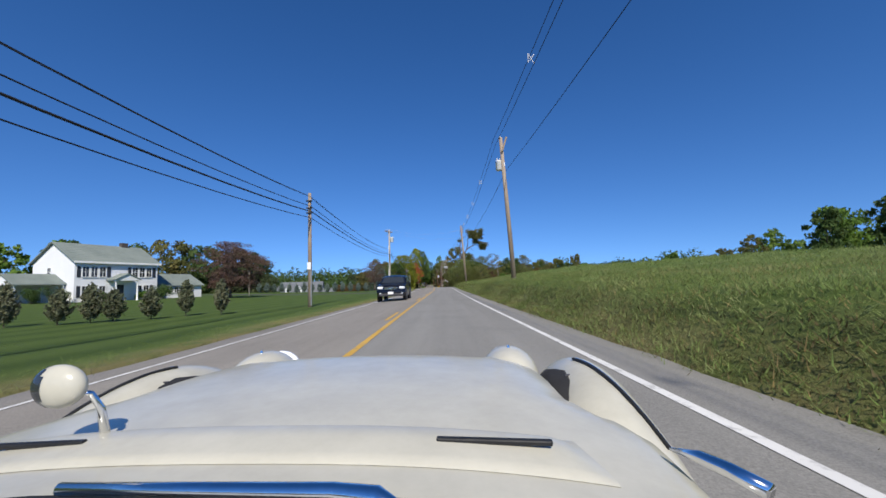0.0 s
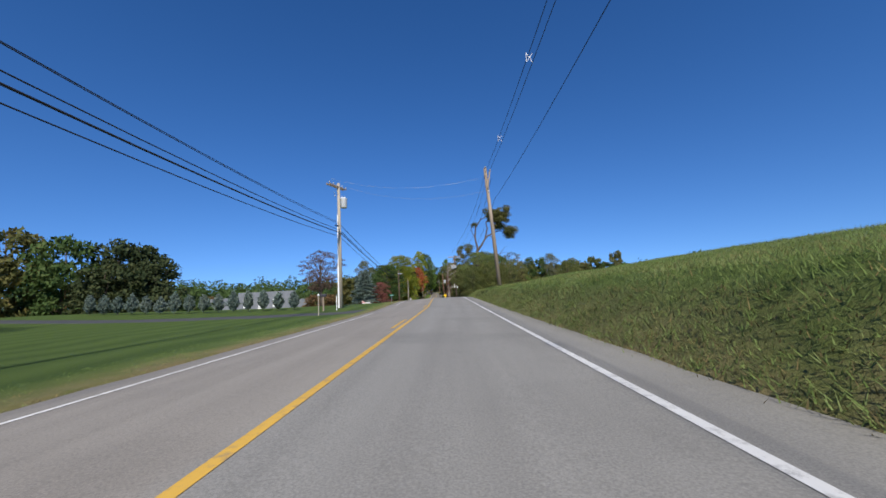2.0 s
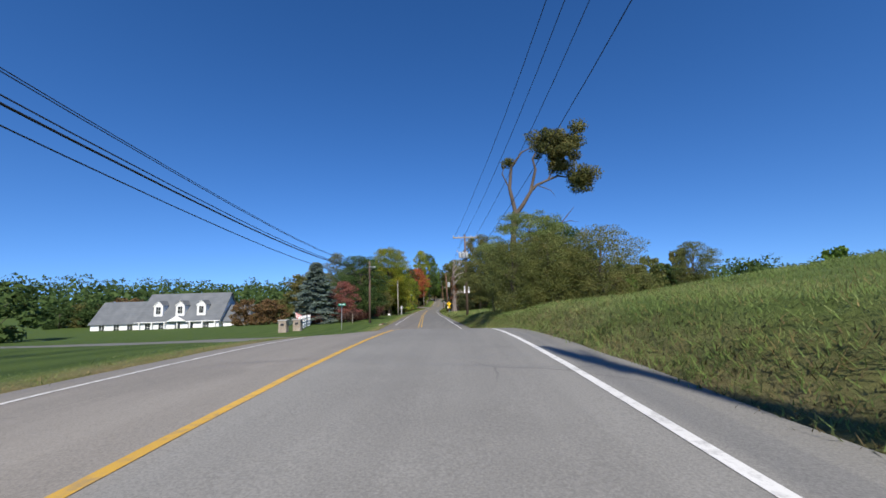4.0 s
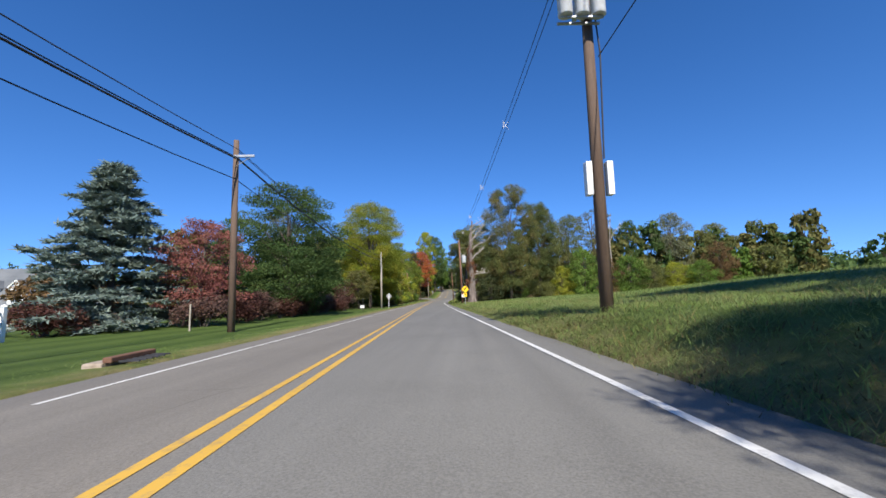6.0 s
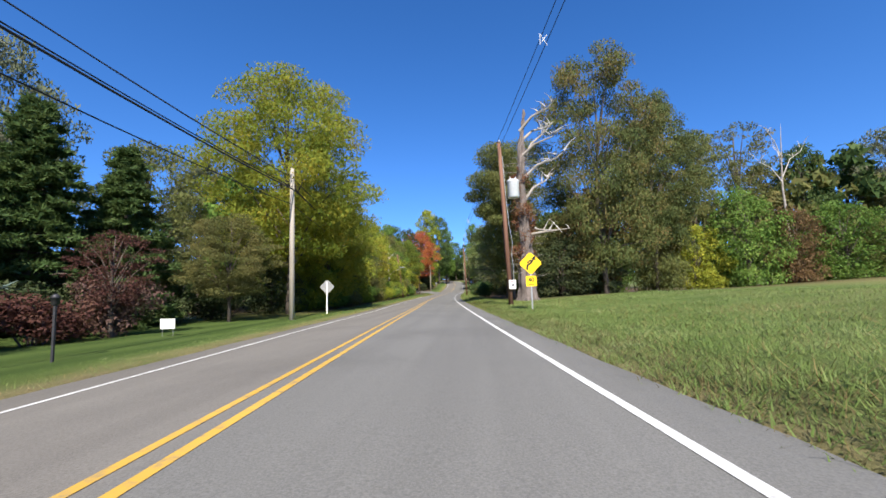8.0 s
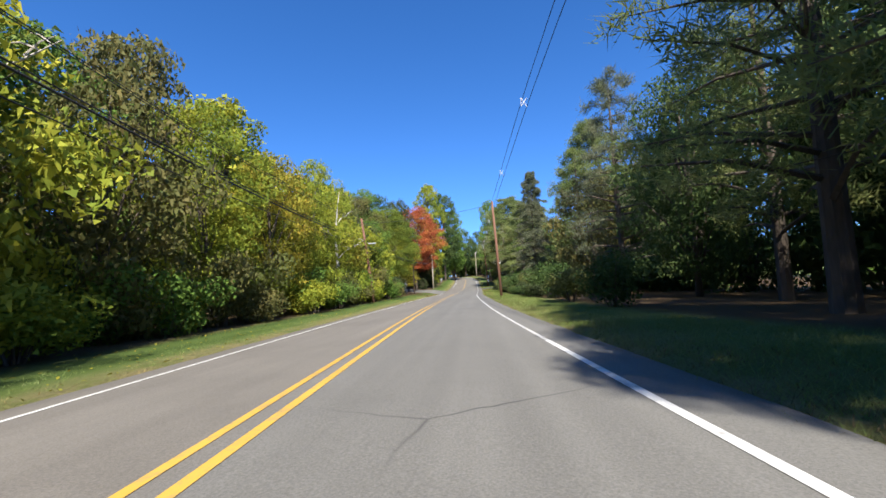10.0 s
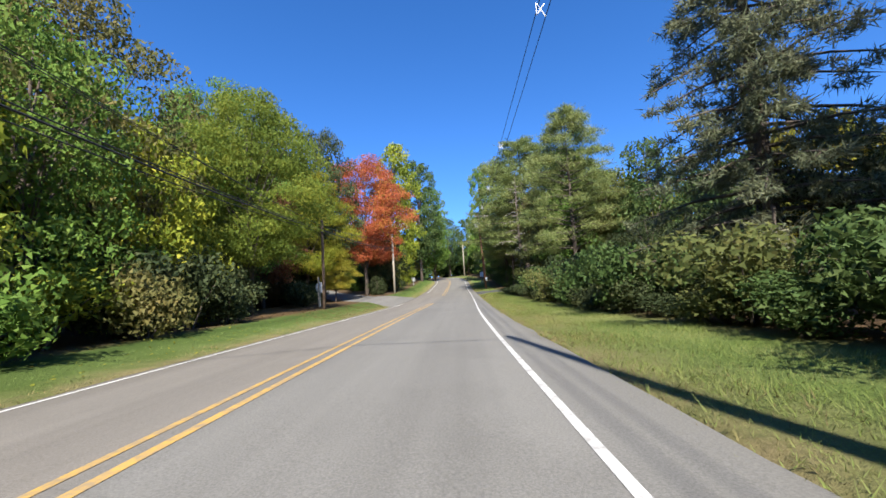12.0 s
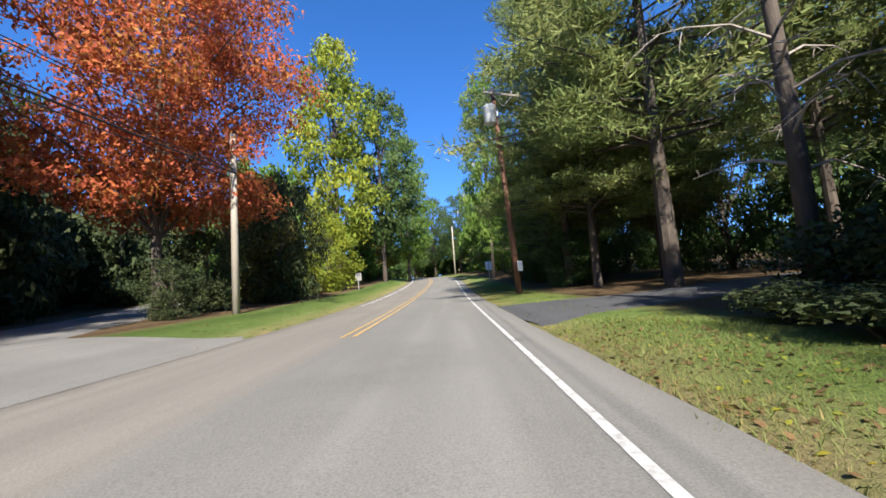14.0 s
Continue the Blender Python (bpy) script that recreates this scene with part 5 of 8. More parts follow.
tree("great_pine", "pine", 8.9, 272.0, 20.0, 8.2, "great pine with long feathery boughs reaching over the road", variant=1)
tree("great_pine", "pine", 6.9, 279.0, 19.0, 6.2, variant=0)
tree("great_pine", "pine", 14.6, 271.0, 18, 5.2, variant=1)
tree("great_pine", "pine", 7.6, 276.6, 13.0, 5.4, variant=1)
tree("great_pine", "pine", 11.6, 277.5, 14.0, 5.6, variant=0)
tree("pine", "pine", 7.0, 283.5, 9.0, 4.2)
tree("pine", "pine", 12.0, 263.2, 12.0, 4.6)
tree("pine", "pine", 9.5, 286, 15, 4.4)
tree("tall", "green", 5.0, 301, 25, 3.4)
for x, yy, H, tint in ((2.5, 347, 19, "dark"), (-3.5, 356, 21, "dark"), (7.5, 343, 18, "green"), (-9.5, 362, 20, "green")):
    tree("maple", tint, x, yy, H, 6.2, "tall round-crowned tree at the bend of the road")
tree("low", "green", 9, 291, 10, 3.8)
for k in range(8):
    tree("low" if k % 2 else "pine", ("green", "pine", "dark")[k % 3] if not k % 2 else "green", 8.5 - 0.3 * k, 298 + 8 * k, pick_rng.uniform(11, 15), 4.6)
    tree("low", "dark", 15, 296 + 8 * k, 12, 5)
for k in range(5):
    tree("low", ("dark", "green")[k % 2], -6 + 4.5 * k, 366 + pick_rng.uniform(-4, 4), 12, 5)

for k, (x, yy) in enumerate(((10.6, 263.5), (7.8, 257.4), (12.6, 260.4), (11.8, 250.6), (9.8, 282), (12.4, 279), (7.2, 290))):
    tree("forest", ("fern", "olive", "green", "fern")[k % 4], x, yy, pick_rng.uniform(9, 11.5), 2.9, "slim tall tree with a high olive-green crown in the woods")
for k in range(11):
    tree("low", "dark", 15.5 + 2.2 * (k % 3), 212 + 3.2 * k, pick_rng.uniform(4.5, 6.0) if 222 < 212 + 3.2 * k < 246 else 12, 3.4)
for k in range(6):
    tree("bush", ("dark", "fern", "dark")[k % 3], 4.7 + pick_rng.uniform(0, 0.6), 222.5 + 4.4 * k + (6 if k > 8 else 0), pick_rng.uniform(1.5, 2.4), 1.7)
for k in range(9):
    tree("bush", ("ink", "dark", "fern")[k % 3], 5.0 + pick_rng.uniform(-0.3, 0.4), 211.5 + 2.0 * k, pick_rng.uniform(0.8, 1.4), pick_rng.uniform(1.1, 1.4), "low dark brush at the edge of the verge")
# two added rows in ink, coloured as the shaded edge of the wood
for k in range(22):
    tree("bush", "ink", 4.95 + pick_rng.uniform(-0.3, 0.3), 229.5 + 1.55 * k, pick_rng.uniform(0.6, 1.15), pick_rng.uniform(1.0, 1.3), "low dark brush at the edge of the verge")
    tree("bush", "ink", 6.7 + pick_rng.uniform(-0.4, 0.4), 230.0 + 1.55 * k, pick_rng.uniform(1.7, 2.7), 1.7, "shrub under the wood, leaf colour darkened as shade")
tree("hero", "fern", 7.4, 181.4, 14.5, 4.8, "tall dull green tree over the verge", variant=0)

for k in range(14):
    tree("low", ("dark", "olive", "green")[k % 3], -46 + 5.0 * k, 398 + 3 * (k % 3), pick_rng.uniform(12, 15), 5.0)


def far_woods():
    """Wooded ridges round the horizon, joined as one mass of leaf clumps."""
    gen, rd = np.random.default_rng(99), random.Random(99)
    blobs = []
    for a in range(0, 360, 1):
        if 62 < a < 298 and a % 6:
            continue
        ang = radians(a)
        for ring, (d, h) in enumerate(((250, 11), (330, 17), (430, 26))):
            d2 = d * rd.uniform(0.92, 1.08)
            x, y = 0 + d2 * math.sin(ang), 130 + d2 * 1.05 * math.cos(ang)
            if abs(x) < 24 and y > 0:
                continue
            r = rd.uniform(4.5, 7.5) * (1 + 0.3 * ring)
            hh = h * rd.uniform(0.75, 1.15) 
            zb = -2.0 + 1.5 * ring
            blobs.append((x, y, zb + hh * 0.72, r, r, hh * 0.32))
            blobs.append((x + rd.uniform(-3, 3), y + rd.uniform(-3, 3), zb + hh * 0.35, r * 1.25, r * 1.25, hh * 0.45))
    pts, nr = blob_points(blobs, 62000, gen, 0.7)
    v, f = leaf_cards(pts, nr, 1.9, gen, corners=3)
    return mesh_of("far_woods", v, f, LEAF["dark"])


tagged(part("far_woods", far_woods(), None), "distant wooded ridges in mixed autumn green and brown", "woods", kind="stuff")


# ---- utility poles and cables ----
def pole_post(parent, top, mat, r=0.15, lean=(0, 0)):
    bm = rod([(0, 0, -0.4), (lean[0] * 0.5, lean[1] * 0.5, top * 0.5), (lean[0], lean[1], top)], [r, r * 0.88, r * 0.72], 14)
    part("post", bm, mat, parent, smooth=True)


def insulator(parent, at, up=1, s=1.0):
    prof = [(0.02, 0), (0.02, 0.05), (0.055, 0.055), (0.035, 0.085), (0.055, 0.095), (0.03, 0.13), (0.05, 0.14), (0.025, 0.18)]
    part("insulator", lathe([(r * s, h * s * up) for r, h in (prof if up > 0 else [(a, b) for a, b in prof])], 10, at), M_CERAMIC, parent, smooth=True)


def crossarm(parent, z, half, yaw=0.0, mat=None, two=False):
    rot = (0, 0, yaw)
    b = box((half * 2, 0.1, 0.12), (0, 0, 0), 0.012)
    if two:
        box((half * 2, 0.1, 0.12), (0, 0.28, 0), 0.012, b)
    bmesh.ops.rotate(b, matrix=Euler((0, 0, radians(yaw))).to_matrix(), verts=b.verts)
    bmesh.ops.translate(b, vec=(0, -0.16, z), verts=b.verts)
    part("crossarm", b, mat or M_POLE, parent)
    ax = Vector((math.cos(radians(yaw)), math.sin(radians(yaw)), 0))
    for s in (-1, 1):
        part("brace", rod([ax * (s * half * 0.55) + Vector((0, -0.18, z - 0.03)), (0, -0.14, z - 0.65)], 0.014, 5), M_STEEL, parent)
    for s in (-0.95, -0.5, 0.5, 0.95):
        p = ax * (s * half) + Vector((0, -0.16, z + 0.06))
        insulator(parent, p)


def transformer(parent, at, s=1.0):
    prof = [(0.24, 0), (0.27, 0.03), (0.27, 0.72), (0.285, 0.74), (0.285, 0.78), (0.2, 0.84), (0.05, 0.86)]
    tank = part("tank", lathe([(r * s, h * s) for r, h in prof], 20, at), M_TIN, parent, "pale grey transformer tank", smooth=True)
    for dx in (-0.12, 0.12):
        b = lathe([(0.03, 0), (0.05, 0.03), (0.03, 0.06), (0.05, 0.09), (0.03, 0.13), (0.012, 0.2)], 8, (at[0] + dx * s, at[1], at[2] + 0.83 * s))
        part("bushing", b, M_CERAMIC, tank, smooth=True)
    part("hanger", box((0.1, 0.34, 0.3), (at[0] * 0.5, at[1] * 0.5, at[2] + 0.45 * s), 0.01), M_STEEL, parent)


def pole(name, x, y, top, mat, label, r=0.15, lean=(0, 0)):
    ob = thing(name, Matrix.Translation((x, y, ground_z(x, y))), label, "utility pole", "utility poles along the road")
    h = grade(y) + top - ground_z(x, y)
    pole_post(ob, h, mat, r, lean)
    return ob, h


pL1, h = pole("utility_pole", -8.16, 23.9, 6.8, M_POLE, "short weathered wooden utility pole with a small white tag", 0.13)
part("tag", box((0.22, 0.03, 0.42), (0.0, -0.15, 2.5), 0.005), M_WHITE, pL1, "small white notice tag")
part("guard", rod([(0.1, -0.09, 0.1), (0.1, -0.08, 2.3)], 0.03, 8), M_STEEL, pL1)
for dz in (0.5, 0.95, 1.25):
    part("clamp", box((0.36, 0.12, 0.08), (0, -0.1, h - dz), 0.01), M_DARKMETAL, pL1)

pL2, h = pole("utility_pole", -9.6, 70.9, 10.85, M_POLE_PALE, "tall pale utility pole with a crossarm, transformer and conduit", 0.17)
crossarm(pL2, h - 0.35, 1.25, 70.0, M_POLE, True)
transformer(pL2, (0.46, -0.12, h - 2.3), 1.1)
part("conduit", rod([(-0.16, -0.12, 0), (-0.15, -0.12, 3.6)], 0.075, 10), M_WHITE, pL2, "white plastic cable conduit")
part("conduit", rod([(-0.14, -0.12, 3.6), (-0.12, -0.1, 8.2)], 0.045, 8), M_WHITE, pL2, "white plastic cable conduit")
part("cutout", rod([(-0.3, -0.1, h - 1.2), (-0.38, -0.1, h - 0.8)], [0.04, 0.03], 8), M_CERAMIC, pL2)
part("splice_case", rod([(0.1, -1.5, 7.0), (0.1, -0.6, 7.1)], 0.07, 10), M_WIRE, pL2, "black cable splice case")

pL4, h = pole("utility_pole", -8.45, 126.4, 7.95, M_POLE_BROWN, "dark brown utility pole with a small bracket arm", 0.15)
part("bracket_arm", box((0.9, 0.09, 0.1), (0.4, -0.12, h - 0.75), 0.01), M_STEEL, pL4)
part("brace", rod([(0.75, -0.12, h - 0.75), (0.05, -0.12, h - 1.2)], 0.015, 6), M_STEEL, pL4)
pole("utility_pole", -7.9, 167.5, 8.0, M_POLE_PALE, "pale bare utility pole among the trees", 0.15)
pL6, h = pole("utility_pole", -9.0, 219.9, 8.1, M_POLE_RED, "reddish-brown leaning utility pole at the wood's edge", 0.15, (-1.0, 0))
part("bracket_arm", box((0.75, 0.09, 0.1), (0.0, -0.15, h - 2.5), 0.01), M_STEEL, pL6)
pole("utility_pole", -9.2, 245.6, 6.2, M_POLE_BROWN, "short dark utility pole near the corner", 0.11)
pole("utility_pole", -9.1, 272.8, 8.2, M_POLE_PALE, "pale utility pole at the side street's corner", 0.16)

pR1, h = pole("utility_pole", 4.35, 24.3, 10.1, M_POLE, "tall weathered utility pole on the grass bank", 0.15, (-0.45, 0))
part("bracket_arm", box((0.1, 0.1, 1.0), (-0.26, -0.2, h - 0.5), 0.01, rot=(0, 18, 0)), M_POLE, pR1)
insulator(pR1, (-0.1, -0.2, h - 0.2)); insulator(pR1, (-0.5, -0.1, h - 0.1))
transformer(pR1, (-0.62, 0.12, h - 2.1), 0.75)

pR2, h = pole("utility_pole", 3.95, 68.5, 10.85, M_POLE, "tall weathered utility pole with two narrow steep arms", 0.17, (-0.62, 0))
part("arm", box((0.1, 0.1, 1.6), (-0.36, -0.2, h - 1.0), 0.01, rot=(0, 10, 0)), M_POLE, pR2)
part("arm", box((0.1, 0.1, 1.6), (-0.66, -0.2, h - 1.2), 0.01, rot=(0, -3, 0)), M_POLE, pR2)
for dz in (0.05, 1.9, 2.15):
    insulator(pR2, (-0.6 if dz < 1 else -0.45, -0.15, h - dz))

pR3, h = pole("utility_pole", 3.83, 118.5, 9.9, M_POLE_BROWN, "brown utility pole with a double crossarm and transformers", 0.145)
crossarm(pR3, h - 0.35, 1.4, 0.0, M_POLE_PALE, True)
for dy in (-0.42, -0.2):
    part("equipment_frame", box((1.0, 0.06, 0.05), (-0.29, dy, h - 2.73), 0.008), M_STEEL, pR3)
for dx in (-0.66, -0.28, 0.1):
    transformer(pR3, (dx, -0.42, h - 2.7), 0.62)
for dx in (-0.24, 0.24):
    part("junction_box", box((0.14, 0.2, 0.78), (dx, -0.05, 2.95), 0.015), M_WHITE, pR3, "white cable junction box")
part("cable_riser", rod([(0.13, -0.1, 3.4), (0.22, -0.1, 6.0), (0.12, -0.1, 7.4)], 0.02, 6), M_WIRE, pR3)

pR4, h = pole("utility_pole", 4.0, 168.6, 9.6, M_POLE_RED, "brown utility pole with a grey transformer and meter box", 0.14, (-0.3, 0))
transformer(pR4, (0.35, -0.32, h - 3.4), 1.25)
part("meter_box", box((0.38, 0.18, 0.5), (0.06, -0.24, 1.12), 0.015), M_WHITE, pR4, "white meter box with a small dark window")
part("meter_window", box((0.11, 0.02, 0.13), (0.08, -0.336, 1.09), 0.003), M_DARKMETAL, pR4)
part("meter_label", box((0.2, 0.012, 0.05), (0.06, -0.334, 1.3), 0.002), worn("red_ink", (0.5, 0.05, 0.05), (0.6, 0.08, 0.08), 2, 20), pR4)
part("cable_riser", rod([(0.16, -0.12, 1.3), (0.2, -0.12, 2.0), (0.12, -0.13, 2.8), (0.2, -0.12, 3.5), (0.05, -0.12, 4.5), (-0.05, -0.1, 6.0), (-0.15, -0.1, 8.5)], 0.014, 6), M_STEEL, pR4)
insulator(pR4, (-0.3, -0.1, h - 0.1))

pR6, h = pole("utility_pole", 2.95, 218.7, 8.7, M_POLE_RED, "reddish-brown utility pole at the edge of the verge", 0.13, (-0.35, 0))
part("tag", box((0.12, 0.01, 0.06), (0, -0.17, 3.0), 0.002), M_WHITE, pR6)
insulator(pR6, (-0.35, -0.1, h - 0.1))
pR8, h = pole("utility_pole", 3.5, 276.2, 11.0, M_POLE_RED, "brown utility pole with a crossarm and transformer by the drive", 0.16, (-0.5, 0))
crossarm(pR8, h - 0.4, 1.1, 20.0, M_POLE_PALE)
transformer(pR8, (-0.75, -0.2, h - 2.0), 1.2)
part("tag", box((0.25, 0.03, 0.5), (0.1, -0.19, 1.4), 0.005), M_WHITE, pR8, "white notice on the pole")
pole("utility_pole", 1.0, 330, 9.5, M_POLE_PALE, "pale distant utility pole beside the road", 0.15)


def cable(name, pts, sags, r, mat, label):
    """A hanging cable through (x, y, height above the road's crown) points."""
    path = []
    for k, (a, b) in enumerate(zip(pts, pts[1:])):
        sag = sags[k] if isinstance(sags, (list, tuple)) else sags
        A, B = Vector((a[0], a[1], a[2] + grade(a[1]))), Vector((b[0], b[1], b[2] + grade(b[1])))
        for i in range(14):
            t = i / 14
            p = A.lerp(B, t)
            p.z -= sag * 4 * t * (1 - t)
            path.append(p)
    path.append(B)
    return tagged(part(name, rod(path, r, 5, cap=False), mat), label, "cable", "overhead cables")


RT = [(4.0, -26, 9.8), (3.4, 24.2, 9.9), (3.35, 68.4, 10.5)]
for dx, dz in ((0.0, 0.0), (0.12, -0.35)):
    cable("power_cable", [(x + dx, y, z + dz) for x, y, z in RT], 0.7, 0.013, M_WIRE, "thin black power cable between the poles")
RT2 = [(3.35, 68.4, 10.5), (2.65, 118.4, 9.75)]
cable("power_cable", RT2, 0.6, 0.013, M_WIRE, "thin black power cable between the poles")
RT2 = [(3.7, 118.4, 9.95), (3.6, 168.6, 9.6), (2.6, 218.6, 8.7), (3.0, 276, 10.6), (0.8, 330, 9.3)]
cable("power_cable", RT2, 0.6, 0.013, M_WIRE, "thin black power cable between the poles")
cable("power_cable", [(3.5, 68.4, 10.2), (3.85, 118.4, 9.9), (3.7, 168.6, 9.2), (2.8, 218.6, 8.4), (3.2, 276, 10.2)], 0.6, 0.013, M_WIRE, "thin black power cable between the poles")
cable("power_cable", [(3.8, 68.4, 9.9), (5.1, 118.4, 9.75)], 0.6, 0.013, M_WIRE, "thin black power cable between the poles")
cable("telephone_cable", [(5.3, -26, 7.6), (4.2, 24.2, 8.0), (4.0, 68.4, 8.2), (4.0, 118.4, 6.4)], 0.6, 0.013, M_WIRE, "thin black service cable between the poles")
LT = [(-8.0, -22), (-8.1, 23.8), (-9.6, 70.8), (-8.4, 126.3), (-7.9, 167.5), (-9.6, 219.9), (-9.1, 245.6), (-9.1, 272.8)]
LEFT_SAG = (1.0, 0.6, 1.5, 0.85, 0.7, 0.3, 0.3)
for hs, r, dx in (((6.7, 6.65, 7.35, 7.65, 7.6, 7.6, 5.8, 7.9), 0.014, -0.15), ((6.5, 6.5, 7.1, 7.5, 7.4, 7.3, 5.7, 7.6), 0.014, 0.1), ((5.95, 5.95, 6.6, 7.15, 6.95, 5.9, 5.5, 6.6), 0.02, 0.05),
                  ((5.5, 5.6, 6.35, 7.05, 6.8, 5.7, 5.4, 6.4), 0.034, 0.12), ((4.95, 5.25, 6.05, 6.2, 6.0, 5.4, 5.3, 6.2), 0.02, 0.0)):
    cable("overhead_cable", [(x + dx, y, z) for (x, y), z in zip(LT, hs)], LEFT_SAG, r, M_WIRE, "black overhead cable strung between the poles")
for a, b in (((-9.9, 69.7, 10.95), (3.3, 68.4, 10.1)), ((-9.2, 71.9, 10.75), (3.4, 68.5, 8.9))):
    cable("road_crossing_cable", [a, b], 0.9, 0.006, M_STEEL, "bright bare wire crossing over the road")
cable("road_crossing_cable", [(-9.9, 219.9, 7.6), (2.6, 218.6, 8.4)], 0.35, 0.016, M_WIRE, "dark wire crossing over the road")


def spacer(x, y, z):
    ob = thing("cable_spacer", Matrix.Translation((x, y, z)), "pale plastic spacer clamped between power cables", "cable spacer", "cable spacers")
    bm = rod([(-0.06, 0, 0.06), (0.16, 0, -0.34)], 0.014, 6)
    rod([(0.16, 0, 0.03), (-0.06, 0, -0.28)], 0.014, 6, bm)
    rod([(-0.07, 0, 0.08), (-0.07, 0, -0.3)], 0.012, 6, bm)
    part("spacer_frame", bm, M_CERAMIC, ob)


for seg in (RT, RT2):
    for a, b in list(zip(seg, seg[1:]))[:4]:
        for t in (0.2, 0.4, 0.6, 0.8):
            spacer(a[0] + (b[0] - a[0]) * t, a[1] + (b[1] - a[1]) * t, (a[2] + grade(a[1])) * (1 - t) + (b[2] + grade(b[1])) * t - 0.65 * 4 * t * (1 - t))

# ---- houses ----
def gable_walls(w, d, eave, ridge, along_x=True):
    """Walls of a gabled block, ridge along local x; corner at the origin, front on y = 0."""
    bm = bmesh.new()
    pts = [(0, 0), (d, 0), (d, eave), (d / 2, ridge), (0, eave)]
    a = [bm.verts.new((0, y, z)) for y, z in pts]
    b = [bm.verts.new((w, y, z)) for y, z in pts]
    bm.faces.new(list(reversed(a))); bm.faces.new(b)
    for i in range(5):
        j = (i + 1) % 5
        bm.faces.new((a[i], a[j], b[j], b[i]))
    bmesh.ops.recalc_face_normals(bm, faces=bm.faces)
    return bm


def roof_slabs(parent, x0, x1, d, eave, ridge, over=0.3, thick=0.14, mat=None, y0=0.0):
    """Two roof slabs, with shingle courses standing a little proud."""
    for side in (0, 1):
        half = d / 2
        slope = (ridge - eave) / half
        n, roof = 11, None
        for k in range(n):
            bm = bmesh.new()
            f0, f1 = k / n, (k + 1) / n
            ya, yb = -over + (half + over) * f0, -over + (half + over) * f1
            za, zb = eave + slope * ya, eave + slope * yb
            if side:
                ya, yb = d - ya, d - yb
            v = [bm.verts.new(p) for p in ((x0 - over, y0 + ya, za + thick), (x1 + over, y0 + ya, za + thick), (x1 + over, y0 + yb, zb + thick - 0.025), (x0 - over, y0 + yb, zb + thick - 0.025),
                                            (x0 - over, y0 + ya, za + 0.01), (x1 + over, y0 + ya, za + 0.01), (x1 + over, y0 + yb, zb + 0.01), (x0 - over, y0 + yb, zb + 0.01))]
            for q in ((0, 1, 2, 3), (7, 6, 5, 4), (0, 4, 5, 1), (1, 5, 6, 2), (2, 6, 7, 3), (3, 7, 4, 0)):
                bm.faces.new([v[i] for i in q])
            bmesh.ops.recalc_face_normals(bm, faces=bm.faces)
            if roof is None:
                roof = part("roof", bm, mat, parent)
            else:
                part("shingle_course", bm, mat, roof)


def siding_courses(parent, x0, x1, z0, z1, y=-0.012, mat=None):
    bm = bmesh.new()
    z = z0
    while z < z1 - 0.1:
        v = [bm.verts.new(p) for p in ((x0, y - 0.012, z), (x1, y - 0.012, z), (x1, y + 0.006, z + 0.2), (x0, y + 0.006, z + 0.2), (x0, y + 0.01, z), (x1, y + 0.01, z))]
        bm.faces.new((v[0], v[1], v[2], v[3])); bm.faces.new((v[1], v[0], v[4], v[5]))
        z += 0.2
    part("siding", bm, mat or M_SIDING, parent)


def window(parent, x, z, w, h, y=0.0, bars=(1, 1), name="window"):
    """A framed sash window on the front wall."""
    t = 0.07
    bm = box((w + 2 * t, 0.06, t), (0, -0.03, h / 2 + t / 2))
    box((w + 2 * t, 0.09, t), (0, -0.04, -h / 2 - t / 2), 0, bm)
    for s in (-1, 1):
        box((t, 0.06, h), (s * (w + t) / 2, -0.03, 0), 0, bm)
    for k in range(1, bars[0] + 1):
        box((w, 0.03, 0.035), (0, -0.03, -h / 2 + h * k / (bars[0] + 1)), 0, bm)
    for k in range(1, bars[1] + 1):
        box((0.03, 0.028, h), (-w / 2 + w * k / (bars[1] + 1), -0.03, 0), 0, bm)
    f = part(name, bm, M_WHITE, parent)
    f.location = (x, y - 0.02, z)
    p = part("pane", box((w, 0.012, h), (0, -0.012, 0)), M_PANE, f)
    return f


def shutter(parent, x, z, w, h, y=0.0):
    bm = box((w, 0.04, h), (0, 0, 0), 0.006)
    for k in range(8):
        box((w - 0.08, 0.02, 0.03), (0, -0.025, -h / 2 + 0.1 + (h - 0.2) * k / 7), 0, bm)
    part("shutter", bm, M_SHUTTER, parent).location = (x, y - 0.045, z)


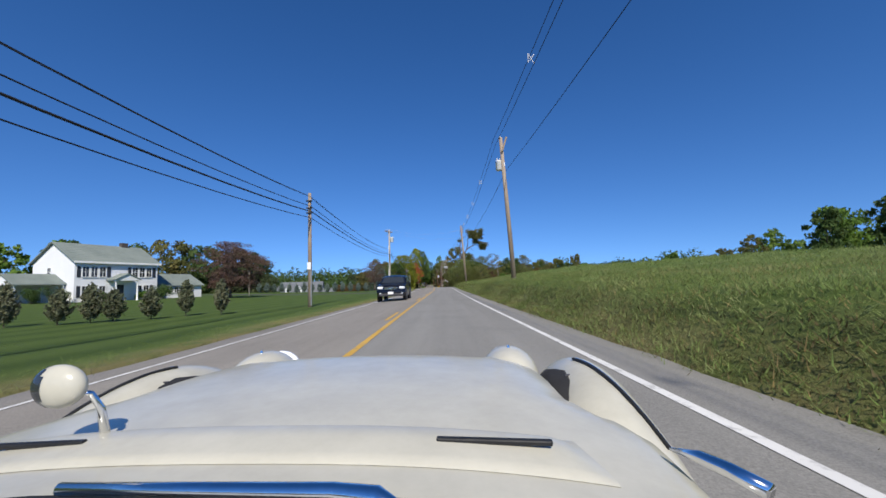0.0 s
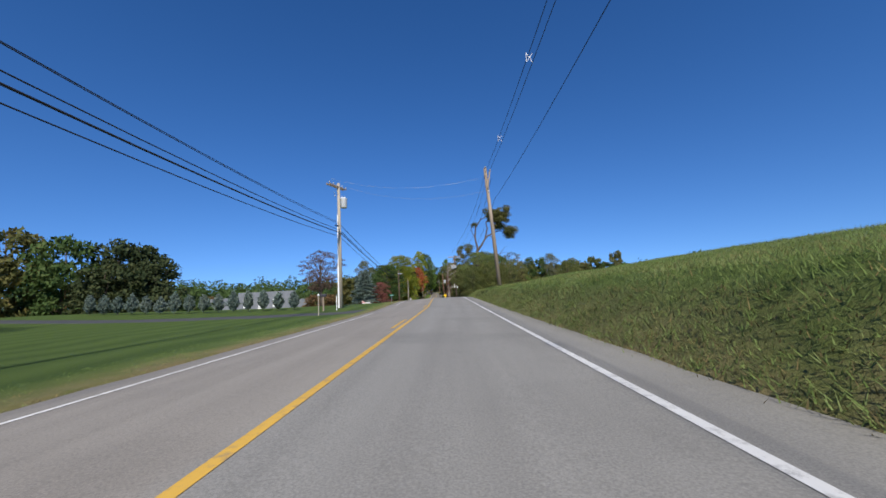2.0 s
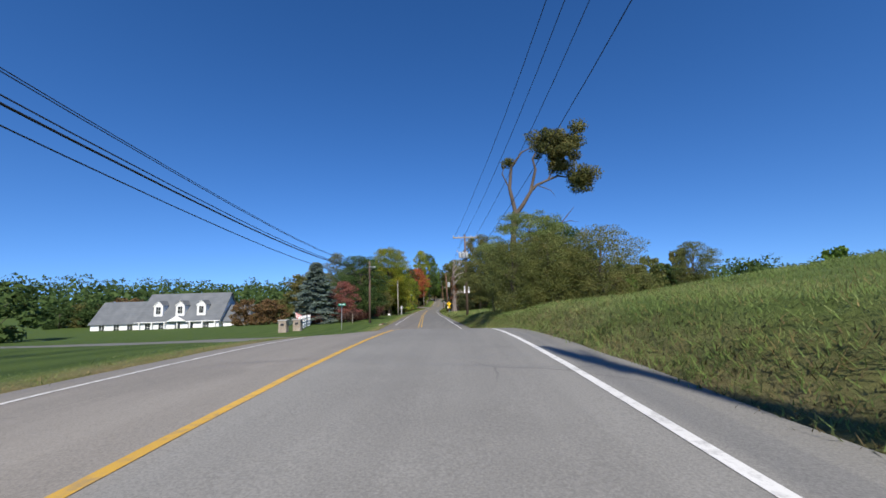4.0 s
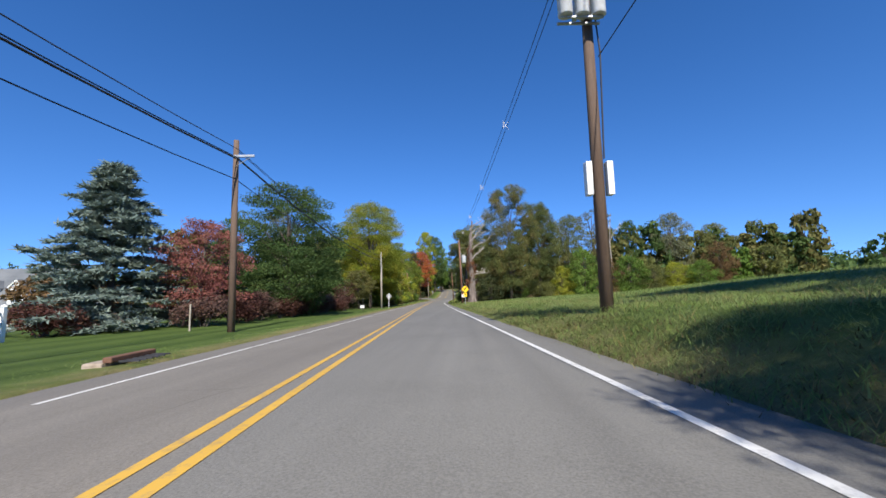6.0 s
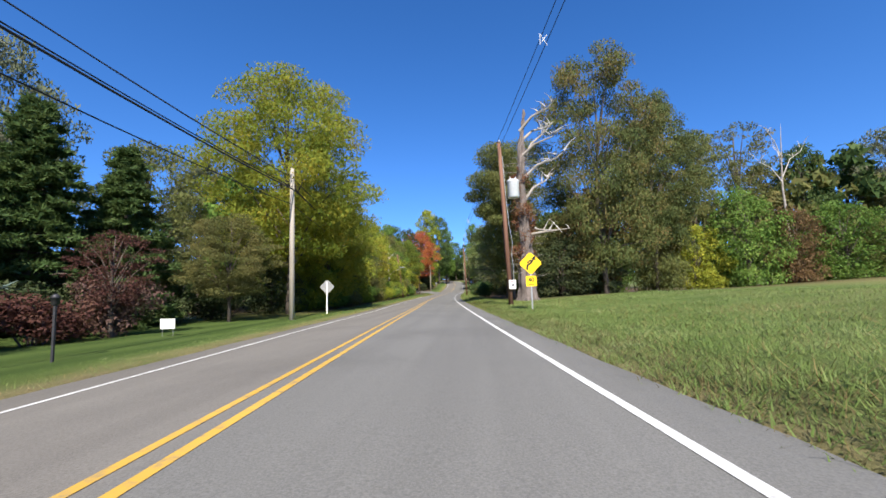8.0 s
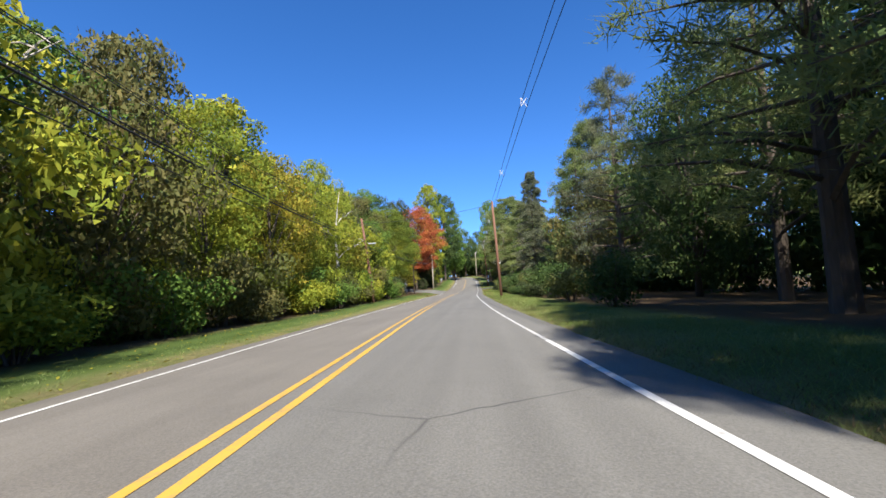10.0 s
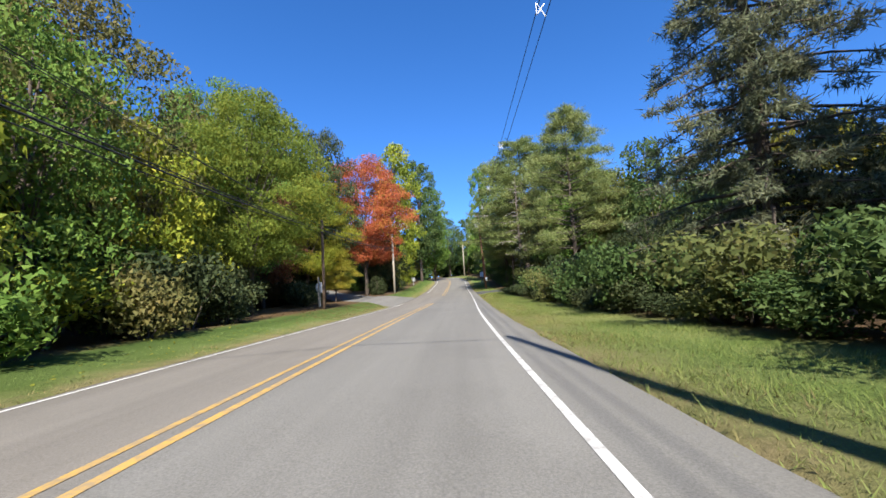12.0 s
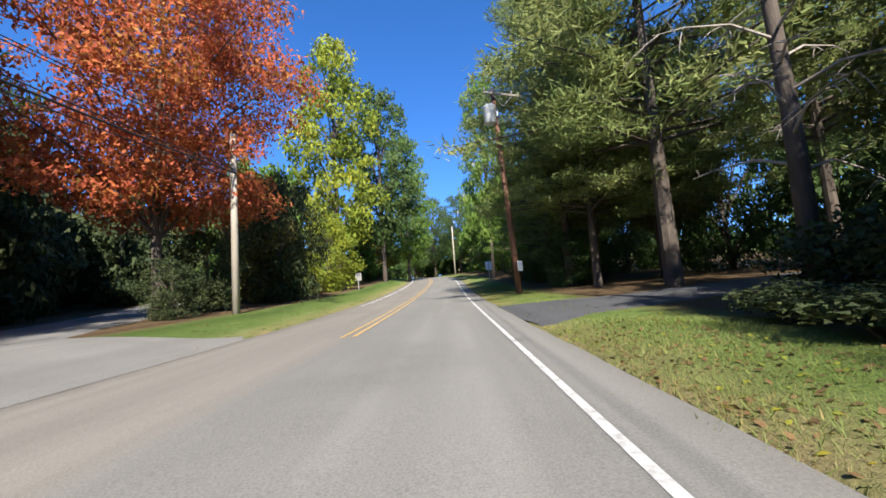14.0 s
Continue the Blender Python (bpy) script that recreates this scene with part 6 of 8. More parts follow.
def colonial():
    base = 0.15
    hx, hy = -40.9, 43.4
    ob = thing("house", Matrix.Translation((hx, hy, base)) @ Matrix.Rotation(radians(72), 4, "Z"), "white two-storey house with grey-green roof and dark shutters", "house")
    W, D, E, Rg = 9.2, 7.4, 4.75, 7.0
    part("wall", gable_walls(W, D, E, Rg), M_SIDING, ob)
    siding_courses(ob, 0.02, W - 0.02, 0.1, E - 0.1)
    roof_slabs(ob, 0, W, D, E, Rg, mat=M_SHINGLE)
    part("trim", box((W + 0.5, 0.06, 0.22), (W / 2, -0.34, E - 0.13), 0.01), M_WHITE, ob)
    for xs in ((1.05, 1.9, 2.75), (6.35, 7.2, 8.05)):
        for x in xs:
            window(ob, x, 3.55, 0.62, 1.15)
        shutter(ob, xs[0] - 0.66, 3.55, 0.36, 1.25); shutter(ob, xs[-1] + 0.66, 3.55, 0.36, 1.25)
    for x in (1.05, 1.9, 2.75):
        window(ob, x, 1.3, 0.62, 1.2)
    for x in (6.9, 7.75):
        window(ob, x, 1.3, 0.62, 1.2)
    shutter(ob, 0.4, 1.3, 0.36, 1.3); shutter(ob, 8.42, 1.3, 0.36, 1.3)
    part("chimney", box((0.75, 0.6, 0.95), (W - 1.9, D / 2, Rg + 0.1), 0.02), M_BRICK, ob)
    part("door", box((0.95, 0.06, 2.0), (4.6, -0.05, 1.05), 0.01), M_SHUTTER, ob)
    part("portico_roof", prism([(3.2, 2.5), (6.0, 2.5), (6.0, 2.62), (4.6, 3.3), (3.2, 2.62)], 1.5), M_WHITE, ob).location = (0, -0.76, 0)
    for s in (-1, 1):
        bm = box((1.72, 1.7, 0.08), (0, 0, 0), 0.01, rot=(0, s * 26, 0))
        part("portico_shingles", bm, M_SHINGLE, ob).location = (4.6 + s * 0.74, -0.78, 2.99)
    for x in (3.4, 5.8):
        part("column", lathe([(0.13, 0), (0.13, 0.1), (0.09, 0.16), (0.08, 2.3), (0.12, 2.4), (0.12, 2.5)], 12, (x, -1.35, 0)), M_WHITE, ob, smooth=True)
    part("step", box((2.6, 1.7, 0.16), (4.6, -0.86, 0.03), 0.02), M_CONCRETE, ob)
    for z in (1.4, 3.6):
        f = window(ob, 0, z, 0.6, 1.0)
        f.rotation_euler = (0, 0, radians(-90)); f.location = (-0.02, D / 2 + 0.6, z)
    # open side porch
    wing = thing("side_porch", Matrix.Translation((hx, hy, base)) @ Matrix.Rotation(radians(72), 4, "Z") @ Matrix.Translation((-4.3, 1.4, 0)), "open white side porch with a grey-green gable roof beside the house", "porch")
    roof_slabs(wing, 0, 4.2, 4.0, 2.25, 3.3, 0.25, mat=M_SHINGLE)
    for x in (0.05, 4.1):
        for yy in (0.05, 3.95):
            part("post", box((0.16, 0.16, 2.28), (x, yy, 1.1), 0.01), M_WHITE, wing)
    part("gable", prism([(0.0, 2.2), (4.0, 2.2), (2.0, 3.3)], 0.08), M_SIDING, wing).matrix_local = Matrix.Translation((0.0, 0, 0)) @ Matrix.Rotation(radians(90), 4, "Z")
    part("beam", box((4.2, 0.12, 0.2), (2.1, 0.05, 2.2), 0.01), M_WHITE, wing)
    part("back_wall", box((4.2, 0.12, 2.2), (2.1, 3.95, 1.1)), M_SIDING, wing)
    # low garage wing
    gar = thing("garage", Matrix.Translation((hx, hy, base)) @ Matrix.Rotation(radians(72), 4, "Z") @ Matrix.Translation((9.4, 1.2, 0)), "low white garage with a grey-green roof beside the house", "garage")
    part("wall", gable_walls(7.4, 5.4, 1.95, 3.5), M_SIDING, gar)
    siding_courses(gar, 0.02, 7.38, 0.1, 1.9)
    roof_slabs(gar, 0, 7.4, 5.4, 1.95, 3.5, 0.3, mat=M_SHINGLE)
    for x in (2.6, 3.4, 4.2, 5.6):
        window(gar, x, 1.25, 0.55, 0.8)
    for k, (x, yy, s, tint) in enumerate(((-1.6, -0.9, 1.5, "dark"), (0.8, -1.0, 1.1, "olive"), (2.4, -0.9, 1.2, "dark"), (6.6, -1.0, 1.2, "green"), (8.2, -0.8, 1.0, "dark"), (9.8, -0.4, 2.0, "dark"), (13.0, -0.2, 1.0, "olive"), (-3.4, 0.2, 1.7, "dark"))):
        p = ob.matrix_world @ Vector((x, yy, 0))
        tree("bush", tint, p.x, p.y, s, s * 0.8, "clipped foundation shrub along the white house")


colonial()


def cape():
    x0, y0 = -57.5, 153.0
    base = grade(150) - 2.0
    ob = thing("house", Matrix.Translation((x0, y0, base)), "low white house with a long grey roof and three dormers", "house")
    W, D, E, Rg = 15.6, 8.5, 2.35, 7.6
    part("wall", gable_walls(W, D, E, Rg), M_SIDING, ob)
    siding_courses(ob, 0.02, W - 0.02, 0.1, E - 0.05)
    roof_slabs(ob, 0, W, D, E, Rg, 0.35, mat=M_SLATE)
    part("gutter", box((W + 0.7, 0.12, 0.14), (W / 2, -0.42, E - 0.2), 0.02), M_WHITE, ob)
    for x in (3.5, 7.7, 11.8):
        dm = part("dormer", prism([(-0.85, 0), (0.85, 0), (0.85, 2.0), (0, 2.85), (-0.85, 2.0)], 3.2), M_SIDING, ob)
        dm.location = (x, 2.2, E + 0.9)
        for s in (-1, 1):
            part("dormer_roof", box((1.32, 3.4, 0.1), (s * 0.5, -0.05, 2.5), 0.01, rot=(0, s * 45, 0)), M_SLATE, dm)
            part("dormer_trim", box((1.32, 0.06, 0.16), (s * 0.48, -1.72, 2.44), 0.01, rot=(0, s * 45, 0)), M_WHITE, dm)
            part("dormer_trim", box((0.18, 0.06, 1.95), (s * 0.76, -1.62, 0.98), 0.01), M_WHITE, dm)
        window(dm, 0, 1.15, 0.9, 1.35, -1.6)
    for k in range(7):
        part("column", box((0.22, 0.22, E - 0.1), (0.6 + 2.4 * k, -0.35, E / 2 - 0.1), 0.01), M_WHITE, ob)
    for x in (2.0, 4.6, 10.2, 13.2):
        window(ob, x, 1.2, 1.0, 1.3)
    part("door", box((1.0, 0.06, 2.0), (7.7, -0.04, 1.05), 0.01), M_SHUTTER, ob)
    part("portico_gable", prism([(-1.7, 0), (1.7, 0), (0, 1.0)], 0.5), M_WHITE, ob).location = (7.7, -0.5, E - 0.1)
    wing = thing("house_wing", Matrix.Translation((x0 - 9.5, y0 + 0.8, base)), "low house wing with a plain grey roof", "house wing")
    part("wall", gable_walls(9.4, 7.0, 2.2, 6.2), M_SIDING, wing)
    roof_slabs(wing, 0, 9.4, 7.0, 2.2, 6.2, 0.3, mat=M_SLATE)
    for x in (2.2, 5.0, 7.6):
        window(wing, x, 1.15, 1.0, 1.3)
    small = thing("house_wing", Matrix.Translation((x0 + 15.7, y0 + 1.2, base)), "small house wing with a low grey roof", "house wing")
    part("wall", gable_walls(4.6, 6.0, 2.1, 5.0), M_SIDING, small)
    roof_slabs(small, 0, 4.6, 6.0, 2.1, 5.0, 0.3, mat=M_SLATE)
    window(small, 2.3, 1.2, 0.9, 1.2)


cape()


def ranch_fence():
    """White three-rail fence with square capped posts from the stone pillar to the bush."""
    pts = [(-13.4, 113.1), (-13.9, 115.4), (-14.4, 117.7), (-14.9, 120.0), (-15.3, 122.3), (-15.8, 124.6)]
    ob = thing("fence", Matrix.Translation((*pts[0], ground_z(*pts[0]))), "white three-rail ranch fence along the lawn", "fence")
    o = Vector((*pts[0], ground_z(*pts[0])))
    P = [Vector((x, y, ground_z(x, y))) - o for x, y in pts]
    for p in P:
        post = part("post", box((0.14, 0.14, 1.3), (p.x, p.y, p.z + 0.62), 0.01), M_WHITE, ob)
        part("post_cap", lathe([(0.12, 0), (0.12, 0.03), (0.01, 0.1)], 4, (p.x, p.y, p.z + 1.27), rot=None), M_WHITE, post)
    for a, b in zip(P, P[1:]):
        for h in (0.25, 0.62, 1.0):
            d = b - a
            yaw = math.degrees(math.atan2(d.y, d.x))
            pitch = math.degrees(math.atan2(d.z, math.hypot(d.x, d.y)))
            bm = box((d.length, 0.045, 0.15), (0, 0, 0), 0.006)
            bmesh.ops.transform(bm, matrix=Matrix.Translation((a + b) / 2 + Vector((0, 0, h))) @ Euler((0, radians(-pitch), radians(yaw))).to_matrix().to_4x4(), verts=bm.verts)
            part("rail", bm, M_WHITE, ob)


ranch_fence()


def stone_pillar(x, y):
    rd = random.Random(int(x * 100))
    ob = thing("stone_pillar", Matrix.Translation((x, y, ground_z(x, y))), "square field-stone gate pillar with a flat cap", "pillar", "stone gate pillars")
    part("core", box((0.62, 0.62, 1.05), (0, 0, 0.5)), M_CONCRETE, ob)
    for row in range(6):
        z = 0.08 + row * 0.18
        for side in range(4):
            off = -0.33
            while off < 0.2:
                w = rd.uniform(0.18, 0.3)
                c = min(off + w / 2, 0.33 - w / 2)
                bm = box((w - 0.02, 0.09, 0.16), (c, -0.32, z), 0.02)
                bmesh.ops.rotate(bm, matrix=Euler((0, 0, side * math.pi / 2)).to_matrix(), verts=bm.verts)
                part("stone", bm, M_STONE, ob)
                off += w
    part("cap", box((0.85, 0.85, 0.09), (0, 0, 1.1), 0.015), M_CONCRETE, ob)
    part("plaque", box((0.3, 0.02, 0.2), (0, -0.38, 0.72), 0.004), M_DARKMETAL, ob)


stone_pillar(-13.4, 112.6)
stone_pillar(-13.9, 110.2)


def yard_flag():
    x, y = -15.4, 119.0
    ob = thing("flag", Matrix.Translation((x, y, ground_z(x, y))), "striped red and white flag on a leaning staff by the fence", "flag")
    part("staff", rod([(0, 0, 0), (-0.35, -0.1, 1.75)], [0.018, 0.012], 8), M_WHITE, ob)
    red, white, blue = worn("red_cloth", (0.5, 0.04, 0.05), (0.6, 0.07, 0.08), 2, 20), M_WHITE, worn("blue_cloth", (0.03, 0.05, 0.2), (0.05, 0.07, 0.25), 2, 20)
    for k in range(9):
        verts, faces = [], []
        for i in range(9):
            u = i / 8
            for v in (0, 1):
                h = (k + v) / 9
                verts.append((-0.33 + 1.05 * u * 0.8 + 0.1 * h, -0.1 + 0.05 * math.sin(u * 7 + h), 1.7 - 0.62 * h - 0.42 * u))
        faces = [(2 * i, 2 * i + 2, 2 * i + 3, 2 * i + 1) for i in range(8)]
        part("stripe", mesh_of("stripe", verts, faces, red if k % 2 == 0 else white), None, ob)


yard_flag()

# ---- signs, posts and small roadside things ----
def plate(outline, bevel=0.0):
    return prism(outline, 0.012)


def diamond(r):
    k = 0.06
    return [(0 + k, -r + k), (r - k, -k), (r - k, k), (k, r - k), (-k, r - k), (-r + k, k), (-r + k, -k), (-k, -r + k)]


def text_mesh(body, size):
    cu = bpy.data.curves.new("t", "FONT")
    cu.body, cu.size, cu.align_x, cu.align_y, cu.extrude, cu.offset = body, size, "CENTER", "CENTER", 0.003, size * 0.018
    tmp = bpy.data.objects.new("t", cu)
    scene.collection.objects.link(tmp)
    me = bpy.data.meshes.new_from_object(tmp)
    bpy.data.objects.remove(tmp)
    bpy.data.curves.remove(cu)
    return me


def curve_sign():
    x, y = 4.05, 163.7
    g = ground_z(x, y)
    c1, c2 = grade(y) + 2.13 - g, 0.0
    ob = thing("warning_sign", Matrix.Translation((x, y, g)) @ Matrix.Rotation(radians(-4), 4, "Z"), "yellow diamond curve sign with speed plate on a steel post", "road sign")
    part("post", box((0.06, 0.045, c1 + 0.75), (0, 0.03, c1 / 2 + 0.05), 0.006), M_STEEL, ob)
    face = part("diamond_plate", plate(diamond(0.52)), M_YELLOW, ob, "yellow diamond plate")
    face.location = (0, 0, c1)
    arrow = bmesh.new()
    path = [(-0.16, -0.25), (-0.13, -0.08), (0.0, 0.0), (0.07, 0.1), (0.14, 0.2)]
    for (a, b), (c, d) in zip(path, path[1:]):
        ang = math.degrees(math.atan2(d - b, c - a))
        box((math.hypot(c - a, d - b) + 0.05, 0.006, 0.085), ((a + c) / 2, -0.011, (b + d) / 2), 0, arrow, (0, -ang, 0))
    join(arrow, prism([(0.04, 0.2), (0.24, 0.13), (0.2, 0.34)], 0.006))
    for v in arrow.verts:
        if v.co.y > -0.008 and abs(v.co.y) < 0.0035:
            v.co.y -= 0.011
    box((0.2, 0.006, 0.07), (-0.06, -0.011, 0.09), 0, arrow, (0, -35, 0))
    part("arrow", arrow, M_BLACK, face, "black curved arrow")
    p2 = part("speed_plate", plate([(-0.23, -0.23), (0.23, -0.23), (0.23, 0.23), (-0.23, 0.23)]), M_YELLOW, ob, "yellow speed plate")
    p2.location = (0, 0, c1 - 0.78)
    tx = part("digits", text_mesh("40", 0.27), M_BLACK, p2, "black digits 40")
    tx.rotation_euler, tx.location = (radians(90), 0, 0), (0, -0.009, 0.05)
    tx = part("letters", text_mesh("M.P.H.", 0.085), M_BLACK, p2, "black letters")
    tx.rotation_euler, tx.location = (radians(90), 0, 0), (0, -0.009, -0.15)


curve_sign()


def sign_back(x, y, z, shape, label, name="road_sign", post=M_STEEL, r=0.45, white=False):
    g = ground_z(x, y)
    c = grade(y) + z - g
    ob = thing(name, Matrix.Translation((x, y, g)), label, "road sign")
    part("post", box((0.07, 0.05, c + r * 0.7), (0, -0.04, (c + r * 0.7) / 2), 0.006), post, ob)
    if shape == "diamond":
        out = diamond(r)
    elif shape == "octagon":
        out = [(r * math.cos(radians(22.5 + 45 * k)), r * math.sin(radians(22.5 + 45 * k))) for k in range(8)]
    else:
        out = [(-r * 0.8, -r), (r * 0.8, -r), (r * 0.8, r), (-r * 0.8, r)]
    pl = part("plate", plate(out), M_WHITE if white else M_SIGNBACK, ob)
    pl.location = (0, 0, c)
    for s in (-0.5, 0.5):
        part("bolt", lathe([(0.018, 0), (0.018, 0.012)], 6, (0, -0.012, s * r), rot=(90, 0, 0)), M_STEEL, pl)
    return ob


sign_back(-7.4, 172.3, 1.58, "diamond", "bare grey back of a diamond road sign on a pale post", r=0.5, post=M_WHITE)
sign_back(-12.0, 252.6, 1.75, "octagon", "pale back of an octagonal stop sign at the side street", r=0.46, white=True)
sign_back(4.0, 296.0, 1.75, "rect", "small white rectangular road sign on a post", r=0.42, white=True)
sign_back(-9.3, 296.0, 1.6, "rect", "grey back of a small rectangular road sign", r=0.4)


def post_only(name, x, y, h, w, mat, label, cat, cap=None, cap_mat=None):
    ob = thing(name, Matrix.Translation((x, y, ground_z(x, y))), label, cat)
    part("shaft", box((w, w, h + 0.1), (0, 0, h / 2 - 0.05), w * 0.15), mat, ob)
    if cap:
        part("cap", cap, cap_mat or M_WHITE, ob, smooth=True)
    return ob


post_only("wooden_post", -11.4, 250.6, 2.4, 0.11, M_POLE_PALE, "weathered grey wooden post at the corner", "post")
post_only("marker_post", -8.3, 61.0, 1.25, 0.05, M_POLE_PALE, "thin driveway marker post with a white knob", "marker post", lathe([(0.02, 0), (0.06, 0.04), (0.06, 0.1), (0.02, 0.14)], 10, (0, 0, 1.2)))
post_only("marker_post", -8.9, 67.0, 1.1, 0.05, M_WHITE, "thin white driveway marker post", "marker post")
post_only("yard_post", -30.3, 61.2, 3.6, 0.12, M_POLE_PALE, "tall pale wooden post on the lawn", "post")
post_only("lamp_post", -8.3, 155.0, 1.25, 0.05, M_DARKMETAL, "short dark lamp post on the verge", "lamp post", lathe([(0.03, 0), (0.07, 0.03), (0.08, 0.16), (0.1, 0.17), (0.03, 0.25)], 8, (0, 0, 1.2)), M_DARKMETAL)
post_only("marker_post", -11.0, 127.8, 1.2, 0.06, M_POLE_PALE, "short pale post beside the hedge", "post")


def street_sign():
    x, y = -9.1, 112.4
    ob = thing("street_sign", Matrix.Translation((x, y, ground_z(x, y))), "green street name sign on a thin steel post", "street sign")
    part("post", rod([(0, 0, -0.1), (0, 0, 2.45)], 0.028, 8), M_STEEL, ob)
    pl = part("name_plate", box((0.72, 0.012, 0.2), (0.02, 0, 2.42), 0.004), M_GREEN_SIGN, ob, "green name plate")
    part("lettering", box((0.5, 0.004, 0.06), (0.02, -0.009, 2.42)), M_WHITE, pl)
    part("name_plate", box((0.012, 0.72, 0.18), (0, 0, 2.2), 0.004), M_GREEN_SIGN, ob, "green name plate")


street_sign()


def mailbox(x, y, label):
    ob = thing("mailbox", Matrix.Translation((x, y, ground_z(x, y))), label, "mailbox")
    part("post", box((0.1, 0.1, 1.1), (0, 0, 0.5), 0.01), M_POLE, ob)
    prof = [(0.0, 0.0), (0.09, 0.0), (0.09, 0.14)] + [(0.09 * math.cos(radians(a)), 0.14 + 0.09 * math.sin(radians(a))) for a in range(20, 180, 20)] + [(-0.09, 0.14), (-0.09, 0.0)]
    b = part("box", prism(prof, 0.48), M_DARKMETAL, ob)
    b.matrix_local = Matrix.Translation((0, 0, 1.05)) @ Matrix.Rotation(radians(90), 4, "Z")
    part("flag", box((0.012, 0.14, 0.05), (0.11, 0.1, 0.2)), M_SIGNBACK, b)


mailbox(-9.8, 66.6, "dark mailbox on a wooden post by the driveway")


def storm_drain():
    x, y = -5.7, 117.4
    z = ground_z(x, y)
    ob = thing("storm_drain", Matrix.Translation((x, y, z + 0.02)), "concrete storm drain with a dark iron grate by the road", "drain")
    part("curb", box((0.35, 1.2, 0.2), (-0.2, 0, -0.04), 0.03), M_STONE, ob)
    part("hood", box((0.16, 1.1, 0.1), (0.02, 0, 0.1), 0.02), worn("rusty_iron", (0.1, 0.05, 0.03), (0.17, 0.09, 0.06), 3, 20, 0.8), ob)
    for k in range(6):
        part("grate_bar", box((0.36, 0.03, 0.03), (0.3, -0.4 + 0.16 * k, 0.06)), M_DARKMETAL, ob)


storm_drain()
wsg = thing("yard_sign", Matrix.Translation((-9.3, 160.0, ground_z(-9.3, 160.0))), "small white yard sign on wire legs", "sign")
part("board", box((0.5, 0.02, 0.34), (0, 0, 0.42), 0.004), M_WHITE, wsg)
for s in (-0.18, 0.18):
    part("wire_leg", rod([(s, 0.015, -0.1), (s, 0.015, 0.4)], 0.006, 5), M_STEEL, wsg)


# ---- dead and twisted trees ----
M_SHAG = worn("shaggy_dead_bark", (0.085, 0.062, 0.052), (0.24, 0.2, 0.175), 2.2, 14.0, 0.95, relief=1.0, scale=(3.0, 3.0, 0.28), dirt=(0.07, 0.055, 0.05), dist=0.05)
M_TWIG = worn("dry_grey_twig", (0.2, 0.17, 0.14), (0.36, 0.32, 0.28), 2.0, 12.0, 0.9, relief=0.3)
M_DRYLIMB = worn("weathered_bare_limb", (0.22, 0.185, 0.15), (0.4, 0.355, 0.3), 1.2, 9.0, 0.85, relief=0.6, scale=(1.6, 1.6, 0.3), dist=0.02)


def bent_tree():
    x, y = 6.0, 105.6
    ob = thing("bent_tree", Matrix.Translation((x, y, ground_z(x, y))), "bent half-dead tree with one leafy crown clump", "tree")
    bm = rod([(0, 0, -0.3), (0.3, 0, 2.0), (0.45, 0, 4.2), (0.7, 0, 6.0), (0.85, 0, 7.9)], [0.3, 0.26, 0.24, 0.23, 0.22], 10)
    rod([(0.85, 0, 7.8), (0.95, 0.05, 8.4), (0.6, 0.1, 10.3), (0.85, 0.2, 12.2), (1.8, 0.1, 13.5), (2.6, 0.1, 13.9)], [0.2, 0.18, 0.15, 0.13, 0.07, 0.02], 7, bm, False)
    rod([(0.85, 0, 7.8), (1.7, 0.1, 8.9), (2.4, 0.1, 10.0), (2.9, 0, 11.9), (2.7, 0, 12.9), (3.6, 0, 14.2)], [0.2, 0.18, 0.15, 0.11, 0.08, 0.02], 7, bm, False)
    rod([(2.4, 0.1, 10.0), (3.0, 0.2, 10.6), (4.9, 0.3, 11.4), (6.0, 0.2, 11.2), (7.4, 0.2, 10.8)], [0.14, 0.12, 0.09, 0.06, 0.02], 6, bm, False)
    rod([(4.0, 0.2, 11.0), (4.6, 0.2, 12.2), (4.8, 0.1, 13.6)], [0.08, 0.06, 0.02], 6, bm, False)
    rod([(0.5, 0, 5.0), (1.8, 0.2, 6.1), (3.4, 0.1, 6.5), (4.9, 0.2, 7.2), (6.1, 0.2, 8.6)], [0.13, 0.1, 0.08, 0.05, 0.015], 6, bm, False)
    rod([(4.9, 0.2, 7.2), (5.6, 0.1, 7.4), (6.4, 0.2, 7.3)], [0.05, 0.03, 0.01], 5, bm, False)
    rod([(0.6, 0.1, 10.3), (0.0, 0.1, 11.6), (0.5, 0.1, 12.9)], [0.07, 0.05, 0.012], 5, bm, False)
    rod([(3.0, 0.2, 10.6), (4.2, 0.2, 10.1), (4.6, 0.2, 9.5)], [0.05, 0.03, 0.008], 5, bm, False)
    part("trunk", bm, M_BARK, ob, smooth=True)
    gen = np.random.default_rng(5)
    clumps = []
    for cx, cz, R, n in ((4.9, 14.2, 2.3, 64), (7.0, 11.1, 1.3, 18), (4.9, 12.3, 0.9, 6), (0.7, 12.6, 0.7, 3)):
        for _ in range(n):
            o = Vector(gen.normal(size=3)).normalized() * R * gen.uniform(0.0, 0.95)
            r = gen.uniform(0.45, 0.9) * min(1.0, R)
            clumps.append((cx + o.x * 1.15, o.y, cz + o.z * 0.8, r * 1.1, r, r * 0.85))
    pts, nr = blob_points(clumps, 24000, gen, 0.2)
    v, f = leaf_cards(pts, nr, 0.11, gen, 0.2, 2.0, corners=3)
    part("crown", mesh_of("crown", v, f, LEAF["olive"]), None, ob)


bent_tree()


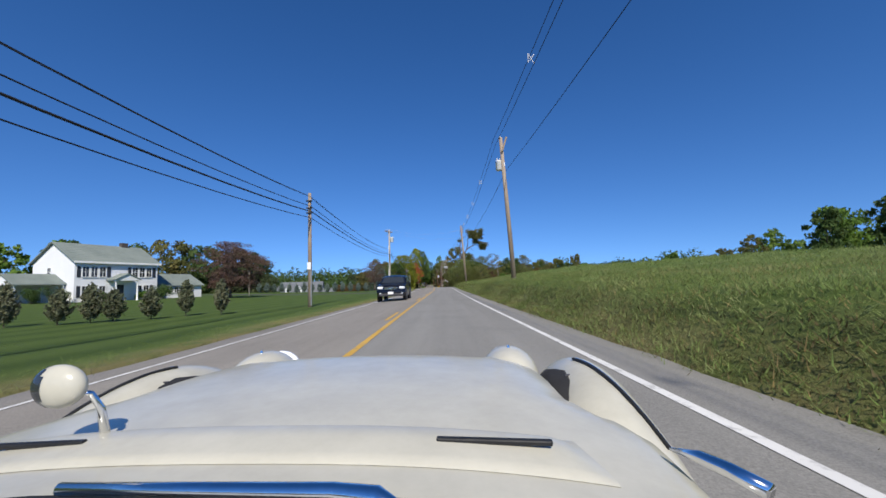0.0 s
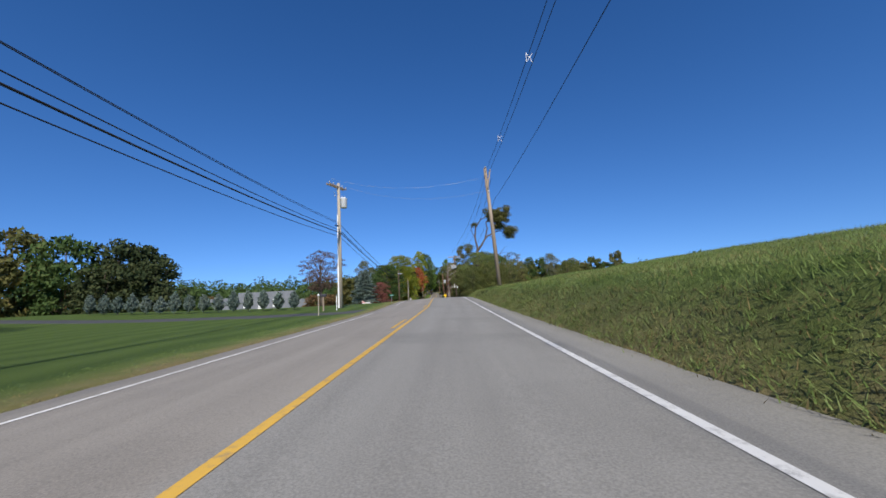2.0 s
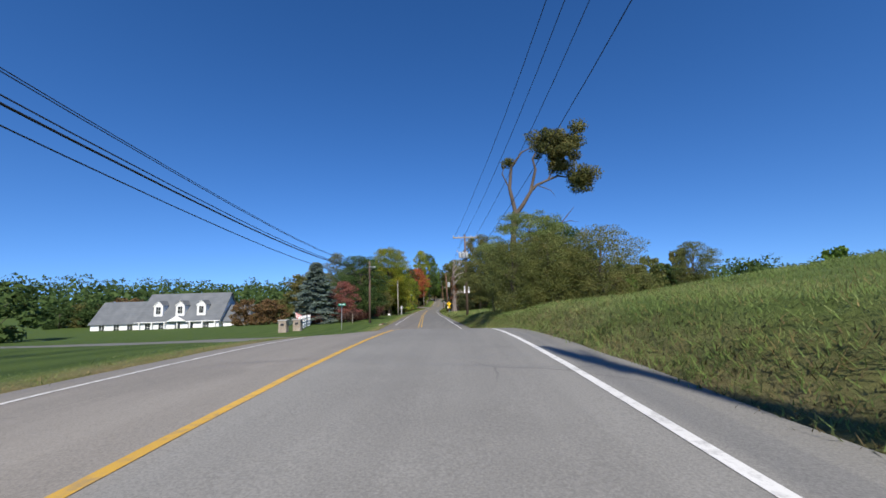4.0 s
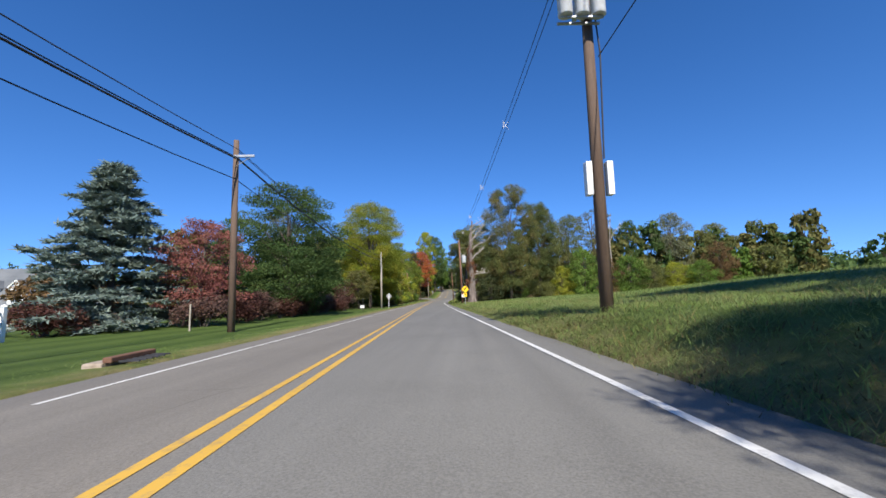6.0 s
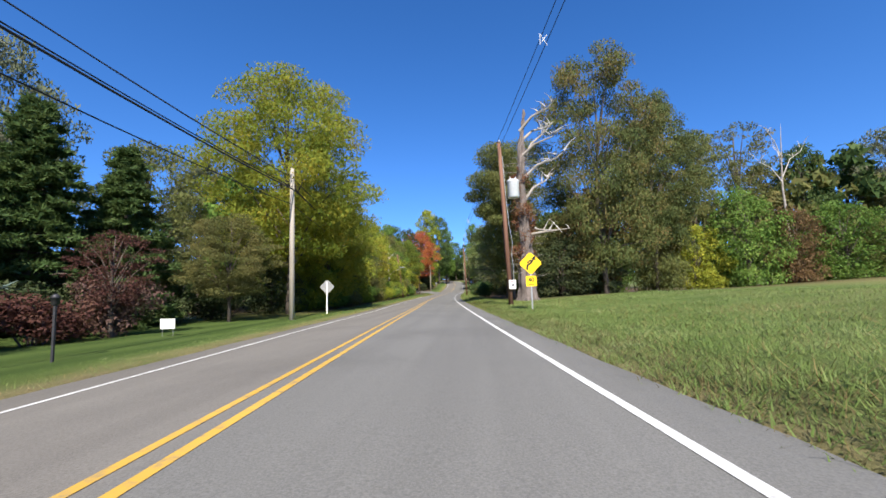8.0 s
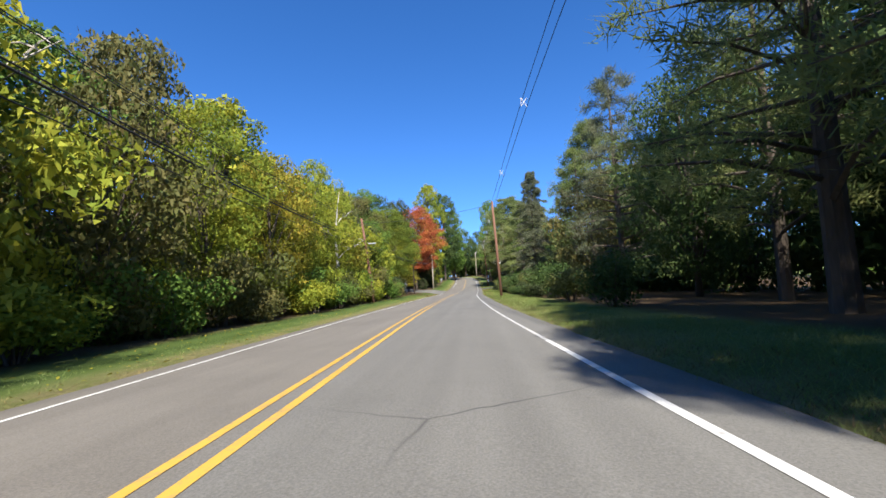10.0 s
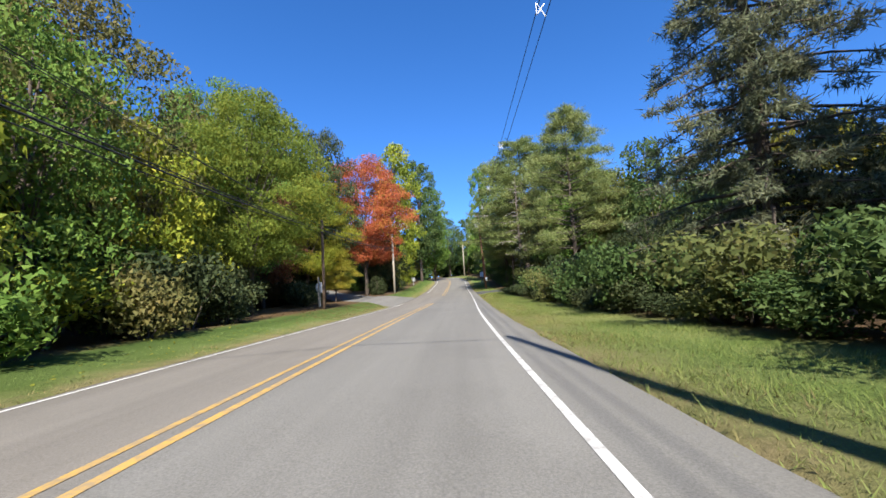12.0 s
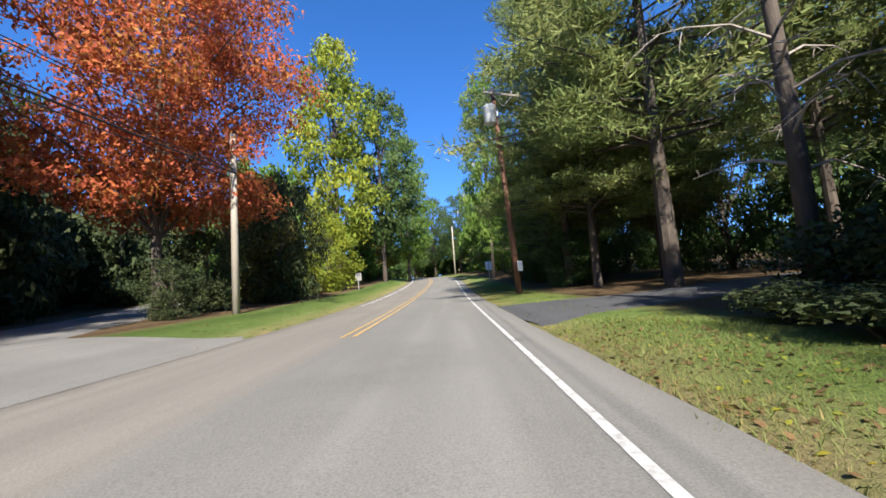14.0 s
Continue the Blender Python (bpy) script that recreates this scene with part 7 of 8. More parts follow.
def dead_tree(x, y, H, r, limbs, seed, label, twigs=3, shag=False, bark=None):
    """A bare bleached tree; limbs: (height share, reach, angle, rise)."""
    rd = random.Random(seed)
    ob = thing("dead_tree", Matrix.Translation((x, y, ground_z(x, y))), label, "dead tree")
    spine = [(0, 0, -0.3), (0.02, 0, 0.3), (0.08, 0.05, H * 0.3), (-0.1, 0.05, H * 0.6), (0.15, 0, H * 0.85), (0.35, 0, H)]
    rr = [r * 1.45, r * 1.1, r * 0.85, r * 0.6, r * 0.3, r * 0.06]
    if shag:
        fine_spine, fine_r = [], []
        for (a, b), (ra, rb) in zip(zip(spine, spine[1:]), zip(rr, rr[1:])):
            for k in range(16):
                fine_spine.append(Vector(a).lerp(Vector(b), k / 16)); fine_r.append(ra + (rb - ra) * k / 16)
        bm = rod(fine_spine + [spine[-1]], fine_r + [rr[-1]], 44)
        for v in bm.verts:
            q = Vector((v.co.x * 5.5, v.co.y * 5.5, v.co.z * 0.9))
            n1 = noise.noise(q) + 0.5 * noise.noise(q * 2.3)
            flare = 1.0 + 0.5 * max(0.0, 1 - v.co.z / 0.9) * (0.5 + noise.noise((v.co.x * 4, v.co.y * 4, 0)))
            v.co.x *= flare; v.co.y *= flare
            n1 += 0.7 * abs(noise.noise(Vector((v.co.x * 14, v.co.y * 14, v.co.z * 1.6))))
            v.co += Vector((v.co.x, v.co.y, 0)).normalized() * n1 * r * 0.34
    else:
        bm = rod(spine, rr, 12)
    part("trunk", bm, bark or (M_SHAG if shag else M_DEADWOOD), ob, smooth=True)
    fine_twigs = bmesh.new()
    for f, reach, ang, rise in limbs:
        a = radians(ang)
        p0 = Vector((0, 0, H * f))
        d = Vector((math.cos(a), math.sin(a), 0))
        pts = [p0, p0 + d * reach * 0.35 + Vector((0, 0, rise * 0.5)), p0 + d * reach * 0.7 + Vector((rd.uniform(-0.2, 0.2), rd.uniform(-0.2, 0.2), rise * 0.7)), p0 + d * reach + Vector((0, 0, rise))]
        b2 = rod(pts, [r * (0.25 if shag else 0.36), r * (0.18 if shag else 0.26), r * (0.1 if shag else 0.16), 0.012], 7, cap=False)
        for _ in range(twigs):
            q = pts[1].lerp(pts[3], rd.uniform(0.1, 0.95))
            e = q + Vector((rd.uniform(-1, 1), rd.uniform(-1, 1), rd.uniform(-0.2, 1.0))) * reach * 0.32
            rod([q, q.lerp(e, 0.5) + Vector((0, 0, 0.1)), e], [r * 0.1 + 0.012, 0.02, 0.008], 5, fine_twigs, False)
        part("limb", b2, M_DRYLIMB if shag else M_DEADWOOD, ob, smooth=True)
    tagged(part("fine_brush", fine_twigs, M_DEADWOOD, ob), kind="stuff")
    if shag:
        # dry broken twigs all round the trunk
        dry = bmesh.new()
        for _ in range(90):
            z, a = rd.uniform(1.2, H * 0.75), rd.uniform(0, 6.28)
            d = Vector((math.cos(a), math.sin(a), rd.uniform(-0.25, 0.35)))
            l = rd.uniform(0.5, 1.5)
            p0 = Vector((0, 0, z)) + d * r * 0.5
            p1 = p0 + d * l + Vector((rd.uniform(-0.2, 0.2), rd.uniform(-0.2, 0.2), rd.uniform(-0.25, 0.15)))
            rod([p0, p0.lerp(p1, 0.5) + Vector((0, 0, 0.06)), p1], [0.014, 0.009, 0.003], 4, dry, cap=False)
            rod([p0.lerp(p1, 0.6), p1 + Vector((rd.uniform(-0.3, 0.3), rd.uniform(-0.3, 0.3), rd.uniform(-0.3, 0.1)))], [0.007, 0.003], 4, dry, False)
        tagged(part("brushwood", dry, M_TWIG, ob), kind="stuff")
        gen = np.random.default_rng(seed)
        hang = []
        for _ in range(46):
            z, a = H * rd.uniform(0.2, 0.68), rd.uniform(0, 6.28)
            q = r * rd.uniform(0.7, 1.9) * (1.15 - 0.6 * z / H)
            w = rd.uniform(0.16, 0.42)
            hang.append((q * math.cos(a), q * math.sin(a), z, w, w, w * 1.5))
        cp, cn = blob_points(hang, 3000, gen, 0.2)
        cv, cf = leaf_cards(cp, cn, 0.085, gen, 0.3, 1.6)
        part("creeper", mesh_of("creeper", cv, cf, LEAF["russet"]), None, ob, "reddish-brown creeper leaves clinging to the trunk")
    return ob


def dead_conifer(x, y, H, r, seed, label, limbs=26, lo=0.18, bare=1.0):
    """Straight brown trunk with whorls of thin bare grey branches."""
    rd = random.Random(seed)
    ob = thing("dead_conifer", Matrix.Translation((x, y, ground_z(x, y))), label, "dead tree")
    part("trunk", rod([(0, 0, -0.3), (0.04, 0, H * 0.3), (-0.05, 0.04, H * 0.7), (0, 0, H)], [r * 1.3, r, r * 0.6, r * 0.1], 10), M_BARK, ob, smooth=True)
    fine_twigs = bmesh.new()
    for k in range(limbs):
        f = lo + (0.95 - lo) * (k + rd.random()) / limbs
        a = k * 2.4 + rd.uniform(-0.5, 0.5)
        d = Vector((math.cos(a), math.sin(a), 0))
        l = (2.9 * (1 - f) + 0.5) * rd.uniform(0.6, 1.1) * bare
        p0, p3 = Vector((0, 0, H * f)), d * l + Vector((0, 0, H * f + rd.uniform(-0.2, 0.2) * l))
        pts = [p0, p0.lerp(p3, 0.35) + Vector((0, 0, 0.12 * l)), p0.lerp(p3, 0.7) + Vector((rd.uniform(-0.1, 0.1), rd.uniform(-0.1, 0.1), 0.08 * l)), p3]
        b2 = rod(pts, [0.035, 0.026, 0.016, 0.004], 5, cap=False)
        for _ in range(8):
            q = pts[1].lerp(pts[3], rd.uniform(0.0, 0.95))
            e = q + Vector((rd.uniform(-1, 1), rd.uniform(-1, 1), rd.uniform(-0.9, 0.4))) * l * 0.26
            rod([q, q.lerp(e, 0.5) + Vector((0, 0, 0.04)), e], [0.011, 0.008, 0.003], 4, fine_twigs, False)
        part("limb", b2, M_TWIG, ob)
    tagged(part("fine_brush", fine_twigs, M_TWIG, ob), kind="stuff")
    return ob


dead_conifer(6.8, 263.6, 13.0, 0.15, 17, "brown dead conifer trunk bristling with bare grey twigs", 34)
dead_conifer(8.6, 257.6, 9.5, 0.11, 18, "thin dead conifer with bare grey twigs at the wood's edge", 24)
dead_conifer(9.0, 231.5, 10.0, 0.12, 19, "dead conifer with bare drooping grey branches beside the spruce", 30)
dead_tree(5.8, 172.6, 13.2, 0.46, ((0.33, 3.0, -20, 0.3), (0.38, 2.8, 30, -0.3), (0.5, 2.4, 10, 2.2), (0.62, 3.2, -10, 2.0), (0.7, 2.6, 15, 3.2), (0.74, 3.0, -35, 1.4), (0.82, 3.2, 25, 2.0), (0.88, 2.6, -25, 1.8)), 3, "tall dead tree with bleached bare limbs beside the pole", 5, True)
dead_tree(33.5, 183.6, 15.5, 0.15, ((0.62, 2.6, 170, 3.2), (0.66, 2.8, 5, 3.6), (0.74, 2.4, 60, 3.0), (0.8, 2.0, 200, 2.6)), 6, "tall bare grey tree standing above the wood's edge", 5, bark=M_TWIG)
dead_tree(-10.6, 214.5, 9.5, 0.16, ((0.4, 2.2, 20, 1.6), (0.55, 2.0, 160, 1.8), (0.7, 1.6, 60, 1.4)), 8, "thin bare tree tangled in the roadside thicket", 5)
dead_tree(-10.8, 190.5, 10.5, 0.16, ((0.5, 2.2, 20, 2.0), (0.6, 2.2, 160, 2.4), (0.7, 1.8, 60, 2.0)), 9, "thin bare tree above the roadside thicket", 5)
lone = thing("tree_trunk", Matrix.Translation((5.5, 177.4, ground_z(5.5, 177.4))), "slender leaning grey-barked tree trunk on the grass verge", "tree")
part("trunk", rod([(0.25, 0, -0.3), (0.15, 0, 1.0), (-0.1, 0.1, 4.0), (-0.35, 0.1, 8.0), (-0.5, 0.2, 12.0)], [0.3, 0.22, 0.19, 0.14, 0.04], 10), M_BARK, lone, smooth=True)
_gen = np.random.default_rng(15)
_p, _n = blob_points([(-0.6, 0, 11.5, 1.8, 1.8, 1.2), (0.4, 0.8, 10.2, 1.8, 1.8, 1.0), (-1.6, -0.4, 9.4, 1.6, 1.6, 0.9), (0.2, -0.6, 8.2, 1.6, 1.5, 0.8), (-1.4, 0.6, 7.2, 1.2, 1.2, 0.7), (-2.4, 0.5, 8.4, 1.0, 1.0, 0.5), (1.4, 0.2, 9.2, 1.1, 1.0, 0.5), (-0.9, -0.8, 6.2, 0.9, 0.9, 0.4), (1.0, 0.9, 7.0, 0.9, 0.9, 0.4)], 26000, _gen, 0.2)
_v, _f = leaf_cards(_p, _n, 0.085, _gen, 0.2, 2.0, corners=3)
part("crown", mesh_of("crown", _v, _f, LEAF["fern"]), None, lone)

# ---- vehicles ----
M_TYRE = worn("tyre_rubber", (0.015, 0.015, 0.016), (0.03, 0.03, 0.031), 3, 30, 0.85)
M_BLACKPAINT = worn("black_car_paint", (0.006, 0.007, 0.01), (0.01, 0.011, 0.015), 0.6, 10, 0.15, spec=0.6, relief=0.0)
M_CREAM = worn("cream_car_paint", (0.45, 0.43, 0.35), (0.49, 0.47, 0.39), 0.8, 6, 0.22, spec=0.5, relief=0.01)
M_CHROME = worn("chrome", (0.75, 0.76, 0.78), (0.82, 0.83, 0.85), 2, 15, 0.12, metal=1.0, relief=0.0)
M_LAMP = shader("headlamp_glass", 0.1, 0.0, 0.6)[0]
M_LAMP.node_tree.nodes["Principled BSDF"].inputs["Base Color"].default_value = (0.75, 0.77, 0.8, 1)


def wheel(parent, at, r=0.35, w=0.22):
    prof = [(r * 0.62, -w / 2), (r * 0.93, -w / 2), (r, -w * 0.32), (r, w * 0.32), (r * 0.93, w / 2), (r * 0.62, w / 2)]
    wh = part("wheel", lathe(prof, 22, rot=(0, 90, 0)), M_TYRE, parent, smooth=True)
    wh.location = at
    bm = lathe([(r * 0.6, -0.01), (r * 0.62, 0.02), (r * 0.2, 0.035), (r * 0.1, 0.05)], 18, rot=(0, 90, 0))
    for k in range(5):
        box((0.03, 0.07, r * 0.55), (0.03, 0, r * 0.3), 0.01, bm) if k == 0 else None
    rim = part("rim", bm, M_STEEL, wh)
    rim.location = ((w / 2 - 0.04) * (1 if at[0] > 0 else -1), 0, 0)
    if at[0] < 0:
        rim.rotation_euler = (0, 0, math.pi)


def suv():
    """Dark compact sport utility car, nose towards -y."""
    x, y = -3.35, 26.8
    ob = thing("suv", Matrix.Translation((x, y, road_z(x - centre(y), y) + 0.01)), "dark compact sport utility car in the opposite lane", "car")
    prof = [(-2.22, 0.32), (-2.26, 0.55), (-2.2, 0.86), (-2.05, 0.99), (-1.1, 1.1), (-0.35, 1.55), (0.1, 1.64), (1.2, 1.66), (1.85, 1.58), (2.15, 1.05), (2.25, 0.95), (2.24, 0.5), (2.15, 0.3)]
    n, halves = 7, 0.91
    bm = bmesh.new()
    rows = []
    for k in range(n):
        s = -1 + 2 * k / (n - 1)
        row = []
        for yy, z in prof:
            nar = 1 - 0.2 * smoothstep(1.0, 1.66, z) - 0.05 * smoothstep(0.55, 0.3, z) if z >= 0 else 1
            crown = 0.04 * (1 - s * s) if z > 0.9 else 0.0
            pull = 0.22 * s * s * (1 if yy < -1.9 else (-0.6 if yy > 2.0 else 0))
            row.append(bm.verts.new((s * halves * nar, yy + pull, z + crown - (0.03 * s * s if z > 1.5 else 0))))
        rows.append(row)
    for a, b in zip(rows, rows[1:]):
        for i in range(len(prof)):
            j = (i + 1) % len(prof)
            bm.faces.new((a[i], b[i], b[j], a[j]))
    bm.faces.new(rows[0]); bm.faces.new(list(reversed(rows[-1])))
    bmesh.ops.recalc_face_normals(bm, faces=bm.faces)
    body = part("body", bm, M_BLACKPAINT, ob, smooth=False)
    # glass
    def quad(name, pts, mat, parent=ob, thick=0.02):
        b2 = bmesh.new()
        vs = [b2.verts.new(p) for p in pts]
        b2.faces.new(vs)
        r = bmesh.ops.extrude_face_region(b2, geom=b2.faces[:])
        nrm = (Vector(pts[1]) - Vector(pts[0])).cross(Vector(pts[2]) - Vector(pts[0])).normalized()
        bmesh.ops.translate(b2, vec=nrm * thick, verts=[v for v in r["geom"] if isinstance(v, bmesh.types.BMVert)])
        bmesh.ops.recalc_face_normals(b2, faces=b2.faces)
        return part(name, b2, mat, parent)
    quad("windscreen", [(-0.74, -1.06, 1.14), (0.74, -1.06, 1.14), (0.62, -0.42, 1.53), (-0.62, -0.42, 1.53)], M_PANE)
    for s in (-1, 1):
        pts = [(s * 0.875, -0.85, 1.12), (s * 0.885, 0.3, 1.1), (s * 0.775, 0.3, 1.55), (s * 0.785, -0.3, 1.5)]
        quad("side_window", pts if s > 0 else list(reversed(pts)), M_PANE)
        pts = [(s * 0.885, 0.4, 1.1), (s * 0.87, 1.7, 1.12), (s * 0.78, 1.6, 1.5), (s * 0.775, 0.4, 1.55)]
        quad("side_window", pts if s > 0 else list(reversed(pts)), M_PANE)
        part("headlight", box((0.36, 0.2, 0.15), (s * 0.68, -2.06, 0.84), 0.05), M_LAMP, ob, "clear headlight")
        part("fog_lamp", box((0.16, 0.08, 0.1), (s * 0.66, -2.1, 0.48), 0.03), M_LAMP, ob)
        part("mirror", box((0.18, 0.12, 0.14), (s * 1.0, -0.75, 1.12), 0.04), M_BLACKPAINT, ob)
        for yy in (-1.35, 1.3):
            wheel(ob, (s * 0.8, yy, 0.34), 0.34)
            part("wheel_arch", lathe([(0.4, -0.03), (0.43, 0.0), (0.4, 0.03)], 20, (s * 0.9, yy, 0.36), rot=(0, 90, 0)), M_DARKMETAL, ob)
    g = part("grille", box((0.8, 0.06, 0.16), (0, -2.24, 0.8), 0.03), M_DARKMETAL, ob)
    for k in range(3):
        part("grille_bar", box((0.78, 0.03, 0.02), (0, -2.28, 0.755 + 0.045 * k)), M_CHROME, g)
    part("badge", lathe([(0.07, 0), (0.07, 0.02)], 12, (0, -2.27, 0.8), rot=(90, 0, 0)), M_CHROME, g)
    part("bumper", box((1.5, 0.1, 0.16), (0, -2.24, 0.4), 0.04), M_DARKMETAL, ob)
    part("number_plate", box((0.32, 0.02, 0.15), (0, -2.3, 0.52), 0.004), M_WHITE, ob)


suv()


def roadster():
    """Cream vintage open car standing in the lane: front end, cowl, wipers and tub. Local x to its right, y forwards."""
    cx, cy = -0.42, 0.0
    base = road_z(cx - centre(cy), cy) + 0.005
    ob = thing("vintage_car", Matrix.Translation((cx, cy, base)) @ Matrix.Rotation(radians(-3.6), 4, "Z"), "cream vintage open car with round fenders, on the road", "car")
    crown = [(v, z - base) for v, z in ((0.42, 0.722), (0.56, 0.734), (0.66, 0.738), (0.78, 0.745), (1.1, 0.756), (1.45, 0.752), (1.62, 0.735), (1.8, 0.685), (1.95, 0.6), (2.06, 0.46), (2.1, 0.33))]
    cols = [-0.8, -0.785, -0.765, -0.745, -0.725, -0.7, -0.67, -0.63, -0.57, -0.5, -0.42, -0.34, -0.26, -0.17, -0.08]
    cols = cols + [0.0] + [-u for u in reversed(cols)]

    def hood_z(u, v):
        side = max(0.0, abs(u) - 0.6 - 0.14 * smoothstep(1.12, 0.86, v)) / 0.2
        return spline(crown, v) - 0.052 * abs(u / 0.7) ** 2.6 - 0.3 * side ** 1.7 + 0.006 * math.exp(-((abs(u) - 0.5) / 0.03) ** 2) * smoothstep(0.85, 1.0, v)

    vs = [0.42 + 1.68 * k / 44 for k in range(45)]
    taper = lambda v: 1.0 - 0.13 * smoothstep(1.2, 2.1, v) + 0.09 * smoothstep(1.12, 0.86, v)
    verts = [(u * taper(v), v, hood_z(u * max(1.0, taper(v)), v)) for v in vs for u in cols]
    w = len(cols)
    faces = [(j * w + i, j * w + i + 1, (j + 1) * w + i + 1, (j + 1) * w + i) for j in range(len(vs) - 1) for i in range(w - 1)]
    part("bonnet", mesh_of("bonnet", verts, faces, M_CREAM, True), None, ob)
    # raised air-intake band with two slots
    rows = [(0.648, 0.0), (0.656, 0.006), (0.672, 0.009), (0.715, 0.014), (0.755, 0.016), (0.772, 0.01), (0.79, 0.0)]
    n = 44
    bv = []
    for v, dz in rows:
        reach = 0.615 - 0.3 * max(0.0, v - 0.672)
        for i in range(n + 1):
            u = reach * (-1 + 2 * i / n)
            bv.append((u, v, hood_z(u, v) + dz * (1 - smoothstep(reach - 0.05, reach, abs(u))) + 0.001))
    bf = [(j * (n + 1) + i, j * (n + 1) + i + 1, (j + 1) * (n + 1) + i + 1, (j + 1) * (n + 1) + i) for j in range(len(rows) - 1) for i in range(n)]
    part("intake_band", mesh_of("intake_band", bv, bf, M_CREAM, True), None, ob)

    def wing_top(v):
        return 0.725 - base - (0.55 if v < 1.5 else 0.75) * (v - 1.5) ** 2

    def wing(s, v, a):
        return (s * (0.79 + 0.17 * math.cos(a)), v, 0.18 + (wing_top(v) - 0.18) * max(0.0, math.sin(a)) ** 0.62)

    for s in (-1, 1):
        part("intake_slot", box((0.2, 0.013, 0.01), (s * 0.427, 0.715, hood_z(0.43, 0.715) + 0.0185), 0.003, rot=(0, s * 2.0, 0)), M_BLACK, ob, "narrow black air slot")
        stations = [0.62 + 1.5 * k / 24 for k in range(25)]
        fv = [wing(s, v, math.pi * i / 16) for v in stations for i in range(17)]
        ff = []
        for j in range(24):
            for i in range(16):
                q = (j * 17 + i, (j + 1) * 17 + i, (j + 1) * 17 + i + 1, j * 17 + i + 1)
                ff.append(q if s < 0 else tuple(reversed(q)))
        part("fender", mesh_of("fender", fv, ff, M_CREAM, True), None, ob)
        line = [(1.52 - 0.46 * k / 10, math.acos((-0.02 + 0.11 * k / 10) / 0.17)) for k in range(11)]
        part("bead", rod([Vector(wing(s, v, a)) + Vector((0, 0, 0.003)) for v, a in line], 0.006, 6), M_BLACK, ob, "black fender bead")
        part("bead_trim", rod([Vector(wing(s, v, a - 0.07)) + Vector((0, 0, 0.003)) for v, a in line], 0.003, 6), M_CHROME, ob, "thin chrome bead trim")
        part("side_marker", box((0.024, 0.014, 0.008), wing(s, 1.4, 2.0), 0.003), M_DARKMETAL, ob, "small dark marker")
        pod = bmesh.new()
        bmesh.ops.create_uvsphere(pod, u_segments=24, v_segments=14, radius=1.0)
        bmesh.ops.scale(pod, vec=(0.125, 0.23, 0.125), verts=pod.verts)
        bmesh.ops.translate(pod, vec=(s * 0.555, 1.78, 0.61 - base), verts=pod.verts)
        hp = part("headlight_pod", pod, M_CREAM, ob, smooth=True)
        part("lens", lathe([(0.1, 0), (0.1, 0.02), (0.06, 0.05), (0.01, 0.06)], 16, (s * 0.555, 1.95, 0.61 - base), rot=(-90, 0, 0)), M_LAMP, hp, smooth=True)
        part("pod_button", lathe([(0.007, 0), (0.005, 0.012)], 8, (s * 0.555, 1.76, 0.732 - base)), M_CHROME, hp)
        wheel(ob, (s * 0.72, 1.45, 0.3), 0.3, 0.15)
        wheel(ob, (s * 0.72, -1.0, 0.3), 0.3, 0.15)
        part("side_panel", box((0.05, 2.1, 0.4), (s * 0.74, -0.95, 0.42), 0.02), M_CREAM, ob)
    part("cowl_seam", rod([(u, 0.56, hood_z(u, 0.56) + 0.001) for u in (-0.72, -0.5, -0.25, 0.0, 0.25, 0.5, 0.72)], 0.0028, 5), M_BLACK, ob)
    z = 0.746 - base
    wp = part("wiper", rod([(-0.2, 0.555, z), (0.0, 0.553, z), (0.2, 0.55, z - 0.001), (0.262, 0.545, z - 0.004), (0.3, 0.52, z - 0.012)], [0.009, 0.01, 0.012, 0.013, 0.01], 10), M_CHROME, ob, "chrome wiper arm", smooth=True)
    part("rubber", box((0.46, 0.008, 0.01), (0.0, 0.54, z - 0.01)), M_BLACK, wp)
    part("wiper", rod([(0.75, 0.775, 0.706 - base), (0.772, 0.72, 0.714 - base), (0.79, 0.675, 0.714 - base), (0.815, 0.625, 0.706 - base)], [0.003, 0.011, 0.012, 0.013], 10), M_CHROME, ob, "chrome wiper arm", smooth=True)
    # small round mirror on a curved stem, with a dark crescent shell over its left side
    mp = Vector((-0.388, 0.72, 0.85 - base))
    shell = bmesh.new()
    bmesh.ops.create_uvsphere(shell, u_segments=28, v_segments=16, radius=0.0375)
    for v in shell.verts:
        v.co = Vector((v.co.x * 1.38, v.co.y * 0.7, v.co.z * 1.08)) + mp
    part("mirror", shell, M_CREAM, ob, "round mirror", smooth=True)
    glass = bmesh.new()
    bmesh.ops.create_uvsphere(glass, u_segments=28, v_segments=16, radius=0.0382)
    bmesh.ops.delete(glass, geom=[v for v in glass.verts if v.co.x > -0.004 - 5.0 * v.co.z ** 2], context="VERTS")
    for v in glass.verts:
        v.co = Vector((v.co.x * 1.38, v.co.y * 0.7, v.co.z * 1.08)) + mp
    part("mirror_crescent", glass, M_PANE, ob, "dark crescent on the mirror", smooth=True)
    part("mirror_stem", rod([mp + Vector((0.046, 0.005, -0.014)), mp + Vector((0.048, 0.015, -0.018)), mp + Vector((0.056, 0.03, -0.05)), mp + Vector((0.056, 0.045, -0.125))], [0.005, 0.006, 0.007, 0.01], 8), M_CHROME, ob, "chrome mirror stem", smooth=True)
    part("floor_pan", box((1.4, 2.1, 0.05), (0, -0.95, 0.27), 0.01), M_DARKMETAL, ob)
    part("tail", box((1.4, 0.6, 0.45), (0, -2.1, 0.44), 0.15, seg=3), M_CREAM, ob)
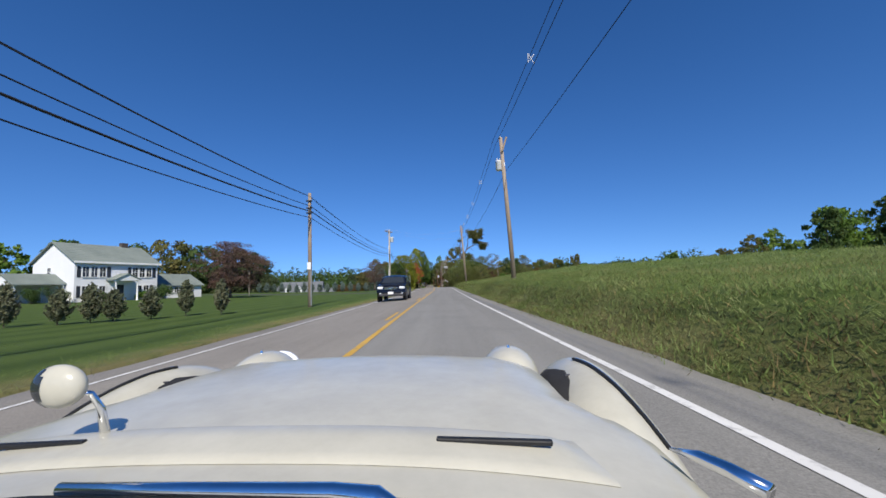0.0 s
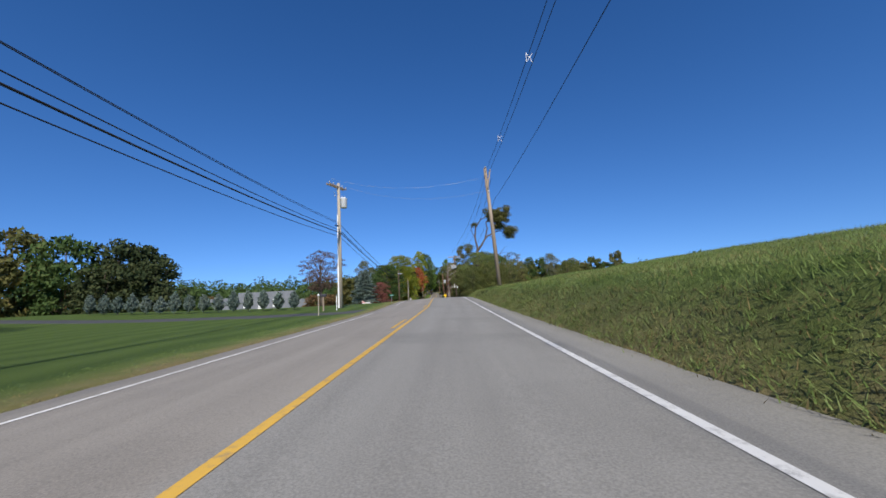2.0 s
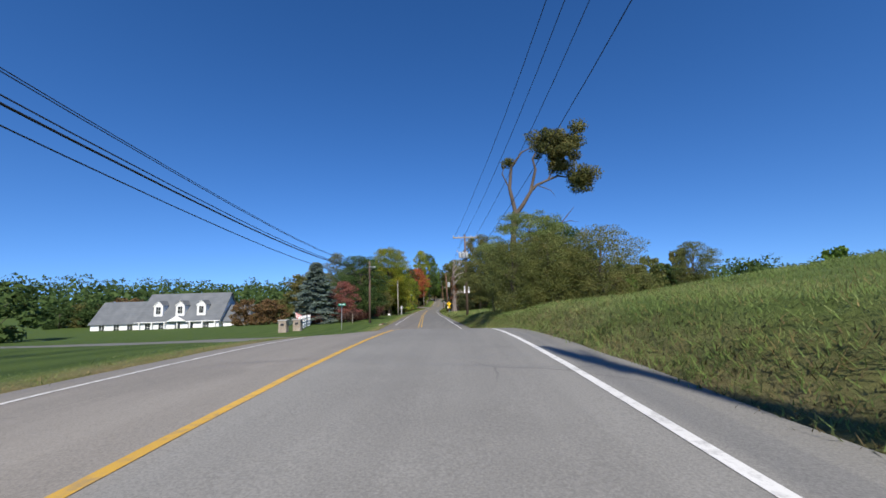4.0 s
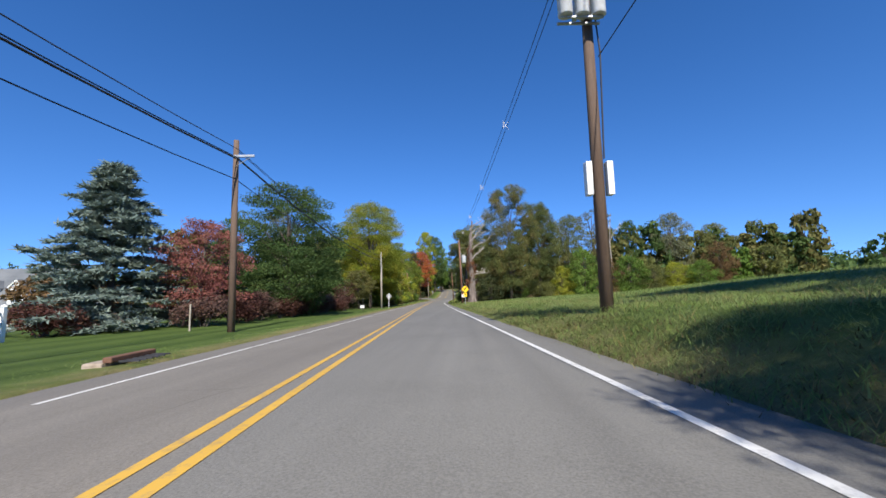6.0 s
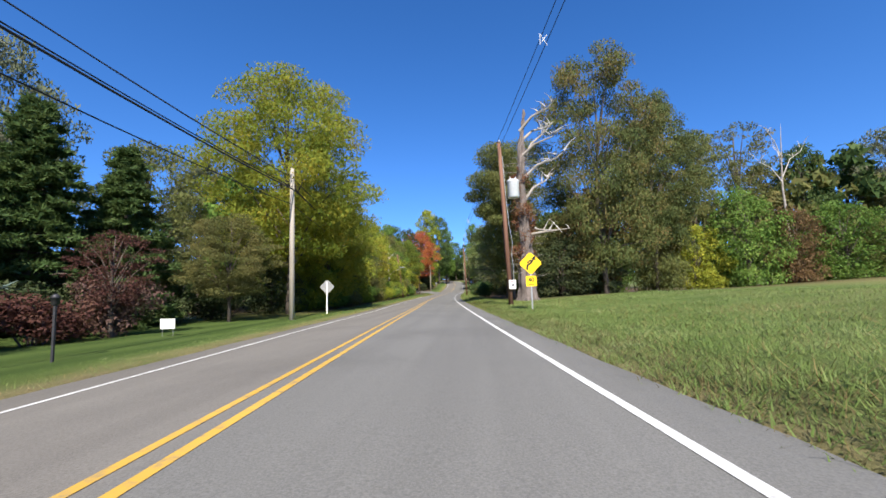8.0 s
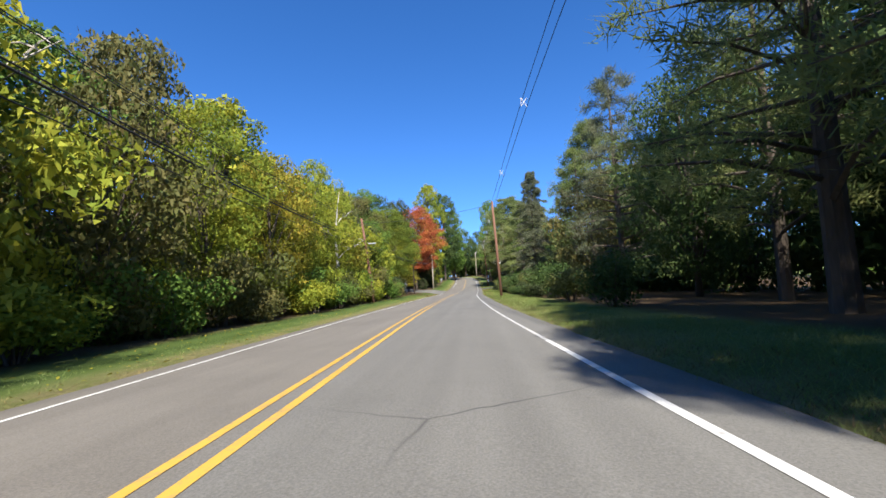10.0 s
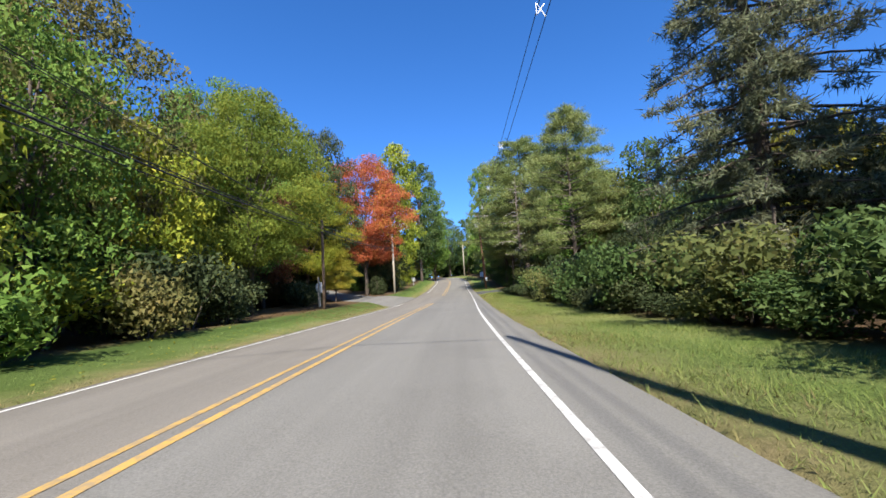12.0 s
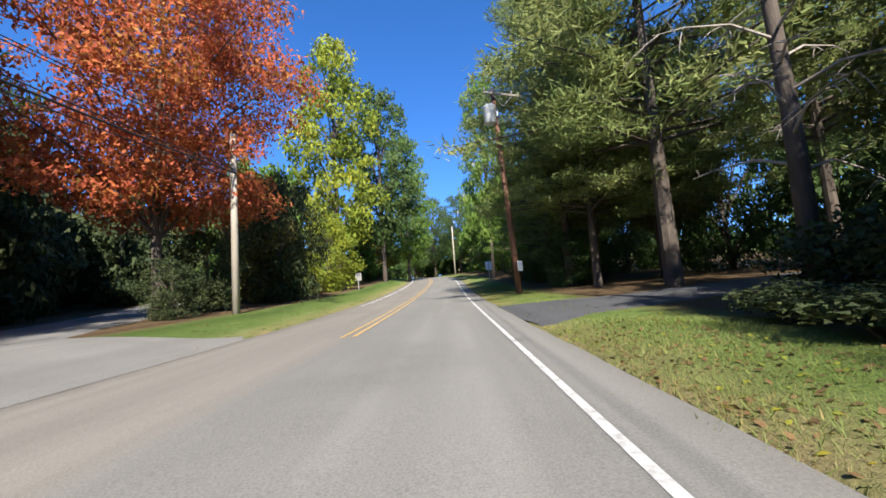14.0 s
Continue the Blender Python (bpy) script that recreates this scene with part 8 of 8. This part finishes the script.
    part("front_bumper", rod([(-0.75, 2.1, 0.3), (-0.4, 2.24, 0.3), (0.4, 2.24, 0.3), (0.75, 2.1, 0.3)], 0.04, 8), M_CHROME, ob, smooth=True)


roadster()

# ---- grass blades along the verges ----
DRIVES = ((59, 67, -60, -4), (95.5, 107, -80, -4), (253.5, 268.5, -60, -4), (264.5, 272.5, 1, 40))


def blades(name, u0, u1, y0, y1, per_m2, height, mat, seed, label, bladesper=6, width=0.012, falloff=1.0):
    gen = np.random.default_rng(seed)
    n = int((u1 - u0) * (y1 - y0) * per_m2)
    y = gen.uniform(y0, y1, n)
    u = u0 + (u1 - u0) * gen.uniform(0, 1, n) ** falloff
    keep = np.ones(n, bool)
    for a, b, xa, xb in DRIVES:
        xx = u - 1.9
        keep &= ~((y > a) & (y < b) & (xx > xa) & (xx < xb))
    y, u = y[keep], u[keep]
    n = len(y)
    base = np.array([(centre(b) + a, b, ground_z(centre(b) + a, b)) for a, b in zip(u, y)])
    size = height * gen.uniform(0.45, 1.3, n) * (0.75 + 0.5 * np.sin(y * 0.9 + u * 1.7) ** 2)
    k = bladesper
    root = np.repeat(base, k, 0) + np.c_[gen.normal(0, 0.13, (n * k, 2)), np.full(n * k, -0.02)]
    h = np.repeat(size, k) * gen.uniform(0.6, 1.2, n * k)
    ang = gen.uniform(0, 2 * np.pi, n * k)
    lean = gen.uniform(0.4, 2.2, n * k) * h
    side = np.c_[-np.sin(ang), np.cos(ang), np.zeros(n * k)] * (width * gen.uniform(0.7, 1.5, (n * k, 1)))
    tip = root + np.c_[np.cos(ang) * lean, np.sin(ang) * lean, h]
    v = np.stack([root - side, root + side, tip], 1).reshape(-1, 3)
    me = mesh_of(name, v, np.arange(len(v)).reshape(-1, 3), mat)
    return tagged(part(name, me, None), label, "grass", kind="stuff")


blades("rough_grass", 4.1, 6.6, -3, 168, 165, 0.1, M_GRASS, 1, "rough unmown green grass on the roadside bank", 4, 0.0055, 1.2)
blades("rough_grass", 6.6, 15.0, -3, 172, 62, 0.095, M_GRASS, 2, "long green grass on the bank and field", 4, 0.0068, 1.5)
blades("dry_grass", 4.2, 10.0, -3, 168, 14, 0.14, M_STRAW, 8, "pale dry stalks among the green grass", 3, 0.004, 1.3)
blades("dry_grass", 3.88, 5.1, -3, 168, 90, 0.07, M_THATCH, 3, "dry brown grass along the edge of the asphalt", 4, 0.006)
blades("verge_grass", 4.1, 6.6, 168, 290, 230, 0.085, M_VERGE, 4, "uneven unmown green grass on the verge", 4, 0.0036)
blades("dry_grass", 3.95, 5.2, 168, 250, 70, 0.06, M_THATCH, 9, "dry brown grass along the edge of the asphalt", 4, 0.005)
blades("dry_grass", 3.95, 5.3, 226, 290, 90, 0.06, M_STRAW, 5, "dry leaf-strewn grass along the edge of the asphalt", 4, 0.004, 1.6)
blades("lawn_edge_grass", -5.6, -3.55, -8, 300, 30, 0.05, M_GRASS, 6, "short mown grass beside the road", 4, 0.006)
blades("dry_grass", -4.2, -3.52, -8, 300, 26, 0.045, M_STRAW, 7, "dry short grass along the edge of the asphalt", 4, 0.006)


def fallen_leaves(name, u0, u1, y0, y1, count, tint, seed, label):
    gen = np.random.default_rng(seed)
    y, u = gen.uniform(y0, y1, count), gen.uniform(u0, u1, count)
    p = np.array([(centre(b) + a, b, ground_z(centre(b) + a, b) + 0.02) for a, b in zip(u, y)])
    v, f = leaf_cards(p, np.tile((0.0, 0.0, 2.5), (count, 1)), 0.045, gen)
    return tagged(part(name, mesh_of(name, v, f, LEAF[tint]), None), label, "fallen leaves", kind="stuff")


fallen_leaves("fallen_leaves", 4.0, 6.6, 235, 296, 1100, "rust", 31, "brown and orange fallen leaves on the verge")
fallen_leaves("fallen_leaves", 4.0, 6.6, 235, 296, 1300, "gold", 32, "yellow fallen leaves on the verge")
fallen_leaves("fallen_leaves", -6.2, -3.6, 236, 300, 1800, "rust", 33, "orange fallen leaves by the side street")
fallen_leaves("fallen_leaves", -7.5, -3.7, 168, 236, 1600, "gold", 34, "scattered yellow leaves on the verge")
fallen_leaves("fallen_leaves", -9.0, -3.6, 239, 253, 3200, "rust", 35, "drifts of orange fallen leaves at the corner of the side street")
fallen_leaves("fallen_leaves", 4.0, 6.0, 250, 264, 1500, "rust", 36, "brown fallen leaves in the grass by the drive")
